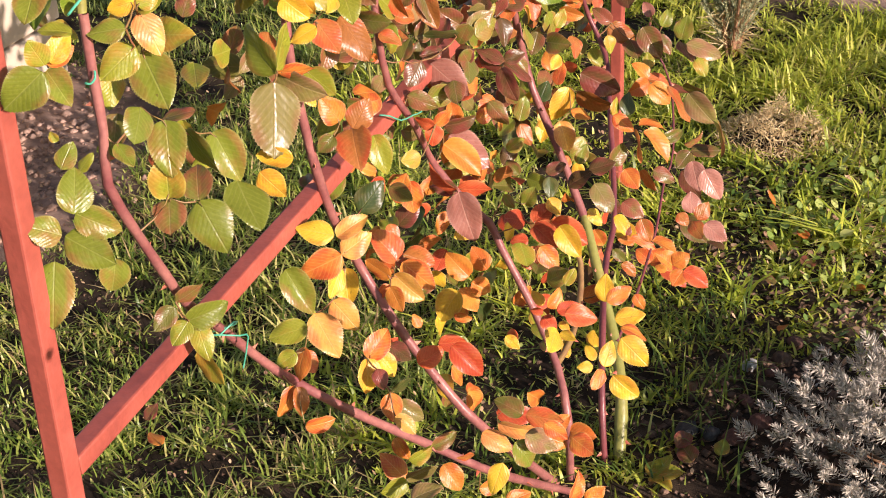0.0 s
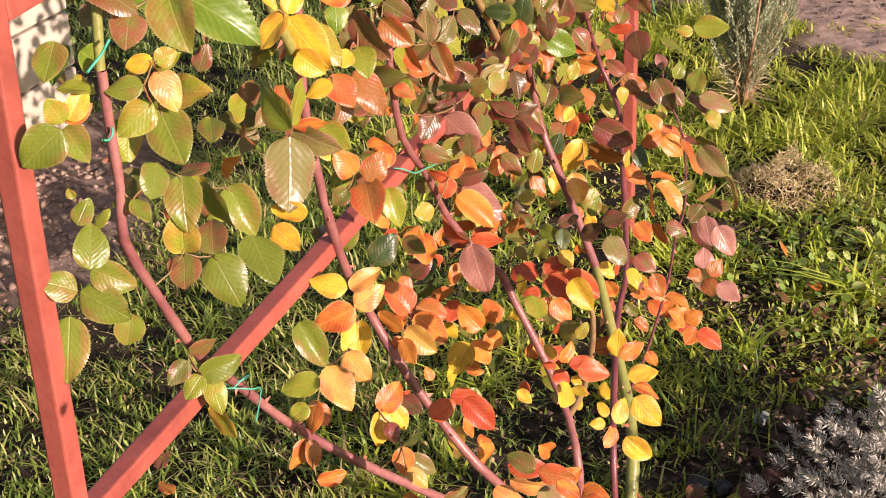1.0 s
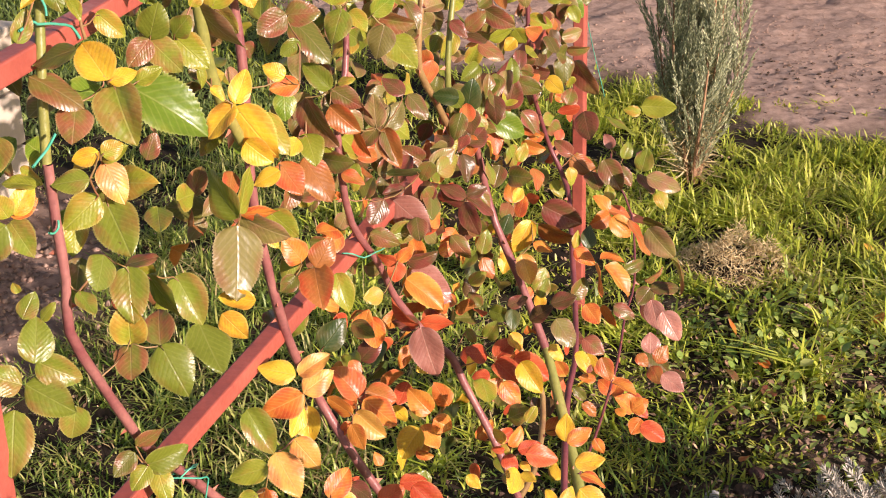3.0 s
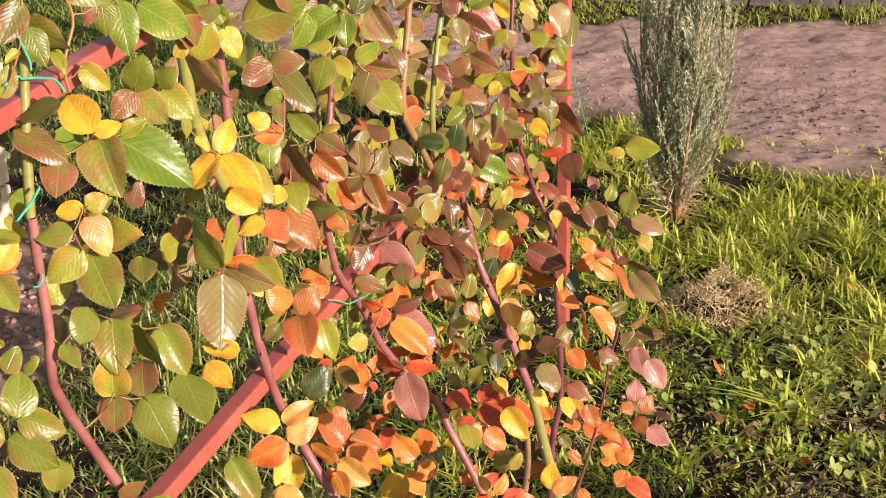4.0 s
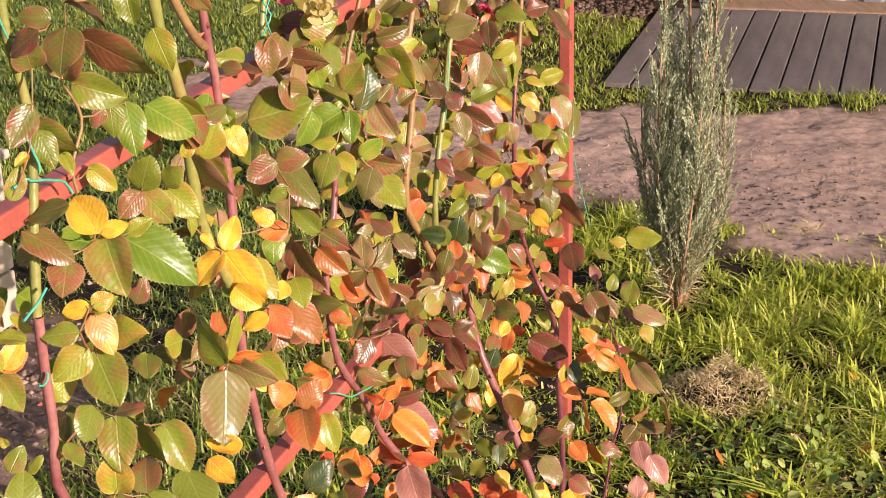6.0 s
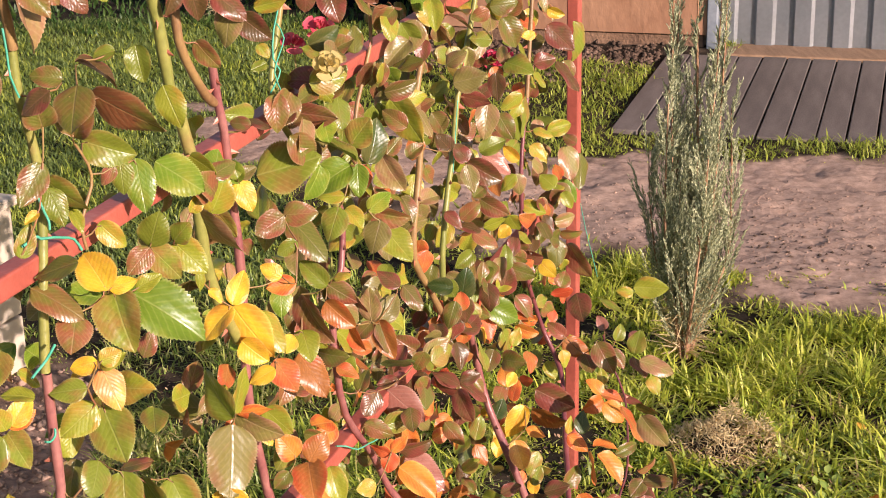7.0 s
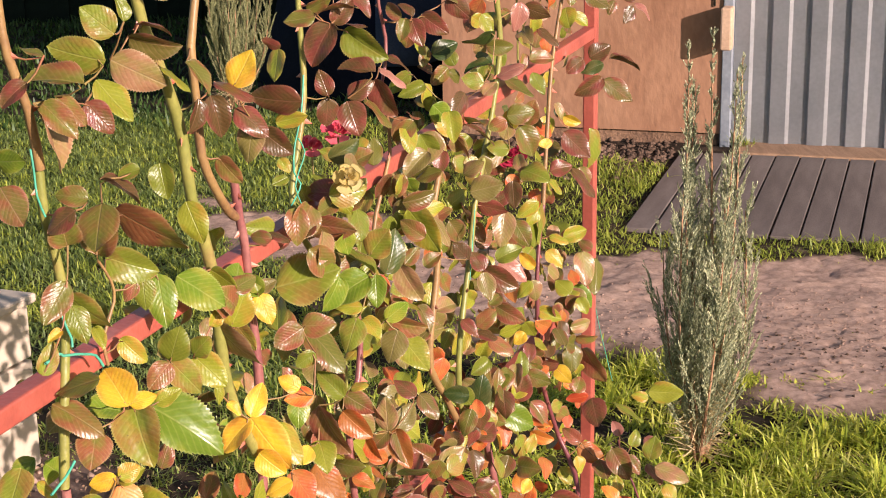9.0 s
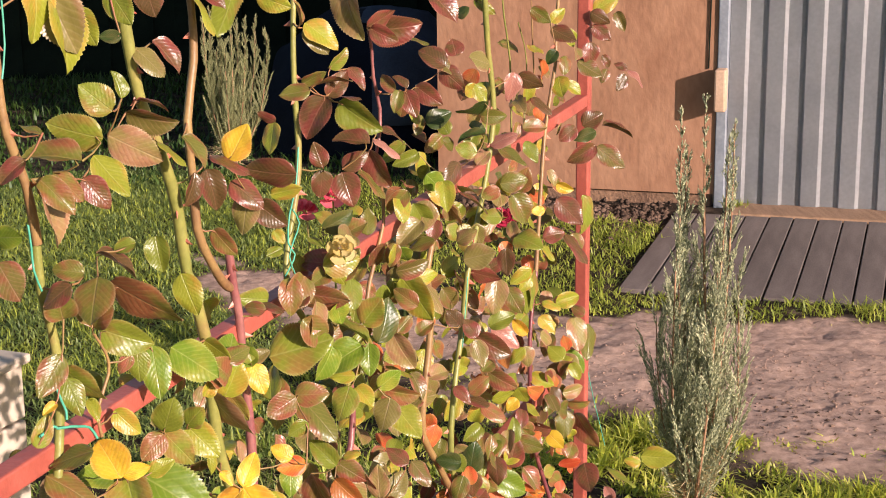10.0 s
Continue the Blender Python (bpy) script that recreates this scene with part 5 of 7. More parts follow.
leaf(1, (0.134, 0.899, 0.027), (0.108, 0.878, 0.038), 0.029, 2, "o")
leaf(0, (0.468, 0.335, 0.116), (0.484, 0.352, 0.141), 0.025, -5, "r")
leaf(1, (0.099, 1.035, 0.036), (0.075, 1.006, 0.028), 0.022, 3, "o")
leaf(15, (1.214, 0.835, 0.041), (1.194, 0.813, 0.018), 0.023, -1, "l")
leaf(2, (0.172, 1.214, 0.046), (0.163, 1.235, 0.022), 0.025, 4, "g")
leaf(7, (1.455, 0.454, 0.046), (1.436, 0.447, 0.015), 0.023, -45, "r")
leaf(7, (1.414, 0.388, 0.046), (1.407, 0.411, 0.019), 0.023, 2, "p")
leaf(8, (0.810, 0.343, 0.130), (0.819, 0.368, 0.150), 0.026, 0, "r")
leaf(3, (0.559, 0.572, 0.404), (0.552, 0.544, 0.424), 0.023, 34, "k")
leaf(16, (0.256, 0.916, 0.023), (0.251, 0.949, 0.037), 0.028, 1, "g")
leaf(8, (0.686, 0.338, 0.114), (0.687, 0.365, 0.094), 0.025, -3, "h")
leaf(8, (0.705, 0.509, 0.356), (0.692, 0.479, 0.369), 0.023, 29, "k")
leaf(8, (0.764, 0.400, 0.046), (0.749, 0.408, 0.015), 0.023, 41, "b")
leaf(5, (0.210, 1.306, 0.023), (0.211, 1.277, 0.044), 0.023, 40, "g")
leaf(5, (0.281, 1.257, 0.017), (0.288, 1.233, 0.042), 0.023, -36, "b")
leaf(12, (0.568, 1.241, 0.016), (0.572, 1.214, 0.041), 0.022, 0, "s")
leaf(21, (0.837, 0.962, 0.046), (0.821, 0.952, 0.016), 0.023, 30, "o")
leaf(3, (0.481, 0.610, 0.036), (0.466, 0.640, 0.026), 0.028, -1, "a")
leaf(8, (0.799, 0.476, 0.331), (0.815, 0.476, 0.363), 0.023, -30, "p")
leaf(20, (1.110, 0.375, 0.033), (1.127, 0.402, 0.040), 0.024, 2, "d")
leaf(3, (0.460, 0.446, 0.035), (0.435, 0.421, 0.030), 0.023, -31, "y")
leaf(7, (1.173, 0.398, 0.225), (1.175, 0.390, 0.259), 0.023, 59, "o")
leaf(8, (0.717, 0.810, 0.022), (0.730, 0.831, 0.045), 0.023, 3, "v")
leaf(3, (0.546, 0.392, 0.052), (0.545, 0.408, 0.020), 0.023, -33, "a")
leaf(20, (1.122, 0.662, 0.014), (1.140, 0.672, 0.043), 0.023, 47, "l")
leaf(7, (1.238, 0.370, 0.158), (1.204, 0.364, 0.142), 0.027, 5, "h")
leaf(9, (0.784, 0.893, 0.045), (0.777, 0.913, 0.017), 0.023, -27, "o")
leaf(5, (0.160, 1.294, 0.024), (0.161, 1.266, 0.044), 0.023, 40, "l")
leaf(12, (0.595, 1.026, 0.017), (0.604, 1.041, 0.048), 0.023, 39, "d")
leaf(20, (1.087, 0.378, 0.149), (1.084, 0.360, 0.181), 0.022, -1, "a")
leaf(7, (1.245, 0.487, 0.013), (1.255, 0.475, 0.045), 0.023, -46, "a")
leaf(20, (1.026, 0.380, 0.033), (1.040, 0.413, 0.037), 0.022, -4, "g")
leaf(7, (1.437, 0.463, 0.029), (1.453, 0.487, 0.034), 0.027, 5, "o")
leaf(12, (0.622, 1.163, 0.013), (0.638, 1.161, 0.046), 0.022, -70, "b")
leaf(0, (0.306, 0.394, 0.052), (0.283, 0.368, 0.047), 0.022, -2, "a")
leaf(0, (0.018, 0.707, 0.026), (-0.001, 0.722, 0.007), 0.025, 0, "g")
leaf(13, (0.952, 0.643, 0.018), (0.935, 0.630, 0.043), 0.028, 4, "g")
leaf(21, (0.819, 0.797, 0.020), (0.810, 0.772, 0.043), 0.022, -40, "p")
leaf(0, (0.471, 0.430, 0.285), (0.481, 0.424, 0.318), 0.023, 2, "r")
leaf(18, (1.281, 1.199, 0.017), (1.290, 1.179, 0.044), 0.022, 28, "o")
leaf(12, (0.592, 0.993, 0.023), (0.595, 0.966, 0.042), 0.023, 0, "l")
leaf(4, (0.317, 1.170, 0.020), (0.316, 1.148, 0.047), 0.022, -54, "o")
leaf(0, (0.251, 0.352, 0.197), (0.249, 0.378, 0.173), 0.022, 4, "a")
leaf(21, (0.919, 0.647, 0.046), (0.903, 0.654, 0.018), 0.023, 3, "d")
leaf(20, (1.183, 0.372, 0.034), (1.196, 0.404, 0.038), 0.022, -36, "a")
leaf(0, (0.191, 0.526, 0.023), (0.177, 0.499, 0.041), 0.021, -5, "l")
leaf(17, (1.706, 1.157, 0.023), (1.699, 1.127, 0.040), 0.022, 33, "p")
leaf(17, (1.723, 1.051, 0.038), (1.705, 1.024, 0.026), 0.023, -3, "b")
leaf(8, (0.884, 0.399, 0.226), (0.877, 0.377, 0.247), 0.024, 0, "a")
leaf(12, (0.471, 1.281, 0.016), (0.476, 1.267, 0.047), 0.022, 50, "l")
leaf(3, (0.420, 0.930, 0.022), (0.415, 0.902, 0.039), 0.023, 1, "y")
leaf(13, (1.239, 1.015, 0.023), (1.236, 0.984, 0.042), 0.021, 0, "g")
leaf(14, (0.644, 1.081, 0.018), (0.657, 1.100, 0.042), 0.022, -4, "b")
leaf(8, (0.746, 0.709, 0.046), (0.744, 0.729, 0.019), 0.022, 35, "b")
leaf(5, (0.386, 0.815, 0.026), (0.406, 0.845, 0.031), 0.021, 1, "y")
leaf(14, (0.809, 1.145, 0.023), (0.800, 1.116, 0.039), 0.022, 4, "b")
leaf(13, (1.077, 1.075, 0.015), (1.083, 1.073, 0.049), 0.022, 44, "o")
leaf(2, (0.106, 1.170, 0.022), (0.105, 1.149, 0.051), 0.021, -5, "o")
leaf(7, (1.281, 0.358, 0.143), (1.281, 0.381, 0.123), 0.024, 1, "h")
leaf(0, (0.075, 0.658, 0.031), (0.065, 0.630, 0.030), 0.025, 4, "g")
leaf(20, (0.981, 0.397, 0.050), (0.976, 0.370, 0.069), 0.021, 3, "e")
leaf(5, (0.256, 1.253, 0.016), (0.257, 1.231, 0.043), 0.021, 0, "s")
leaf(0, (0.228, 0.471, 0.330), (0.232, 0.468, 0.364), 0.020, -2, "e")
leaf(0, (0.231, 0.367, 0.207), (0.246, 0.381, 0.234), 0.021, 38, "s")
leaf(9, (0.764, 1.036, 0.043), (0.752, 1.012, 0.022), 0.021, 4, "o")
leaf(5, (0.274, 1.172, 0.021), (0.283, 1.154, 0.046), 0.021, -47, "l")
leaf(0, (0.361, 0.368, 0.132), (0.350, 0.340, 0.140), 0.022, 3, "a")
leaf(0, (0.205, 0.803, 0.010), (0.190, 0.813, 0.048), 0.029, 5, "l")
leaf(0, (0.041, 0.835, 0.020), (0.029, 0.817, 0.045), 0.024, 3, "g")
leaf(12, (0.468, 1.160, 0.030), (0.458, 1.129, 0.031), 0.021, 30, "g")
leaf(11, (1.488, 0.361, 0.109), (1.499, 0.387, 0.118), 0.023, -4, "g")
leaf(7, (1.278, 0.400, 0.220), (1.265, 0.378, 0.237), 0.023, -2, "l")
leaf(0, (0.428, 0.366, 0.087), (0.425, 0.345, 0.109), 0.023, -3, "y")
leaf(0, (0.369, 0.352, 0.135), (0.373, 0.334, 0.164), 0.020, -3, "s")
leaf(12, (0.609, 1.165, 0.020), (0.618, 1.190, 0.039), 0.021, 0, "b")
leaf(13, (1.082, 0.938, 0.045), (1.067, 0.942, 0.018), 0.023, -2, "g")
leaf(13, (0.997, 0.794, 0.040), (0.997, 0.817, 0.021), 0.023, -1, "b")
leaf(12, (0.566, 1.095, 0.033), (0.566, 1.065, 0.030), 0.024, 2, "b")
leaf(7, (1.375, 0.382, 0.052), (1.369, 0.355, 0.063), 0.023, -5, "l")
leaf(12, (0.477, 1.086, 0.019), (0.492, 1.093, 0.047), 0.021, 43, "l")
leaf(8, (0.630, 0.462, 0.017), (0.627, 0.450, 0.048), 0.021, -3, "o")
leaf(12, (0.521, 1.184, 0.044), (0.510, 1.178, 0.015), 0.021, 40, "o")
leaf(8, (0.553, 0.727, 0.017), (0.550, 0.705, 0.041), 0.021, 47, "l")
leaf(5, (0.268, 1.306, 0.020), (0.254, 1.282, 0.038), 0.025, 5, "b")
leaf(5, (0.255, 1.094, 0.026), (0.249, 1.064, 0.034), 0.022, 4, "g")
leaf(4, (0.363, 1.076, 0.020), (0.364, 1.051, 0.040), 0.021, 45, "o")
leaf(7, (1.336, 0.751, 0.017), (1.341, 0.744, 0.048), 0.021, -41, "l")
leaf(0, (0.289, 0.359, 0.070), (0.305, 0.360, 0.097), 0.021, 27, "a")
leaf(1, (0.119, 1.009, 0.023), (0.114, 0.981, 0.040), 0.020, 0, "g")
leaf(3, (0.527, 0.391, 0.059), (0.517, 0.367, 0.079), 0.021, 25, "a")
leaf(2, (0.163, 1.161, 0.021), (0.169, 1.137, 0.041), 0.021, 1, "b")
leaf(14, (0.743, 1.110, 0.016), (0.756, 1.099, 0.044), 0.021, -48, "b")
leaf(8, (0.819, 0.340, 0.115), (0.788, 0.357, 0.100), 0.026, 3, "r")
leaf(14, (0.722, 1.225, 0.019), (0.723, 1.210, 0.049), 0.021, 40, "b")
leaf(7, (1.274, 0.468, 0.044), (1.264, 0.480, 0.016), 0.021, -35, "a")
leaf(16, (0.229, 0.926, 0.040), (0.209, 0.907, 0.030), 0.022, 3, "o")
leaf(3, (0.483, 0.806, 0.046), (0.468, 0.802, 0.019), 0.021, 0, "a")
leaf(21, (0.936, 0.825, 0.041), (0.938, 0.844, 0.019), 0.023, 0, "b")
leaf(8, (0.758, 0.418, 0.261), (0.754, 0.404, 0.288), 0.022, 0, "p")
leaf(0, (0.114, 0.845, 0.045), (0.098, 0.844, 0.018), 0.020, 0, "g")
leaf(5, (0.383, 0.909, 0.017), (0.378, 0.888, 0.042), 0.020, 31, "g")
leaf(5, (0.316, 1.138, 0.031), (0.306, 1.108, 0.030), 0.020, -24, "b")
leaf(0, (0.137, 0.626, 0.443), (0.134, 0.607, 0.466), 0.021, 4, "y")
leaf(15, (1.439, 1.070, 0.019), (1.447, 1.057, 0.044), 0.022, 0, "l")
leaf(20, (1.122, 0.362, 0.076), (1.128, 0.349, 0.103), 0.020, -34, "h")
leaf(8, (0.851, 0.417, 0.257), (0.845, 0.395, 0.279), 0.020, 40, "h")
leaf(21, (0.983, 1.043, 0.046), (0.970, 1.051, 0.021), 0.022, -2, "g")
leaf(3, (0.630, 0.369, 0.210), (0.624, 0.390, 0.236), 0.025, 5, "g")
leaf(0, (0.218, 0.405, 0.252), (0.213, 0.384, 0.272), 0.021, -5, "a")
leaf(3, (0.518, 0.423, 0.313), (0.527, 0.453, 0.312), 0.020, -37, "y")
leaf(3, (0.485, 0.355, 0.134), (0.496, 0.357, 0.163), 0.020, -2, "r")
leaf(0, (0.323, 0.401, 0.292), (0.320, 0.416, 0.265), 0.020, -3, "o")
leaf(5, (0.339, 0.976, 0.019), (0.343, 0.960, 0.045), 0.020, 50, "l")
leaf(0, (0.456, 0.419, 0.281), (0.426, 0.408, 0.282), 0.024, -1, "y")
leaf(8, (0.732, 0.499, 0.034), (0.725, 0.473, 0.032), 0.023, -2, "r")
leaf(21, (0.987, 1.020, 0.016), (0.998, 1.030, 0.043), 0.020, -47, "k")
leaf(10, (0.939, 0.375, 0.047), (0.949, 0.392, 0.068), 0.021, 5, "g")
leaf(7, (1.190, 0.723, 0.039), (1.174, 0.701, 0.022), 0.019, 4, "l")
leaf(8, (0.853, 0.450, 0.318), (0.832, 0.434, 0.307), 0.022, -2, "p")
leaf(0, (0.253, 0.422, 0.277), (0.252, 0.411, 0.306), 0.019, 1, "c")
leaf(0, (0.195, 0.375, 0.228), (0.207, 0.390, 0.253), 0.020, -32, "s")
leaf(8, (0.829, 0.431, 0.278), (0.832, 0.417, 0.306), 0.019, 0, "p")
leaf(2, (0.126, 1.172, 0.020), (0.128, 1.151, 0.045), 0.019, -4, "o")
leaf(0, (0.175, 0.489, 0.349), (0.181, 0.476, 0.375), 0.021, 4, "s")
leaf(15, (1.410, 1.117, 0.029), (1.392, 1.092, 0.034), 0.022, 0, "o")
leaf(13, (1.013, 0.475, 0.017), (1.025, 0.482, 0.043), 0.020, -1, "b")
leaf(15, (1.333, 0.840, 0.019), (1.339, 0.818, 0.039), 0.019, -47, "l")
leaf(21, (0.942, 1.170, 0.035), (0.949, 1.191, 0.026), 0.025, 3, "b")
leaf(12, (0.613, 0.860, 0.043), (0.597, 0.863, 0.017), 0.019, 40, "l")
leaf(0, (0.370, 0.392, 0.028), (0.364, 0.373, 0.046), 0.022, 5, "e")
leaf(9, (0.749, 0.977, 0.033), (0.743, 0.948, 0.028), 0.019, -2, "o")
leaf(7, (1.198, 0.741, 0.041), (1.196, 0.761, 0.018), 0.019, -38, "y")
leaf(0, (0.302, 0.396, 0.057), (0.292, 0.369, 0.069), 0.018, -3, "e")
leaf(16, (0.219, 1.004, 0.025), (0.213, 0.976, 0.030), 0.020, 5, "g")
leaf(0, (0.169, 0.562, 0.018), (0.180, 0.576, 0.043), 0.019, 26, "o")
leaf(13, (1.076, 0.978, 0.043), (1.063, 0.967, 0.022), 0.021, -2, "o")
leaf(11, (1.661, 0.380, 0.093), (1.650, 0.388, 0.066), 0.019, -5, "l")
leaf(0, (0.174, 0.480, 0.340), (0.175, 0.458, 0.357), 0.022, 1, "g")
leaf(1, (0.116, 1.058, 0.027), (0.105, 1.082, 0.030), 0.026, 3, "o")
leaf(0, (0.441, 0.372, 0.096), (0.441, 0.358, 0.121), 0.020, 0, "b")
leaf(3, (0.594, 0.373, 0.131), (0.608, 0.357, 0.148), 0.024, -2, "h")
leaf(10, (0.953, 0.344, 0.096), (0.967, 0.354, 0.121), 0.018, -3, "b")
leaf(16, (0.187, 0.959, 0.020), (0.190, 0.939, 0.041), 0.019, 26, "l")
leaf(3, (0.437, 0.730, 0.041), (0.420, 0.718, 0.020), 0.019, 38, "y")
leaf(0, (0.191, 0.732, 0.016), (0.203, 0.740, 0.042), 0.019, -43, "p")
leaf(12, (0.559, 1.099, 0.037), (0.557, 1.126, 0.028), 0.019, -2, "b")
leaf(8, (0.665, 0.828, 0.019), (0.652, 0.816, 0.044), 0.021, 2, "l")
leaf(15, (1.400, 0.923, 0.019), (1.409, 0.909, 0.043), 0.019, 53, "y")
leaf(8, (0.682, 0.688, 0.037), (0.671, 0.668, 0.021), 0.019, 2, "p")
leaf(20, (1.199, 0.454, 0.029), (1.212, 0.481, 0.036), 0.018, 0, "l")
leaf(7, (1.230, 0.819, 0.035), (1.211, 0.798, 0.025), 0.019, -4, "l")
leaf(11, (1.517, 0.365, 0.082), (1.520, 0.389, 0.070), 0.020, 3, "k")
leaf(3, (0.429, 0.670, 0.018), (0.427, 0.652, 0.041), 0.019, -44, "y")
leaf(8, (0.659, 0.609, 0.029), (0.677, 0.632, 0.031), 0.019, -37, "o")
leaf(10, (0.967, 0.356, 0.137), (0.981, 0.381, 0.145), 0.018, -2, "g")
leaf(0, (0.224, 0.372, 0.211), (0.202, 0.367, 0.197), 0.020, -5, "l")
leaf(0, (0.169, 0.459, 0.330), (0.153, 0.434, 0.325), 0.018, -1, "y")
leaf(0, (0.034, 0.845, 0.030), (0.047, 0.868, 0.041), 0.018, 28, "y")
leaf(0, (0.162, 0.549, 0.034), (0.142, 0.533, 0.027), 0.020, 1, "l")
leaf(0, (0.138, 0.578, 0.038), (0.119, 0.561, 0.026), 0.018, 4, "o")
leaf(8, (0.668, 0.485, 0.042), (0.645, 0.489, 0.025), 0.021, -5, "l")
leaf(15, (1.360, 1.172, 0.021), (1.369, 1.192, 0.040), 0.018, 1, "l")
leaf(3, (0.644, 0.460, 0.316), (0.636, 0.436, 0.329), 0.019, 1, "e")
leaf(8, (0.827, 0.373, 0.145), (0.821, 0.353, 0.160), 0.020, -2, "y")
leaf(12, (0.551, 1.185, 0.020), (0.558, 1.199, 0.044), 0.018, 35, "o")
leaf(10, (0.906, 0.434, 0.296), (0.920, 0.443, 0.319), 0.018, 42, "o")
leaf(7, (1.481, 0.693, 0.042), (1.482, 0.707, 0.018), 0.019, -4, "p")
leaf(1, (0.108, 1.089, 0.042), (0.097, 1.072, 0.022), 0.019, -3, "b")
leaf(13, (0.960, 0.735, 0.021), (0.955, 0.717, 0.046), 0.017, 3, "b")
leaf(0, (0.399, 0.341, 0.115), (0.415, 0.353, 0.135), 0.018, 31, "d")
leaf(12, (0.615, 1.194, 0.019), (0.627, 1.210, 0.039), 0.018, 49, "g")
leaf(8, (0.621, 0.654, 0.019), (0.625, 0.646, 0.046), 0.018, -34, "e")
leaf(0, (0.312, 0.533, 0.386), (0.322, 0.537, 0.412), 0.017, -4, "y")
leaf(9, (0.771, 0.862, 0.024), (0.788, 0.880, 0.036), 0.018, -5, "o")
leaf(5, (0.249, 1.210, 0.018), (0.260, 1.208, 0.043), 0.018, -57, "b")
leaf(8, (0.863, 0.339, 0.099), (0.860, 0.364, 0.112), 0.022, -4, "g")
leaf(0, (0.442, 0.470, 0.339), (0.460, 0.481, 0.359), 0.017, 5, "a")
leaf(20, (1.139, 0.354, 0.134), (1.148, 0.380, 0.137), 0.018, 34, "l")
leaf(14, (0.662, 1.189, 0.020), (0.658, 1.169, 0.042), 0.017, -5, "b")
leaf(21, (0.837, 0.841, 0.021), (0.847, 0.857, 0.038), 0.019, -3, "o")
leaf(8, (0.743, 0.591, 0.042), (0.728, 0.587, 0.019), 0.017, 5, "b")
leaf(8, (0.786, 0.387, 0.210), (0.786, 0.368, 0.229), 0.018, -4, "y")
leaf(0, (0.343, 0.408, 0.037), (0.330, 0.395, 0.019), 0.019, 1, "l")
leaf(0, (0.335, 0.359, 0.149), (0.334, 0.346, 0.173), 0.017, -45, "c")
leaf(0, (0.045, 0.866, 0.046), (0.033, 0.874, 0.025), 0.017, 40, "l")
leaf(3, (0.489, 0.520, 0.371), (0.488, 0.515, 0.398), 0.017, -53, "a")
leaf(8, (0.758, 0.486, 0.022), (0.770, 0.504, 0.040), 0.016, 5, "a")
leaf(3, (0.572, 0.514, 0.390), (0.585, 0.532, 0.385), 0.020, 5, "k")
leaf(8, (0.724, 0.417, 0.263), (0.713, 0.400, 0.282), 0.017, -1, "y")
leaf(3, (0.462, 0.819, 0.041), (0.452, 0.833, 0.024), 0.018, 4, "y")
leaf(3, (0.499, 0.845, 0.041), (0.486, 0.832, 0.025), 0.018, -5, "g")
leaf(5, (0.301, 0.906, 0.019), (0.296, 0.926, 0.038), 0.021, -1, "g")
leaf(17, (1.617, 1.073, 0.035), (1.602, 1.052, 0.030), 0.018, -4, "p")
leaf(8, (0.708, 0.510, 0.044), (0.702, 0.516, 0.020), 0.017, -45, "r")
leaf(1, (0.125, 1.094, 0.043), (0.112, 1.100, 0.023), 0.017, 0, "o")
leaf(1, (0.072, 0.967, 0.026), (0.082, 0.991, 0.033), 0.016, -1, "g")
leaf(7, (1.319, 0.357, 0.137), (1.329, 0.380, 0.129), 0.017, 3, "l")
leaf(7, (1.176, 0.649, 0.034), (1.162, 0.636, 0.022), 0.019, -2, "y")
leaf(3, (0.462, 0.602, 0.037), (0.447, 0.588, 0.027), 0.019, 5, "o")
leaf(3, (0.558, 0.379, 0.236), (0.570, 0.397, 0.249), 0.017, 1, "h")
leaf(0, (0.140, 0.852, 0.039), (0.129, 0.846, 0.016), 0.017, 35, "y")
leaf(20, (1.197, 0.413, 0.034), (1.175, 0.397, 0.028), 0.017, 29, "y")
leaf(14, (0.773, 1.150, 0.031), (0.760, 1.127, 0.030), 0.017, 1, "o")
leaf(3, (0.518, 0.402, 0.260), (0.531, 0.407, 0.283), 0.016, 1, "r")
leaf(0, (0.287, 0.370, 0.171), (0.281, 0.350, 0.186), 0.016, 42, "a")
leaf(0, (0.033, 0.661, 0.468), (0.033, 0.644, 0.486), 0.017, 5, "y")
leaf(15, (1.343, 1.133, 0.036), (1.333, 1.115, 0.024), 0.018, 1, "d")
leaf(0, (0.266, 0.362, 0.195), (0.275, 0.375, 0.216), 0.016, 37, "l")
leaf(20, (1.075, 0.531, 0.025), (1.072, 0.509, 0.036), 0.016, -49, "y")
leaf(12, (0.526, 1.247, 0.032), (0.525, 1.272, 0.032), 0.016, 54, "o")
leaf(0, (0.110, 0.745, 0.023), (0.101, 0.730, 0.043), 0.016, -51, "g")
leaf(8, (0.729, 0.363, 0.152), (0.722, 0.361, 0.130), 0.018, 5, "r")
leaf(0, (0.257, 0.517, 0.393), (0.274, 0.535, 0.396), 0.016, 0, "y")
leaf(0, (0.016, 0.851, 0.039), (0.008, 0.873, 0.033), 0.019, 0, "l")
leaf(0, (0.284, 0.371, 0.212), (0.296, 0.382, 0.233), 0.015, -4, "o")
leaf(2, (0.067, 1.193, 0.039), (0.051, 1.180, 0.025), 0.016, 0, "b")
leaf(3, (0.448, 0.983, 0.019), (0.448, 0.979, 0.045), 0.016, -41, "b")
leaf(0, (0.396, 0.370, 0.102), (0.385, 0.353, 0.114), 0.017, -1, "b")
leaf(14, (0.745, 1.154, 0.038), (0.745, 1.170, 0.019), 0.016, -36, "p")
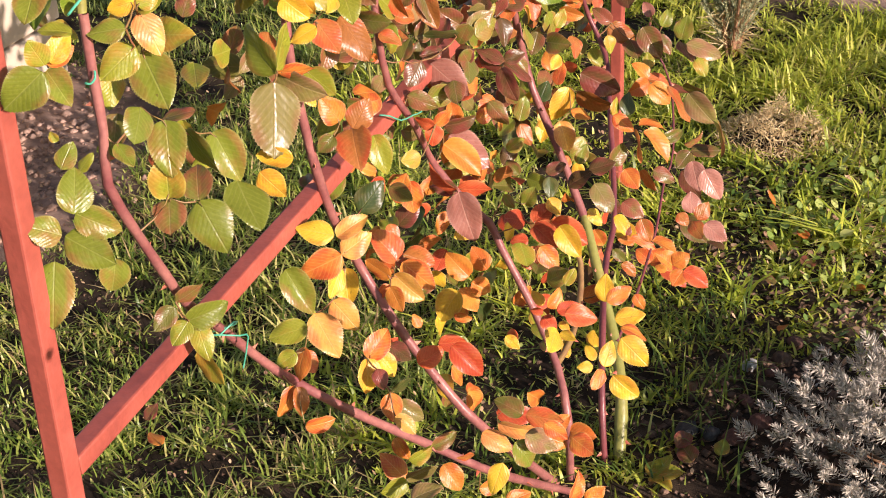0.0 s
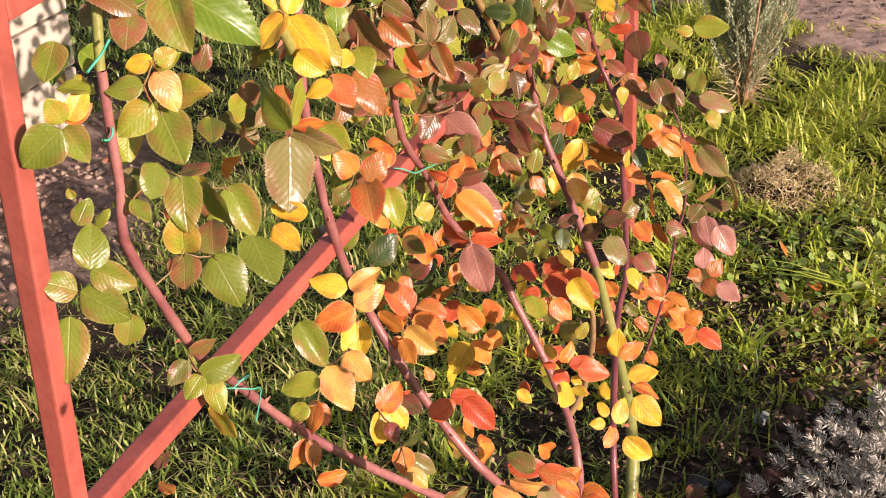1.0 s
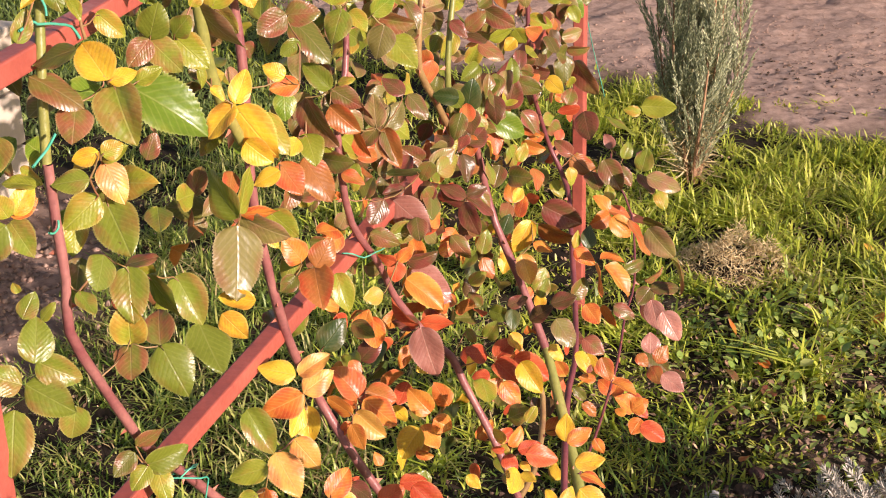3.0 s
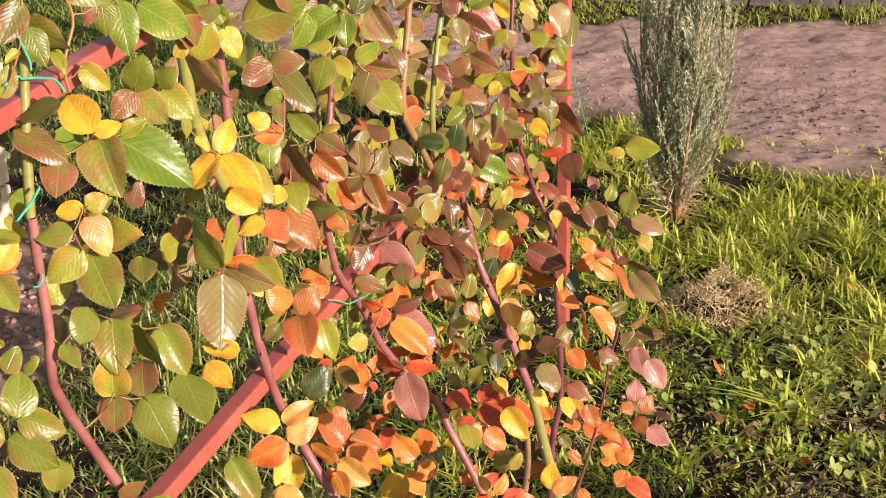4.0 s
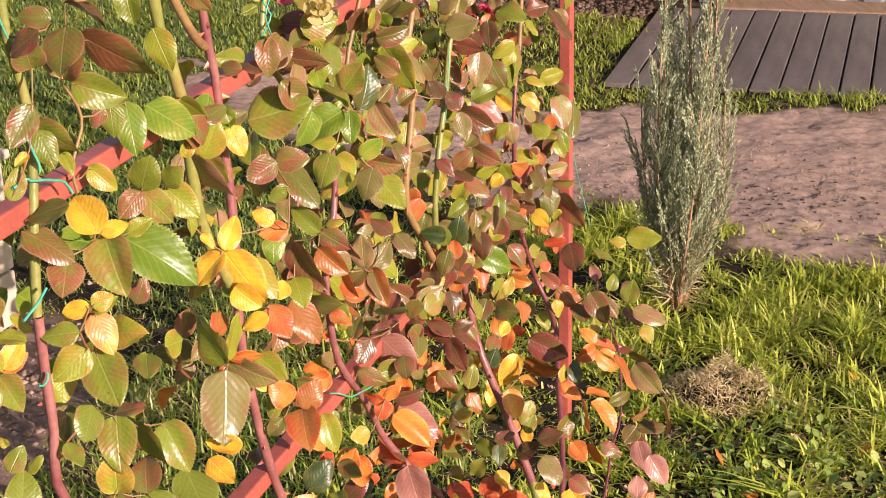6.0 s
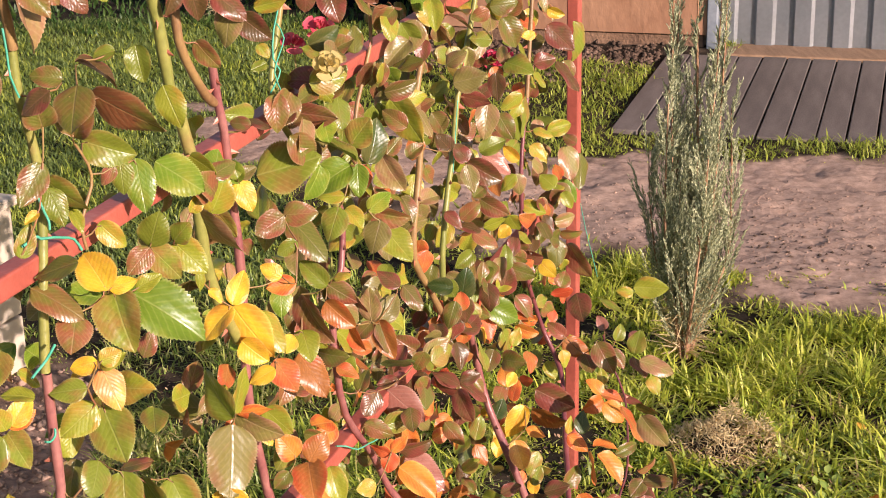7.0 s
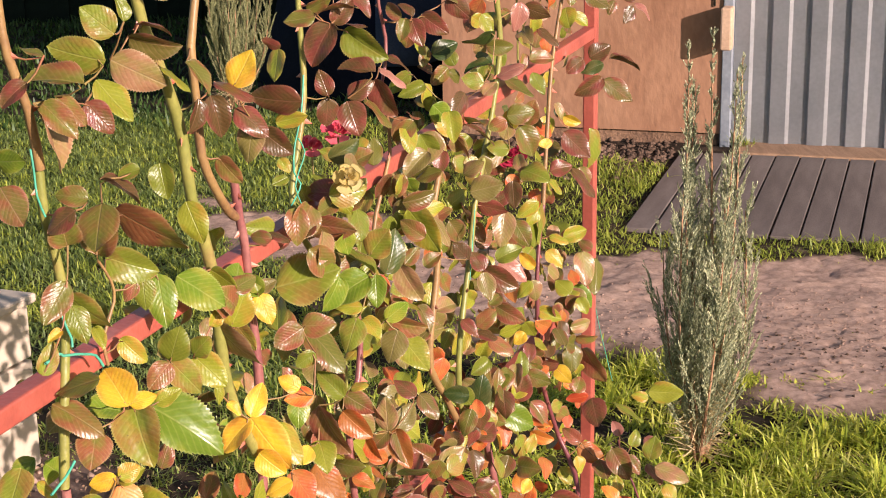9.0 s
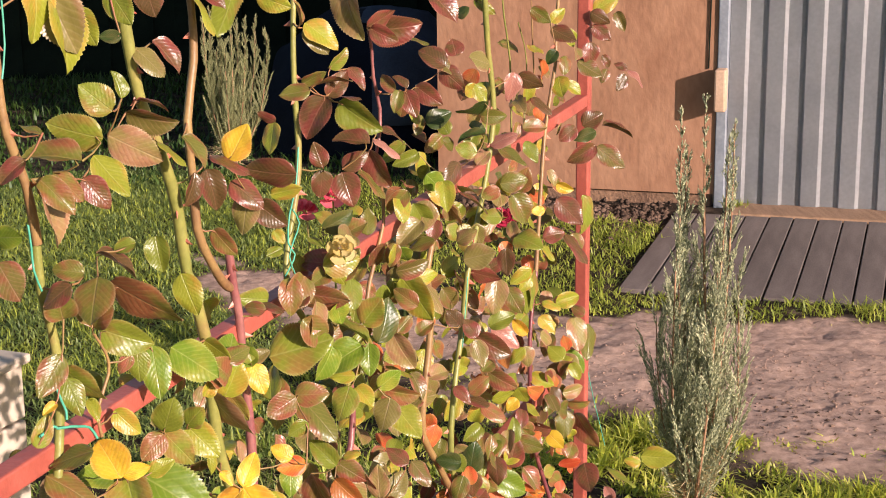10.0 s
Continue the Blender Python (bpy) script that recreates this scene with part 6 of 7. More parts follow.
leaf(0, (0.029, 0.759, 0.027), (0.042, 0.778, 0.032), 0.017, -1, "g")
leaf(3, (0.500, 0.741, 0.030), (0.481, 0.727, 0.030), 0.018, 0, "y")
leaf(3, (0.577, 0.385, 0.042), (0.579, 0.401, 0.023), 0.016, -24, "a")
leaf(16, (0.193, 0.899, 0.019), (0.203, 0.906, 0.042), 0.015, 3, "y")
leaf(3, (0.501, 0.403, 0.250), (0.495, 0.392, 0.268), 0.018, 1, "r")
leaf(3, (0.391, 0.941, 0.038), (0.388, 0.960, 0.026), 0.017, 2, "g")
leaf(17, (1.624, 1.094, 0.024), (1.627, 1.074, 0.037), 0.016, -2, "b")
leaf(16, (0.230, 0.886, 0.022), (0.241, 0.898, 0.041), 0.015, 2, "l")
leaf(1, (0.135, 0.860, 0.042), (0.122, 0.854, 0.024), 0.016, -27, "y")
leaf(14, (0.826, 1.203, 0.022), (0.831, 1.197, 0.045), 0.015, -45, "o")
leaf(2, (0.048, 1.138, 0.021), (0.044, 1.141, 0.048), 0.018, 1, "v")
leaf(5, (0.202, 1.219, 0.035), (0.201, 1.242, 0.032), 0.015, 28, "g")
leaf(17, (1.720, 1.061, 0.041), (1.713, 1.070, 0.019), 0.014, 4, "b")
leaf(0, (0.162, 0.846, 0.025), (0.174, 0.853, 0.040), 0.017, -1, "l")
leaf(0, (0.231, 0.576, 0.415), (0.233, 0.571, 0.438), 0.015, -56, "a")
leaf(0, (0.165, 0.512, 0.370), (0.164, 0.501, 0.391), 0.015, 3, "a")
leaf(0, (0.038, 0.842, 0.023), (0.046, 0.853, 0.044), 0.015, 49, "a")
leaf(0, (0.020, 0.611, 0.442), (0.011, 0.607, 0.461), 0.017, 2, "a")
leaf(4, (0.360, 1.290, 0.022), (0.363, 1.280, 0.043), 0.015, -4, "b")
leaf(0, (0.168, 0.840, 0.020), (0.174, 0.850, 0.042), 0.015, 23, "l")
leaf(3, (0.612, 0.379, 0.238), (0.628, 0.394, 0.245), 0.014, -35, "l")
leaf(3, (0.446, 0.574, 0.426), (0.454, 0.590, 0.435), 0.016, -5, "e")
leaf(0, (0.204, 0.700, 0.489), (0.203, 0.688, 0.507), 0.015, -1, "k")
leaf(0, (0.061, 0.586, 0.427), (0.058, 0.587, 0.447), 0.016, -5, "h")
leaf(14, (0.773, 1.152, 0.040), (0.773, 1.168, 0.024), 0.014, 31, "b")
leaf(5, (0.326, 0.926, 0.024), (0.333, 0.946, 0.034), 0.014, 5, "l")
leaf(15, (1.283, 0.906, 0.039), (1.271, 0.905, 0.020), 0.014, -4, "y")
leaf(8, (0.842, 0.360, 0.078), (0.838, 0.344, 0.093), 0.014, 1, "g")
leaf(13, (0.972, 1.215, 0.024), (0.972, 1.228, 0.039), 0.017, 2, "d")
leaf(5, (0.327, 0.872, 0.024), (0.324, 0.852, 0.033), 0.014, -34, "l")
leaf(0, (0.084, 0.724, 0.503), (0.083, 0.716, 0.522), 0.014, -4, "r")
leaf(3, (0.414, 0.539, 0.411), (0.400, 0.557, 0.403), 0.019, 0, "a")
leaf(3, (0.553, 0.354, 0.126), (0.558, 0.343, 0.144), 0.014, 50, "a")
leaf(0, (0.068, 0.500, 0.371), (0.082, 0.505, 0.388), 0.013, -3, "a")
leaf(3, (0.422, 0.985, 0.039), (0.415, 0.988, 0.019), 0.014, 3, "p")
leaf(8, (0.617, 0.762, 0.022), (0.621, 0.769, 0.042), 0.013, -40, "l")
leaf(3, (0.324, 0.591, 0.434), (0.327, 0.602, 0.448), 0.016, 2, "h")
leaf(3, (0.541, 0.384, 0.053), (0.528, 0.372, 0.042), 0.013, 34, "a")
leaf(3, (0.486, 0.380, 0.213), (0.485, 0.367, 0.229), 0.013, 3, "y")
leaf(3, (0.423, 0.932, 0.022), (0.431, 0.942, 0.036), 0.014, 0, "s")
leaf(0, (0.201, 0.551, 0.410), (0.184, 0.541, 0.406), 0.014, 0, "a")
leaf(3, (0.658, 0.423, 0.306), (0.650, 0.426, 0.287), 0.012, 4, "h")
leaf(3, (0.387, 0.603, 0.435), (0.371, 0.597, 0.448), 0.015, 0, "e")
leaf(3, (0.521, 0.470, 0.330), (0.523, 0.458, 0.347), 0.013, -1, "e")
leaf(3, (0.575, 0.371, 0.225), (0.579, 0.385, 0.210), 0.012, 0, "y")
leaf(16, (0.205, 1.100, 0.039), (0.195, 1.096, 0.023), 0.013, -2, "g")
leaf(1, (0.146, 0.982, 0.023), (0.139, 0.969, 0.038), 0.012, -43, "l")
leaf(3, (0.607, 0.437, 0.295), (0.609, 0.423, 0.310), 0.012, 0, "o")
leaf(16, (0.196, 1.007, 0.034), (0.187, 0.991, 0.027), 0.012, -4, "p")
leaf(12, (0.452, 1.163, 0.041), (0.441, 1.171, 0.027), 0.012, -43, "b")
leaf(2, (0.091, 1.209, 0.038), (0.085, 1.216, 0.022), 0.012, 37, "o")
leaf(3, (0.460, 1.037, 0.039), (0.446, 1.031, 0.028), 0.012, -1, "g")
leaf(0, (0.245, 0.632, 0.463), (0.232, 0.623, 0.458), 0.014, -1, "h")
leaf(0, (0.448, 0.362, 0.086), (0.455, 0.372, 0.100), 0.012, -1, "r")
leaf(3, (0.541, 0.528, 0.383), (0.536, 0.519, 0.396), 0.014, -4, "e")
leaf(3, (0.504, 0.359, 0.105), (0.504, 0.375, 0.097), 0.012, -1, "h")
leaf(0, (0.051, 0.747, 0.027), (0.058, 0.762, 0.036), 0.011, -5, "l")
leaf(0, (0.430, 0.433, 0.294), (0.426, 0.429, 0.312), 0.011, -3, "y")
leaf(5, (0.350, 0.844, 0.023), (0.350, 0.833, 0.037), 0.011, -38, "y")
leaf(0, (0.255, 0.394, 0.268), (0.242, 0.397, 0.255), 0.011, -38, "e")
leaf(5, (0.201, 1.269, 0.039), (0.196, 1.269, 0.021), 0.011, -3, "d")
leaf(12, (0.470, 1.052, 0.025), (0.469, 1.040, 0.037), 0.012, -4, "l")
leaf(0, (-0.112, 0.662, 0.485), (-0.107, 0.679, 0.491), 0.011, 5, "a")
leaf(0, (0.321, 0.478, 0.363), (0.329, 0.490, 0.355), 0.011, 32, "y")
leaf(0, (0.350, 0.539, 0.393), (0.349, 0.525, 0.403), 0.011, 43, "a")
leaf(0, (0.296, 0.489, 0.371), (0.285, 0.492, 0.360), 0.011, -2, "y")
leaf(3, (0.477, 0.415, 0.277), (0.473, 0.409, 0.290), 0.010, -3, "y")
leaf(3, (0.546, 0.381, 0.235), (0.540, 0.382, 0.222), 0.009, 2, "r")
leaf(0, (-0.247, 0.771, 0.538), (-0.240, 0.778, 0.546), 0.009, 5, "h")
leaf(1, (0.084, 1.001, 0.039), (0.072, 0.996, 0.034), 0.008, -2, "y")
leaf(8, (0.674, 0.419, 0.292), (0.677, 0.431, 0.295), 0.008, -4, "b")
leaf(0, (0.394, 0.543, 0.411), (0.394, 0.547, 0.400), 0.008, 3, "h")
leaf(0, (0.019, 0.788, 0.036), (0.016, 0.796, 0.033), 0.008, -5, "l")
leaf(3, (0.630, 0.174, 0.143), (0.634, 0.174, 0.194), 0.028, 19, "r")
leaf(8, (0.718, 0.088, 0.173), (0.726, 0.071, 0.205), 0.029, 12, "a")
leaf(11, (1.355, 0.090, 0.189), (1.338, 0.064, 0.230), 0.035, 6, "p")
leaf(8, (0.698, 0.107, 0.177), (0.714, 0.126, 0.210), 0.026, -16, "a")
leaf(11, (1.186, 0.098, 0.198), (1.173, 0.077, 0.242), 0.030, -2, "r")
leaf(6, (0.975, 0.143, 0.141), (0.993, 0.160, 0.176), 0.027, -15, "a")
leaf(11, (1.416, 0.145, 0.167), (1.396, 0.109, 0.205), 0.031, 14, "b")
leaf(7, (1.160, 0.206, 0.105), (1.155, 0.194, 0.146), 0.026, 0, "b")
leaf(11, (1.195, 0.090, 0.177), (1.202, 0.116, 0.199), 0.025, -14, "a")
leaf(0, (0.510, 0.149, 0.166), (0.528, 0.145, 0.189), 0.019, 8, "a")
leaf(11, (1.186, 0.098, 0.182), (1.186, 0.117, 0.160), 0.024, 5, "a")
leaf(20, (1.073, 0.459, -0.002), (1.077, 0.434, 0.031), 0.023, -19, "o")
leaf(21, (0.921, 1.172, 0.006), (0.937, 1.150, 0.039), 0.020, 11, "p")
leaf(8, (0.603, 0.574, -0.017), (0.608, 0.571, 0.007), 0.017, 20, "o")
leaf(21, (0.930, 1.062, -0.031), (0.921, 1.034, -0.060), 0.019, -11, "g")
leaf(8, (0.820, 0.214, 0.120), (0.844, 0.218, 0.144), 0.020, 9, "r")
leaf(8, (0.802, 0.223, 0.103), (0.821, 0.242, 0.122), 0.020, 4, "a")
leaf(21, (0.921, 1.050, -0.009), (0.896, 1.037, -0.032), 0.019, -4, "g")
leaf(21, (0.954, 0.917, -0.001), (0.958, 0.938, -0.015), 0.018, 24, "o")
leaf(7, (1.318, 0.532, 0.007), (1.285, 0.553, -0.047), 0.023, -5, "b")
leaf(12, (0.635, 0.964, -0.011), (0.641, 0.968, 0.011), 0.015, 0, "g")
leaf(13, (1.215, 1.064, -0.011), (1.202, 1.045, -0.020), 0.020, 23, "o")
leaf(11, (1.700, 0.290, 0.077), (1.690, 0.271, 0.108), 0.025, 1, "k")
leaf(11, (1.388, 0.206, 0.138), (1.415, 0.217, 0.171), 0.021, 18, "o")
leaf(21, (0.921, 0.559, 0.002), (0.910, 0.548, -0.024), 0.016, -24, "g")
leaf(13, (1.104, 1.226, -0.003), (1.118, 1.205, 0.023), 0.016, -14, "g")
leaf(17, (1.625, 0.894, -0.066), (1.628, 0.871, -0.051), 0.019, -15, "d")
leaf(13, (0.974, 0.541, -0.025), (0.959, 0.535, -0.073), 0.014, 20, "g")
leaf(11, (1.141, 0.163, 0.164), (1.150, 0.143, 0.200), 0.016, -6, "a")
leaf(13, (1.211, 1.108, -0.011), (1.212, 1.084, 0.002), 0.015, 5, "o")
leaf(10, (0.822, 0.142, 0.171), (0.828, 0.168, 0.162), 0.013, -8, "y")
leaf(8, (0.681, 0.598, -0.011), (0.668, 0.608, -0.034), 0.011, -8, "a")
leaf(11, (1.514, 0.252, 0.100), (1.509, 0.246, 0.151), 0.015, -7, "b")
leaf(15, (1.402, 0.804, -0.032), (1.404, 0.770, -0.025), 0.014, -20, "l")
leaf(9, (0.777, 0.817, 0.005), (0.774, 0.809, 0.041), 0.007, -15, "g")

# smaller leaves deeper in the bush, by height and along the trellis
for k in range(720):
    s, z = rose_rng.uniform(0.12, 1.5) ** 0.9, rose_rng.uniform(0.10, 1.30)
    if s < 0.62 and z < 0.62 or (z < 0.4 and s > 1.25) or (s < 1.0 and z > 0.98) or z > 1.12:
        continue
    o = rose_rng.uniform(-0.10, 0.005) + 0.24 * max(0.0, (0.42 - z) / 0.42)
    if z < 0.42:
        tones = "aydrgoal" if s < 1.0 else "aroybdg"
    elif z < 0.72:
        tones = "glopsoae" if s < 0.9 else "bopsgeol"
    else:
        tones = "gglvospl" if s < 0.8 else "sogpdobl"
    inner_leaf(spot(s, z, o), rose_rng.uniform(0.024, 0.042), rose_rng.choice(tones), rose_rng.uniform(-40, 40))
# denser growth before the rungs and towards the far post
for k in range(330):
    s = rose_rng.uniform(0.62, 1.52)
    z = rose_rng.uniform(0.32, 0.98 if s < 1.05 else 1.15)
    inner_leaf(spot(s, z, rose_rng.uniform(-0.03, 0.02)), rose_rng.uniform(0.026, 0.042), rose_rng.choice("lsgosploeg" if z > 0.6 else "lerpoabgh"), rose_rng.uniform(-25, 25))
# leaves that hang before the rungs
for k in range(60):
    s = rose_rng.uniform(0.74, 1.46)
    inner_leaf(spot(s, 0.50 + 0.07 * s + rose_rng.uniform(-0.03, 0.05), rose_rng.uniform(0.015, 0.045)), rose_rng.uniform(0.026, 0.042), rose_rng.choice("bgopbsle"), rose_rng.uniform(-25, 25))
for k in range(34):
    s = rose_rng.uniform(0.30, 1.0)
    inner_leaf(spot(s, 0.945 + 0.055 * s + rose_rng.uniform(-0.03, 0.045), rose_rng.uniform(0.015, 0.045)), rose_rng.uniform(0.028, 0.045), rose_rng.choice("gogslbov"), rose_rng.uniform(-25, 25))
finish_rose()


# ---------- conifers ----------
M_JUNIPER = leafy("juniper_scale", [(0.1, (0.10, 0.125, 0.07)), (0.5, (0.33, 0.345, 0.20)), (0.9, (0.74, 0.70, 0.46))], 0.6, 0.12, scale=8)
M_JUNIPER_WARM = leafy("juniper_yellowish", [(0.1, (0.13, 0.14, 0.055)), (0.5, (0.29, 0.29, 0.13)), (0.9, (0.48, 0.46, 0.25))], 0.6, 0.12, scale=8)
M_BARK = mat("thin_bark", [(0.3, (0.24, 0.12, 0.065)), (0.7, (0.44, 0.25, 0.14))], 20, rough=0.9, bump=0.4, fine=120)
M_SPRUCE = leafy("blue_spruce_needle", [(0.1, (0.15, 0.135, 0.11)), (0.5, (0.45, 0.405, 0.34)), (0.9, (0.80, 0.71, 0.60))], 0.6, 0.12, scale=10)
M_TAN = leafy("dry_shrub", [(0.2, (0.52, 0.37, 0.18)), (0.8, (0.86, 0.70, 0.42))], 0.7, 0.4)


def slivers(name, feet, ways, longs, wides, material, rng):
    """Many slim, pointed, slightly keeled slips in one mesh, each growing from its foot."""
    n = len(feet)
    ways = ways / np.linalg.norm(ways, axis=1)[:, None]
    some = rng.normal(size=(n, 3))
    side = np.cross(ways, some)
    side /= np.linalg.norm(side, axis=1)[:, None]
    up = np.cross(side, ways)
    verts = np.empty((n, 5, 3))
    mid = feet + ways * (longs * 0.45)[:, None]
    verts[:, 0] = feet
    verts[:, 1] = mid + side * (wides / 2)[:, None]
    verts[:, 2] = mid + up * (wides * 0.3)[:, None]
    verts[:, 3] = mid - side * (wides / 2)[:, None]
    verts[:, 4] = feet + ways * longs[:, None]
    tris = np.array([[0, 1, 2], [0, 2, 3], [1, 4, 2], [2, 4, 3]])[None]
    return from_arrays(name, verts.reshape(-1, 3), ((np.arange(n) * 5)[:, None, None] + tris).reshape(-1, 3), material)


def build_juniper(x, y, high, wide, foliage, label, stems, plumes, seed):
    """Columnar juniper: upright stems with stringy bark, steep feathery side shoots in separate plumes, scale-leaved twigs along them."""
    rng, r = np.random.default_rng(seed), random.Random(seed)
    tree = tagged(new("juniper"), label, "juniper")
    tree.matrix_basis = pose(x, y, 0)
    feet, ways, longs, wides = [], [], [], []

    def twig(p, way, long):
        """A row of short scales along a thin shoot."""
        for q in range(6):
            b = r.uniform(0, 2 * math.pi)
            feet.append(p + way * (long * q / 6))
            ways.append(way + Vector((math.cos(b), math.sin(b), 0.15)) * r.uniform(0.1, 0.5))
            longs.append(long * r.uniform(0.26, 0.42))
            wides.append(r.uniform(0.0018, 0.0032))

    for k, (share, out) in enumerate(stems):
        az = k * 2.4 + 0.5
        top, ox, oy = high * share, math.cos(az) * out * wide, math.sin(az) * out * wide
        lean = Vector((r.uniform(-0.012, 0.012), r.uniform(-0.012, 0.012), 0))
        line = [Vector((ox * 0.05, oy * 0.05, -0.03)), Vector((ox * 0.35, oy * 0.35, high * 0.10)), Vector((ox * 0.85, oy * 0.85, top * 0.42)), Vector((ox, oy, top * 0.75)) + lean, Vector((ox, oy, top)) + lean * 1.5]
        me, fine, _ = tube_mesh("stem", line, (0.0075 if k == 0 else 0.005, 0.0009), M_BARK, 6, 0.12, r)
        part("stem", me, None, tree, "tan stringy-barked stem")
        for j in range(int(plumes * share)):
            u = 0.15 + 0.85 * ((j + r.random()) / (plumes * share)) ** 1.25
            p = fine[min(len(fine) - 1, int(u * (len(fine) - 1)))]
            zz = p.z / high
            long = (0.013 + 0.185 * max(0.0, 0.92 - zz) ** 1.15) * r.uniform(0.6, 1.2) * (wide / 0.16) ** 0.5
            a, flat = r.uniform(0, 2 * math.pi), r.uniform(0.22, 0.66) * (1.15 - 0.6 * zz)
            way = Vector((math.cos(a) * flat, math.sin(a) * flat, 1.0)).normalized()
            bend = Vector((math.cos(a), math.sin(a), 0)) * -0.22 * flat
            n = int(5 + 22 * long / 0.12)
            for q in range(n):
                w = (q + 0.5) / n
                at = p + (way + bend * w) * (long * w)
                b, off = r.uniform(0, 2 * math.pi), r.uniform(0.15, 0.6) * (1 - 0.6 * w)
                twig(at, (way + Vector((math.cos(b), math.sin(b), 0.2)) * off).normalized(), r.uniform(0.013, 0.028) * (1.15 - 0.4 * w) * (1.15 - 0.35 * zz))
    me = slivers("crown", np.array(feet), np.array(ways), np.array(longs), np.array(wides), foliage, rng)
    tagged(part("crown", me, None, tree, "grey-green scale-leaved twigs"), kind="stuff")
    feet, ways, longs, wides = [], [], [], []
    for q in range(800):      # thin dead wisps round the bare foot
        a, z = r.uniform(0, 2 * math.pi), high * r.uniform(0.02, 0.30)
        feet.append(Vector((math.cos(a) * 0.01, math.sin(a) * 0.01, z)))
        ways.append(Vector((math.cos(a), math.sin(a), r.uniform(-0.5, 1.0))))
        longs.append(wide * r.uniform(0.12, 0.55))
        wides.append(0.0022)
    me = slivers("brushwood", np.array(feet), np.array(ways), np.array(longs), np.array(wides), M_TAN, rng)
    tagged(part("dead_brushwood", me, None, tree, "brown dead twigs at the foot"), kind="stuff")
    return tree


build_juniper(0.635, 3.17, 0.93, 0.16, M_JUNIPER, "slim grey-green columnar juniper standing in the lawn", ((1.0, 0.14), (0.97, 0.26), (0.92, 0.30), (0.64, 0.58), (0.70, 0.52), (0.60, 0.62), (0.88, 0.34), (0.56, 0.66), (0.66, 0.62), (0.50, 0.45), (0.95, 0.40), (0.84, 0.46), (0.45, 0.3)), 76, 14)
build_juniper(-0.77, 7.45, 0.80, 0.21, M_JUNIPER_WARM, "yellowish young conifer at the edge of the shade", ((1.0, 0.1), (0.95, 0.4), (0.9, 0.7), (0.85, 0.9), (0.95, 0.55), (0.8, 0.8), (0.92, 0.3), (0.75, 0.6), (0.88, 0.75), (0.7, 0.2)), 84, 9)


def build_dwarf_spruce():
    r, rng = random.Random(12), np.random.default_rng(12)
    bush = tagged(new("dwarf_blue_spruce"), "low silvery blue dwarf spruce in a gravel bed", "spruce")
    bush.matrix_basis = pose(0.645, 1.60, 0)
    feet, ways = [], []
    limbs = []
    lobes = ((-0.035, 0.02, 0.24, 0.19), (0.05, 0.0, 0.24, 0.17), (0.09, -0.15, 0.20, 0.14), (0.24, -0.12, 0.22, 0.15))
    for k in range(1500):
        a, lift = r.uniform(0, 2 * math.pi), r.uniform(0.03, 1.0)
        cx, cy, broad, tall = lobes[k % 4]
        reach = broad * math.sqrt(max(0.0, 1 - (lift * 0.92) ** 2)) * r.uniform(0.62, 1.06)
        tip = Vector((cx + math.cos(a) * reach, cy + math.sin(a) * reach, 0.012 + tall * lift * r.uniform(0.75, 1.1)))
        way = Vector((math.cos(a) + r.uniform(-0.8, 0.8), math.sin(a) + r.uniform(-0.8, 0.8), r.uniform(0.3, 1.3))).normalized()
        long = r.uniform(0.014, 0.026)
        if k % 30 == 0:
            limbs.append((Vector((0, 0, 0.01)), tip * 0.4 + Vector((0, 0, 0.004)), tip * 0.8))
        out0 = way.orthogonal().normalized()
        for q in range(34):
            u = (q / 33) ** 0.8
            out = Matrix.Rotation(q * 2.4, 3, way) @ out0
            feet.append(tip + way * (long * (u - 0.6)))
            ways.append(out * (1.25 - 0.85 * u) + way * (0.35 + 0.75 * u))
    n = len(feet)
    me = slivers("needles", np.array(feet), np.array(ways), rng.uniform(0.0085, 0.0125, n), rng.uniform(0.0018, 0.0027, n), M_SPRUCE, rng)
    tagged(part("needles", me, None, bush, "short silver-blue needles"), kind="stuff")
    for pts in limbs:
        me, _, _ = tube_mesh("limb", pts, (0.003, 0.0012), M_BARK, 5, 0.1, r)
        part("limb", me, None, bush)


build_dwarf_spruce()


def build_dry_shrub():
    r, rng = random.Random(21), np.random.default_rng(21)
    feet, ways = [], []
    count = 2600
    for k in range(count):
        a, u = r.uniform(0, 2 * math.pi), math.sqrt(r.random())
        x, y = math.cos(a) * u * 0.10, math.sin(a) * u * 0.085
        h = max(0.004, 0.06 * (1 - u * u) * (0.75 + 1.1 * noise.noise((x * 22, y * 22, 4)))) * r.uniform(0.5, 1)
        feet.append((x, y, h))
        ways.append((r.uniform(-1, 1), r.uniform(-1, 1), r.uniform(-0.3, 0.9)))
    me = slivers("twigs", np.array(feet), np.array(ways), rng.uniform(0.007, 0.020, count), rng.uniform(0.0010, 0.0028, count), M_TAN, rng)
    shrub = tagged(new("dried_plant", me), "small withered tan plant in the lawn", "dry plant", kind="stuff")
    shrub.matrix_basis = pose(0.635, 2.74, 0) @ Matrix.Diagonal((1.1, 1.25, 1.15, 1))
    mite = tagged(new("dried_plant", me), "tuft of pinkish dead plant matter in the grass", "dry plant", kind="stuff")
    mite.matrix_basis = pose(-0.147, 1.82, 0) @ Matrix.Diagonal((0.32, 0.3, 0.45, 1))


build_dry_shrub()


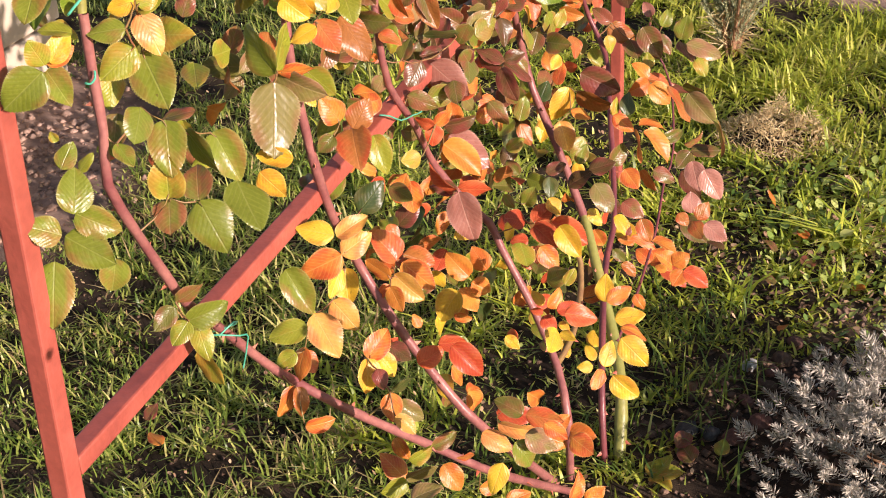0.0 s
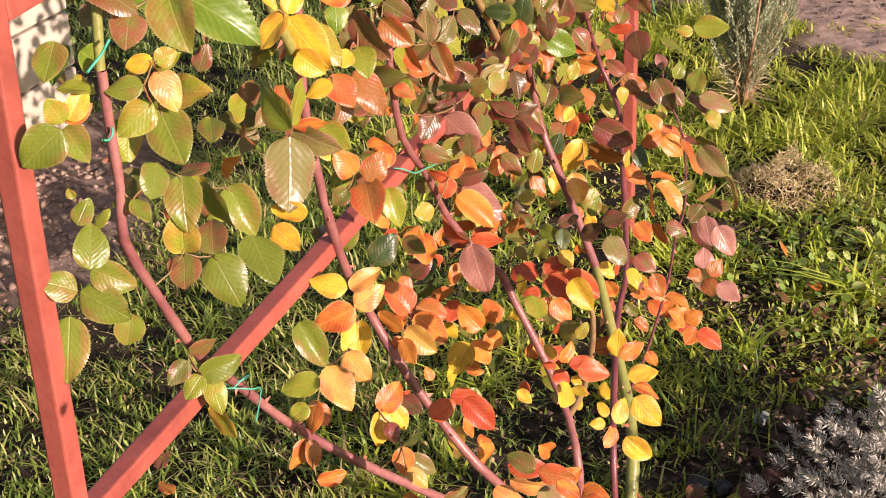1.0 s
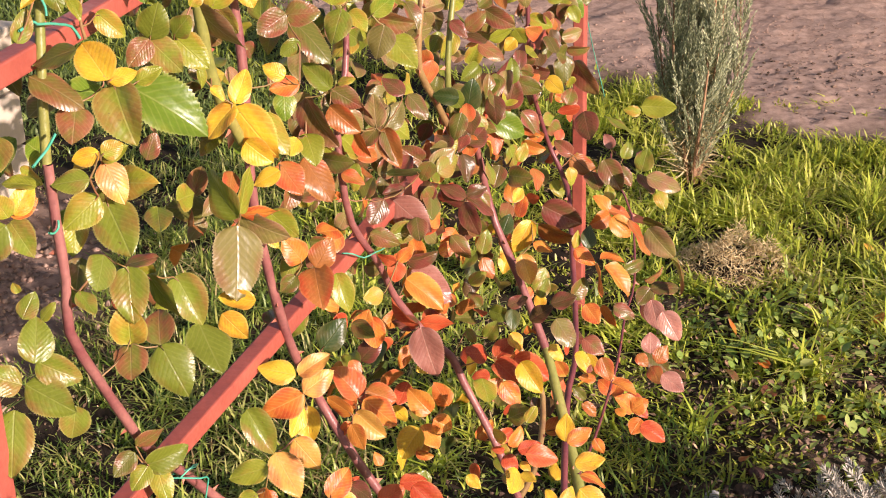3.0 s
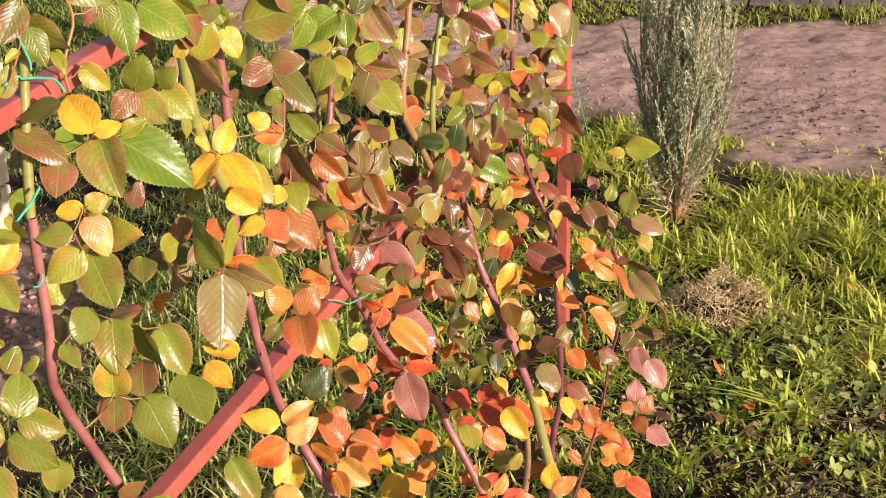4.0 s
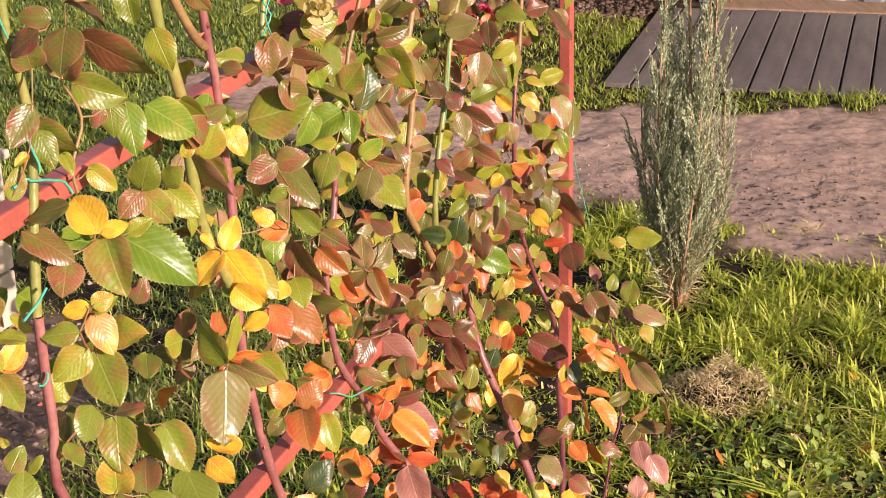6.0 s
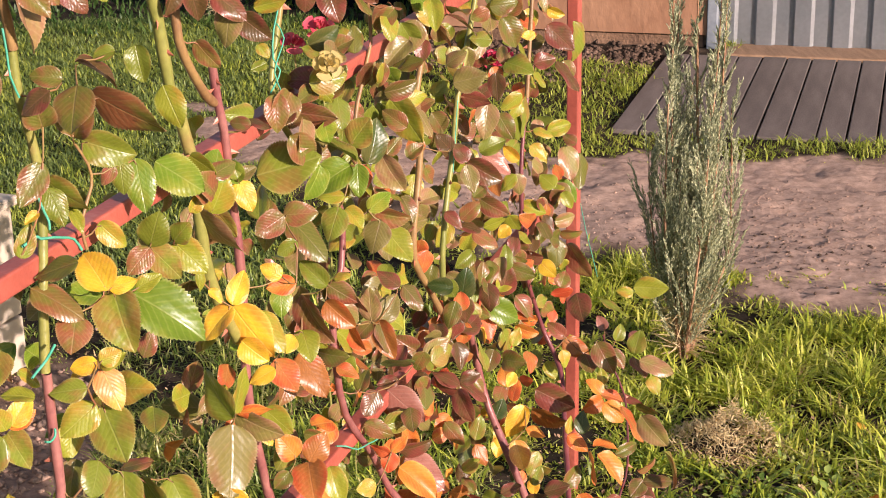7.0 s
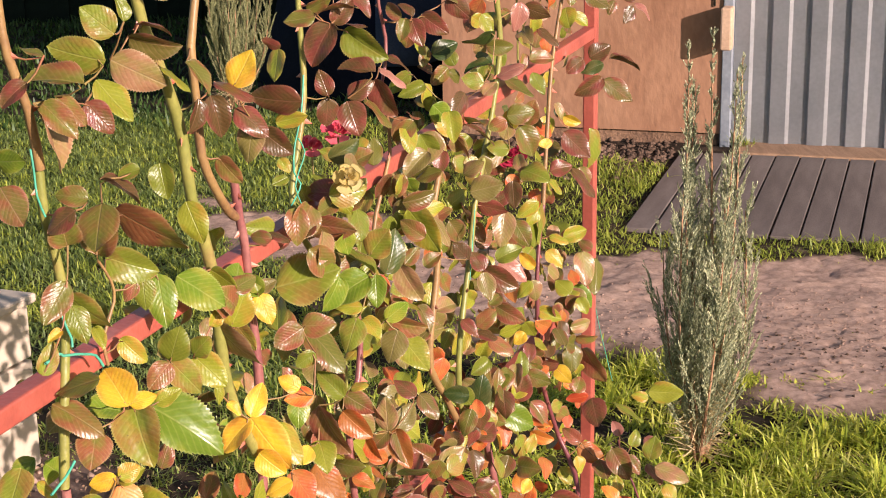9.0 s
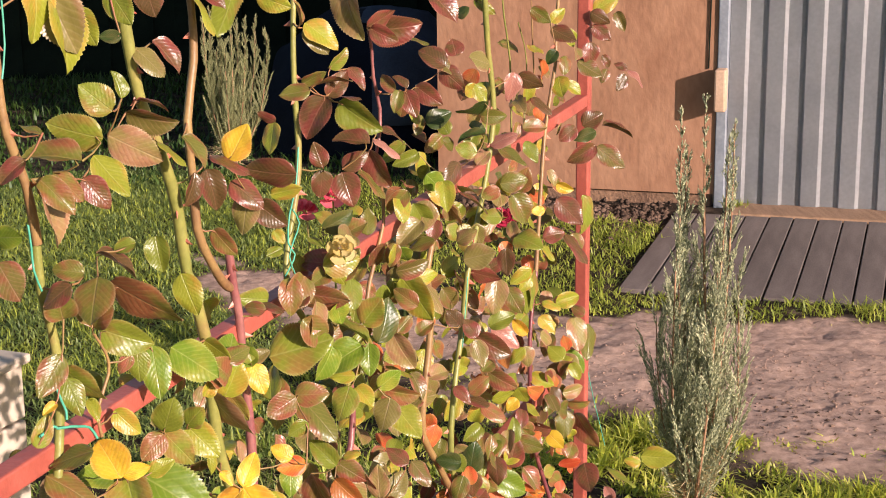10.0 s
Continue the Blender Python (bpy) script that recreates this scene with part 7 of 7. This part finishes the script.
# ---------- gravel bed, clods, fallen leaves ----------
def stone_mesh(seed, material, blocky=False):
    r = random.Random(seed)
    bm = bmesh.new()
    bmesh.ops.create_icosphere(bm, subdivisions=2, radius=1.0)
    off = Vector((r.uniform(0, 50), r.uniform(0, 50), r.uniform(0, 50)))
    for v in bm.verts:
        if blocky:
            v.co = Vector([max(-0.62, min(0.62, c)) * 1.3 for c in v.co])
        v.co *= 1 + (0.2 if blocky else 0.42) * noise.noise(v.co * 0.9 + off) + 0.10 * noise.noise(v.co * 3 + off)
        v.co.z *= 0.85 if blocky else 0.62
    me = mesh_of("stone", bm, material)
    me.polygons.foreach_set("use_smooth", [not blocky] * len(me.polygons))
    return me


STONE_TONES = {
    "white": mat("white_stone", [(0.3, (0.38, 0.36, 0.33)), (0.7, (0.50, 0.48, 0.45))], 3, rough=0.7, bump=0.2, fine=12, spec=0.15),
    "red": mat("reddish_stone", [(0.3, (0.11, 0.058, 0.045)), (0.7, (0.19, 0.10, 0.08))], 2, rough=0.92, bump=0.5, fine=9, spec=0.15),
    "grey": mat("grey_stone", [(0.3, (0.05, 0.048, 0.05)), (0.7, (0.10, 0.095, 0.09))], 2, rough=0.92, bump=0.5, fine=9, spec=0.15),
    "brown": mat("brown_stone", [(0.3, (0.07, 0.045, 0.032)), (0.7, (0.13, 0.088, 0.06))], 2, rough=0.92, bump=0.5, fine=9, spec=0.15),
}
r = random.Random(31)
for x, y, size, tone in ((0.439, 1.945, 0.017, "white"), (0.387, 1.768, 0.023, "red"), (0.353, 1.780, 0.021, "grey"), (0.322, 1.785, 0.024, "grey"), (0.428, 1.80, 0.024, "red"), (0.452, 1.89, 0.020, "brown"), (0.490, 1.962, 0.021, "brown"), (0.418, 1.86, 0.016, "red"), (0.47, 1.93, 0.016, "red"), (0.52, 2.01, 0.02, "red")):
    st = new("stone", stone_mesh(r.randrange(900), STONE_TONES[tone], tone == "white"))
    st.matrix_basis = pose(x, y, ground_height(x, y) + size * 0.35, r.uniform(-10, 10), r.uniform(-10, 10), r.uniform(0, 360)) @ Matrix.Diagonal((size * r.uniform(0.6, 0.85), size * 0.66, size * 0.7, 1))
    tagged(st, {"white": "small whitish stone in the gravel bed", "red": "smooth reddish stone in the gravel bed", "grey": "smooth grey stone in the gravel bed", "brown": "brown stone half sunk in the bed"}[tone], "stone", "stones of the gravel bed")


def build_clods():
    rng = np.random.default_rng(8)
    verts, faces = [], []
    shape = np.array([(1, 0, 0), (0, 1, 0), (-1, 0, 0), (0, -1, 0), (0, 0, 1), (0, 0, -1)], float)
    tri = np.array([(0, 1, 4), (1, 2, 4), (2, 3, 4), (3, 0, 4), (1, 0, 5), (2, 1, 5), (3, 2, 5), (0, 3, 5)])

    def heap(n, cx, cy, rx, ry, big, turn=0.0):
        for _ in range(n):
            a, b = rng.normal(0, 0.5, 2)
            x, y = cx + a * rx * math.cos(turn) - b * ry * math.sin(turn), cy + a * rx * math.sin(turn) + b * ry * math.cos(turn)
            if y > 4.5 and (WALL.inverted() @ Vector((x, y, 0))).x > 1.04:
                continue
            s = big * rng.uniform(0.2, 1) ** 2
            at = len(verts) * 6
            verts.append(shape * s * (1, 1, 0.7) * rng.uniform(0.5, 1.4, (6, 3)) + (x, y, ground_height(x, y) + s * 0.2))
            faces.append(tri + at)

    heap(3600, 0.72, 6.26, 0.75, 0.36, 0.021, math.atan2(-0.322, 0.947))
    heap(900, 0.42, 1.8, 0.22, 0.28, 0.010)
    heap(900, 0.72, 2.3, 0.35, 0.5, 0.010)
    heap(1500, 0.35, 2.0, 0.5, 0.5, 0.007)
    heap(1500, -0.35, 2.0, 0.5, 0.5, 0.006)
    heap(900, 0.6, 3.1, 0.6, 0.4, 0.007)
    heap(380, 1.05, 3.85, 0.5, 0.3, 0.007, -0.4)
    me = from_arrays("clods", np.concatenate(verts), np.concatenate(faces), M_SOIL)
    tagged(new("soil_clods", me), "loose crumbs and clods of brown earth", "soil", kind="stuff")

    verts.clear(), faces.clear()
    heap(900, -0.78, 2.8, 0.2, 0.45, 0.014)
    heap(2600, 1.05, 4.05, 0.8, 0.55, 0.0050, -0.3)
    heap(1200, 0.3, 4.6, 0.9, 0.6, 0.0045, -0.4)
    me = from_arrays("crumbs", np.concatenate(verts), np.concatenate(faces), M_CRUMB)
    tagged(new("sand_crumbs", me), "pinkish crumbs of trodden sandy earth", "soil", kind="stuff")


M_CRUMB = mat("sandy_earth", [(0.3, (0.24, 0.15, 0.11)), (0.7, (0.44, 0.295, 0.23))], 6, rough=0.95, bump=0.4, fine=150, grain=0.15, spec=0.2)
build_clods()

FALLEN = (
    (0.354, 1.712, 0.026, "l", "yellowed fallen leaf lying on the gravel bed"),
    (0.576, 2.425, 0.030, "a", "dry tan leaf standing in the grass"),
    (0.461, 2.281, 0.026, "b", "dark red fallen leaf on the ground"),
    (0.658, 2.138, 0.022, "a", "pale orange fallen leaf in the weeds"),
    (0.343, 1.863, 0.022, "b", "brown fallen leaf in the grass"),
    (0.300, 1.735, 0.030, "b", "brown fallen leaf on the bed"),
    (0.70, 2.32, 0.028, "p", "dull brown fallen leaf in the weeds"),
    (0.50, 2.03, 0.020, "a", "orange fallen leaf by the stones"),
    (0.83, 2.45, 0.026, "a", "orange fallen leaf in the lawn"),
    (-0.40, 1.80, 0.028, "a", "curled brown leaf in the grass"),
    (0.90, 2.75, 0.022, "y", "yellow fallen leaf in the lawn"),
    (0.52, 2.16, 0.022, "p", "brown fallen leaf in the weeds"),
    (-0.43, 1.86, 0.024, "b", "curled dark leaf in the grass"),
    (0.62, 2.50, 0.020, "b", "brown leaf among the weeds"),
    (0.575, 2.215, 0.032, "b", "curled brown leaf among the grass tufts"),
    (0.545, 2.27, 0.028, "p", "withered brown leaf among the grass tufts"),
    (0.60, 2.30, 0.026, "a", "tan withered leaf among the grass tufts"),
    (0.318, 1.702, 0.036, "p", "dark brown fallen leaf on the bed"),
)
for x, y, size, kind, label in FALLEN:
    ob = new("fallen_leaf", LEAF_MESHES[kind, r.randrange(4)])
    steep = 60 if "standing" in label else r.uniform(-15, 30)
    ob.matrix_basis = pose(x, y, ground_height(x, y) + 0.016, steep, r.uniform(-25, 25), r.uniform(-60, 60)) @ Matrix.Diagonal((size * 0.8, size * 1.25, size, 1))
    tagged(ob, label, "fallen leaf", "fallen leaves")

# pale green rosette at the foot of the thick cane
weed = tagged(new("broadleaf_weed"), "pale green broadleaf weed at the rose's foot", "weed")
weed.matrix_basis = pose(0.262, 1.69, 0.004)
for k in range(5):
    part("blade", LEAF_MESHES["l", k % 4], None, weed, m=pose(0, 0, 0, 22 + 8 * (k % 2), 0, -90 + 32 * (k - 2)) @ Matrix.Diagonal((0.026, 0.048 - 0.004 * abs(k - 1), 0.04, 1)))


# ---------- ties of green garden twine ----------
M_TWINE = mat("green_twine", [(0.3, (0.05, 0.33, 0.21)), (0.7, (0.12, 0.45, 0.31))], 40, rough=0.45, bump=0.1)


def tie(label, thick, *places):
    me, _, _ = tube_mesh("garden_tie", [spot(*p) for p in places], (thick * 0.75, thick * 0.75), M_TWINE, 6)
    tagged(new("garden_tie", me), label, "twine", "garden ties")


def knot(s, z, o, r, label, tail=0.05):
    """A loop round cane and rung with a hanging tail."""
    tie(label, 0.0012, (s - r, z + 0.004, o + 0.012), (s, z + 0.012, o + 0.02), (s + r, z, o + 0.012), (s, z - 0.012, o - 0.02), (s - r, z + 0.002, o), (s + r * 0.6, z - 0.008, o + 0.02), (s + r * 1.4, z - tail * 0.3, o + 0.022), (s + r * 1.1, z - tail, o + 0.015))


knot(0.234, 0.495, 0.015, 0.014, "green twine knot tying a cane to the rung")
tie("green twine drawn across two canes", 0.0013, (0.606, 0.563, 0.022), (0.632, 0.551, 0.022), (0.662, 0.533, 0.022), (0.694, 0.526, 0.022), (0.720, 0.520, 0.022), (0.728, 0.528, 0.022))
tie("green twine run down beside a cane", 0.0014, (0.095, 1.021, 0.030), (0.096, 1.011, 0.030), (0.102, 0.996, 0.030), (0.107, 0.986, 0.030), (0.107, 0.979, 0.030))
tie("green twine tied to the upper rung", 0.0016, (0.072, 0.977, 0.030), (0.090, 0.979, 0.030), (0.094, 0.976, 0.030), (0.110, 0.972, 0.030), (0.122, 0.968, 0.030), (0.137, 0.962, 0.030), (0.146, 0.950, 0.030))
tie("green twine slanting round a cane", 0.0016, (0.098, 0.887, 0.030), (0.085, 0.879, 0.030), (0.073, 0.875, 0.030), (0.065, 0.872, 0.030))
tie("green twine loop round the cane", 0.0013, (0.100, 0.812, 0.020), (0.099, 0.806, 0.020), (0.092, 0.804, 0.020), (0.086, 0.807, 0.020))
tie("green twine hanging along a cane", 0.0012, (0.538, 1.123, 0.020), (0.530, 1.084, 0.020), (0.514, 1.058, 0.020), (0.509, 1.030, 0.020), (0.523, 1.015, 0.020), (0.513, 1.005, 0.020), (0.500, 0.997, 0.020))
tie("second strand of hanging green twine", 0.001, (0.517, 1.063, 0.022), (0.531, 1.046, 0.022), (0.518, 1.031, 0.022), (0.507, 1.016, 0.022), (0.518, 0.996, 0.022))
tie("thin green twine slanting off the far post", 0.0009, (1.647, 0.541, 0.000), (1.680, 0.485, 0.000), (1.723, 0.418, 0.001), (1.696, 0.391, 0.018))
tie("green twine beside the tall cane", 0.001, (0.078, 1.307, 0.020), (0.078, 1.275, 0.020), (0.072, 1.251, 0.020))
tie("pale green twine strand along a cane", 0.0012, (0.087, 1.139, 0.022), (0.089, 1.121, 0.022), (0.090, 1.103, 0.022), (0.098, 1.085, 0.022))
tie("green twine at the middle cane", 0.001, (1.014, 0.870, 0.020), (1.005, 0.828, 0.020), (0.993, 0.779, 0.020))


# ---------- blooms ----------
M_PINK = leafy("pink_petal", [(0.2, (0.60, 0.05, 0.09)), (0.8, (0.80, 0.20, 0.24))], 0.5, 0.3, scale=20)
M_CREAM = leafy("cream_petal", [(0.2, (0.60, 0.46, 0.16)), (0.8, (0.72, 0.60, 0.30))], 0.8, 0.5, 0.1, scale=20)
M_CRIMSON = leafy("crimson_petal", [(0.2, (0.30, 0.01, 0.04)), (0.8, (0.5, 0.04, 0.09))], 0.5, 0.2, scale=20)


def bloom(size, material, seed):
    """A full rose head: cupped petals in rings, each an open curled sheet."""
    rr = random.Random(seed)
    verts, faces = [], []
    for ring, (n, out, tall) in enumerate(((3, 0.14, 0.70), (4, 0.34, 0.66), (5, 0.66, 0.46), (5, 1.0, 0.16))):
        for k in range(n):
            a = 2 * math.pi * (k + 0.4 * ring) / n + rr.uniform(-0.3, 0.3)
            spread, rise = rr.uniform(0.78, 1.12), rr.uniform(0.6, 1.2)
            b0 = len(verts)
            for i in range(6):
                u = i / 5
                for j in range(6):
                    c = (j / 5 - 0.5) * 2
                    rad = out * spread * (0.2 + 0.8 * math.sin(u * 1.7)) - 0.10 * c * c * u + 0.03 * u * u * rr.uniform(-1, 1)
                    w = 1.3 * math.pi / n * 2 * (0.45 + 0.62 * u - 0.62 * u * u * u * c * c)
                    verts.append((math.cos(a + c * w * 0.5) * rad * size, math.sin(a + c * w * 0.5) * rad * size, (tall * rise * u - 0.12 * ring * 0.5 + 0.05 * rr.uniform(-1, 1) * u) * size))
            faces += [(b0 + i * 6 + j, b0 + i * 6 + j + 1, b0 + i * 6 + j + 7, b0 + i * 6 + j + 6) for i in range(5) for j in range(5)]
    return from_arrays("flower", verts, faces, material, True)


part("flower", bloom(0.019, M_CREAM, 2), None, rose, "faded cream-yellow rose bloom", m=Matrix.Translation(spot(0.560, 1.016, 0.055)) @ pose(0, 0, 0, 62, 0, 20))


def flowering_bush(x, y, z, size, count, material, label, seed):
    """A small rose behind: stems from the ground, leaves and blooms."""
    rr = random.Random(seed)
    bush = tagged(new("flowering_rose"), label, "rose bush")
    bush.matrix_basis = pose(x, y, 0)
    for k in range(count):
        tip = Vector((rr.uniform(-0.06, 0.06), rr.uniform(-0.05, 0.05), z * rr.uniform(0.9, 1.0))) if k else Vector((0, 0, z))
        me, line, _ = tube_mesh("stem", [(tip.x * 0.2, tip.y * 0.2, -0.02), (tip.x * 0.6, tip.y * 0.4 + 0.01, z * 0.5), tip], (0.003, 0.0018), M_CANE["green"], 6, 0.05, rr)
        part("stem", me, None, bush)
        part("flower", bloom(size * rr.uniform(0.8, 1.05), material, seed + k), None, bush, m=Matrix.Translation(tip) @ pose(0, 0, 0, rr.uniform(30, 70), 0, rr.uniform(-40, 30)))
        for j in range(9):
            p = line[int(len(line) * rr.uniform(0.35, 0.92))]
            y2 = Vector((rr.uniform(-1, 1), rr.uniform(-1, 0.6), rr.uniform(-0.5, 0.5))).normalized()
            part("leaf", LEAF_MESHES[rr.choice("ggdo"), rr.randrange(4)], None, bush, m=leaf_matrix(p, p + y2 * 0.04, 0.026, rr.uniform(-40, 40)))


flowering_bush(-0.112, 2.90, 0.80, 0.030, 2, M_PINK, "bright pink rose blooming on slim stems", 5)
flowering_bush(0.40, 5.70, 0.13, 0.045, 4, M_CRIMSON, "low crimson flowers before the house wall", 15)


# ---------- dark back of the garden ----------
def build_covered_heap():
    heap = tagged(new("tarpaulin_heap"), "rounded heap under a navy tarpaulin with shade darkened into its colour", "covered heap")
    heap.matrix_basis = pose(-0.10, 8.35, 0)

    def dome(grow, keep):
        bm = bmesh.new()
        bmesh.ops.create_uvsphere(bm, u_segments=48, v_segments=24, radius=1.0)
        bmesh.ops.delete(bm, geom=[v for v in bm.verts if not keep(v.co)], context="VERTS")
        for v in bm.verts:
            p = v.co.copy()
            v.co.x = math.copysign(abs(p.x) ** 0.8, p.x) * 0.62 * grow
            v.co.y = p.y * 0.8 * grow
            v.co.z = max(-0.02, p.z * 0.66 * grow + 0.06 * noise.noise(p * 2.5) + 0.02 * noise.noise(p * 7))
            v.co += p * 0.03 * noise.noise(p * 4)
        return bm

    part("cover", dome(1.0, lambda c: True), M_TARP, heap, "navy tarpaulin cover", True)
    bm = dome(1.03, lambda c: c.x > -0.05 and c.y < 0.1 and c.z > 0.15)
    bmesh.ops.solidify(bm, geom=bm.faces[:], thickness=0.004)
    part("flap", bm, M_FLAP, heap, "paler blue-grey flap thrown over the top", True)


M_FLAP = mat("blue_grey_sheet", [(0.3, (0.035, 0.042, 0.065)), (0.7, (0.055, 0.065, 0.095))], 5, rough=0.8, bump=0.3, spec=0.15)
# navy taken down to near-black, so the colour carries the house's shade
M_TARP = mat("navy_tarpaulin_shaded", [(0.3, (0.0025, 0.0035, 0.009)), (0.7, (0.005, 0.007, 0.017))], 5, rough=0.8, bump=0.3, spec=0.15)
build_covered_heap()


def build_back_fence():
    fence = tagged(new("board_fence"), "tall board fence with deep shade put into its near-black colour", "fence", kind="structure")
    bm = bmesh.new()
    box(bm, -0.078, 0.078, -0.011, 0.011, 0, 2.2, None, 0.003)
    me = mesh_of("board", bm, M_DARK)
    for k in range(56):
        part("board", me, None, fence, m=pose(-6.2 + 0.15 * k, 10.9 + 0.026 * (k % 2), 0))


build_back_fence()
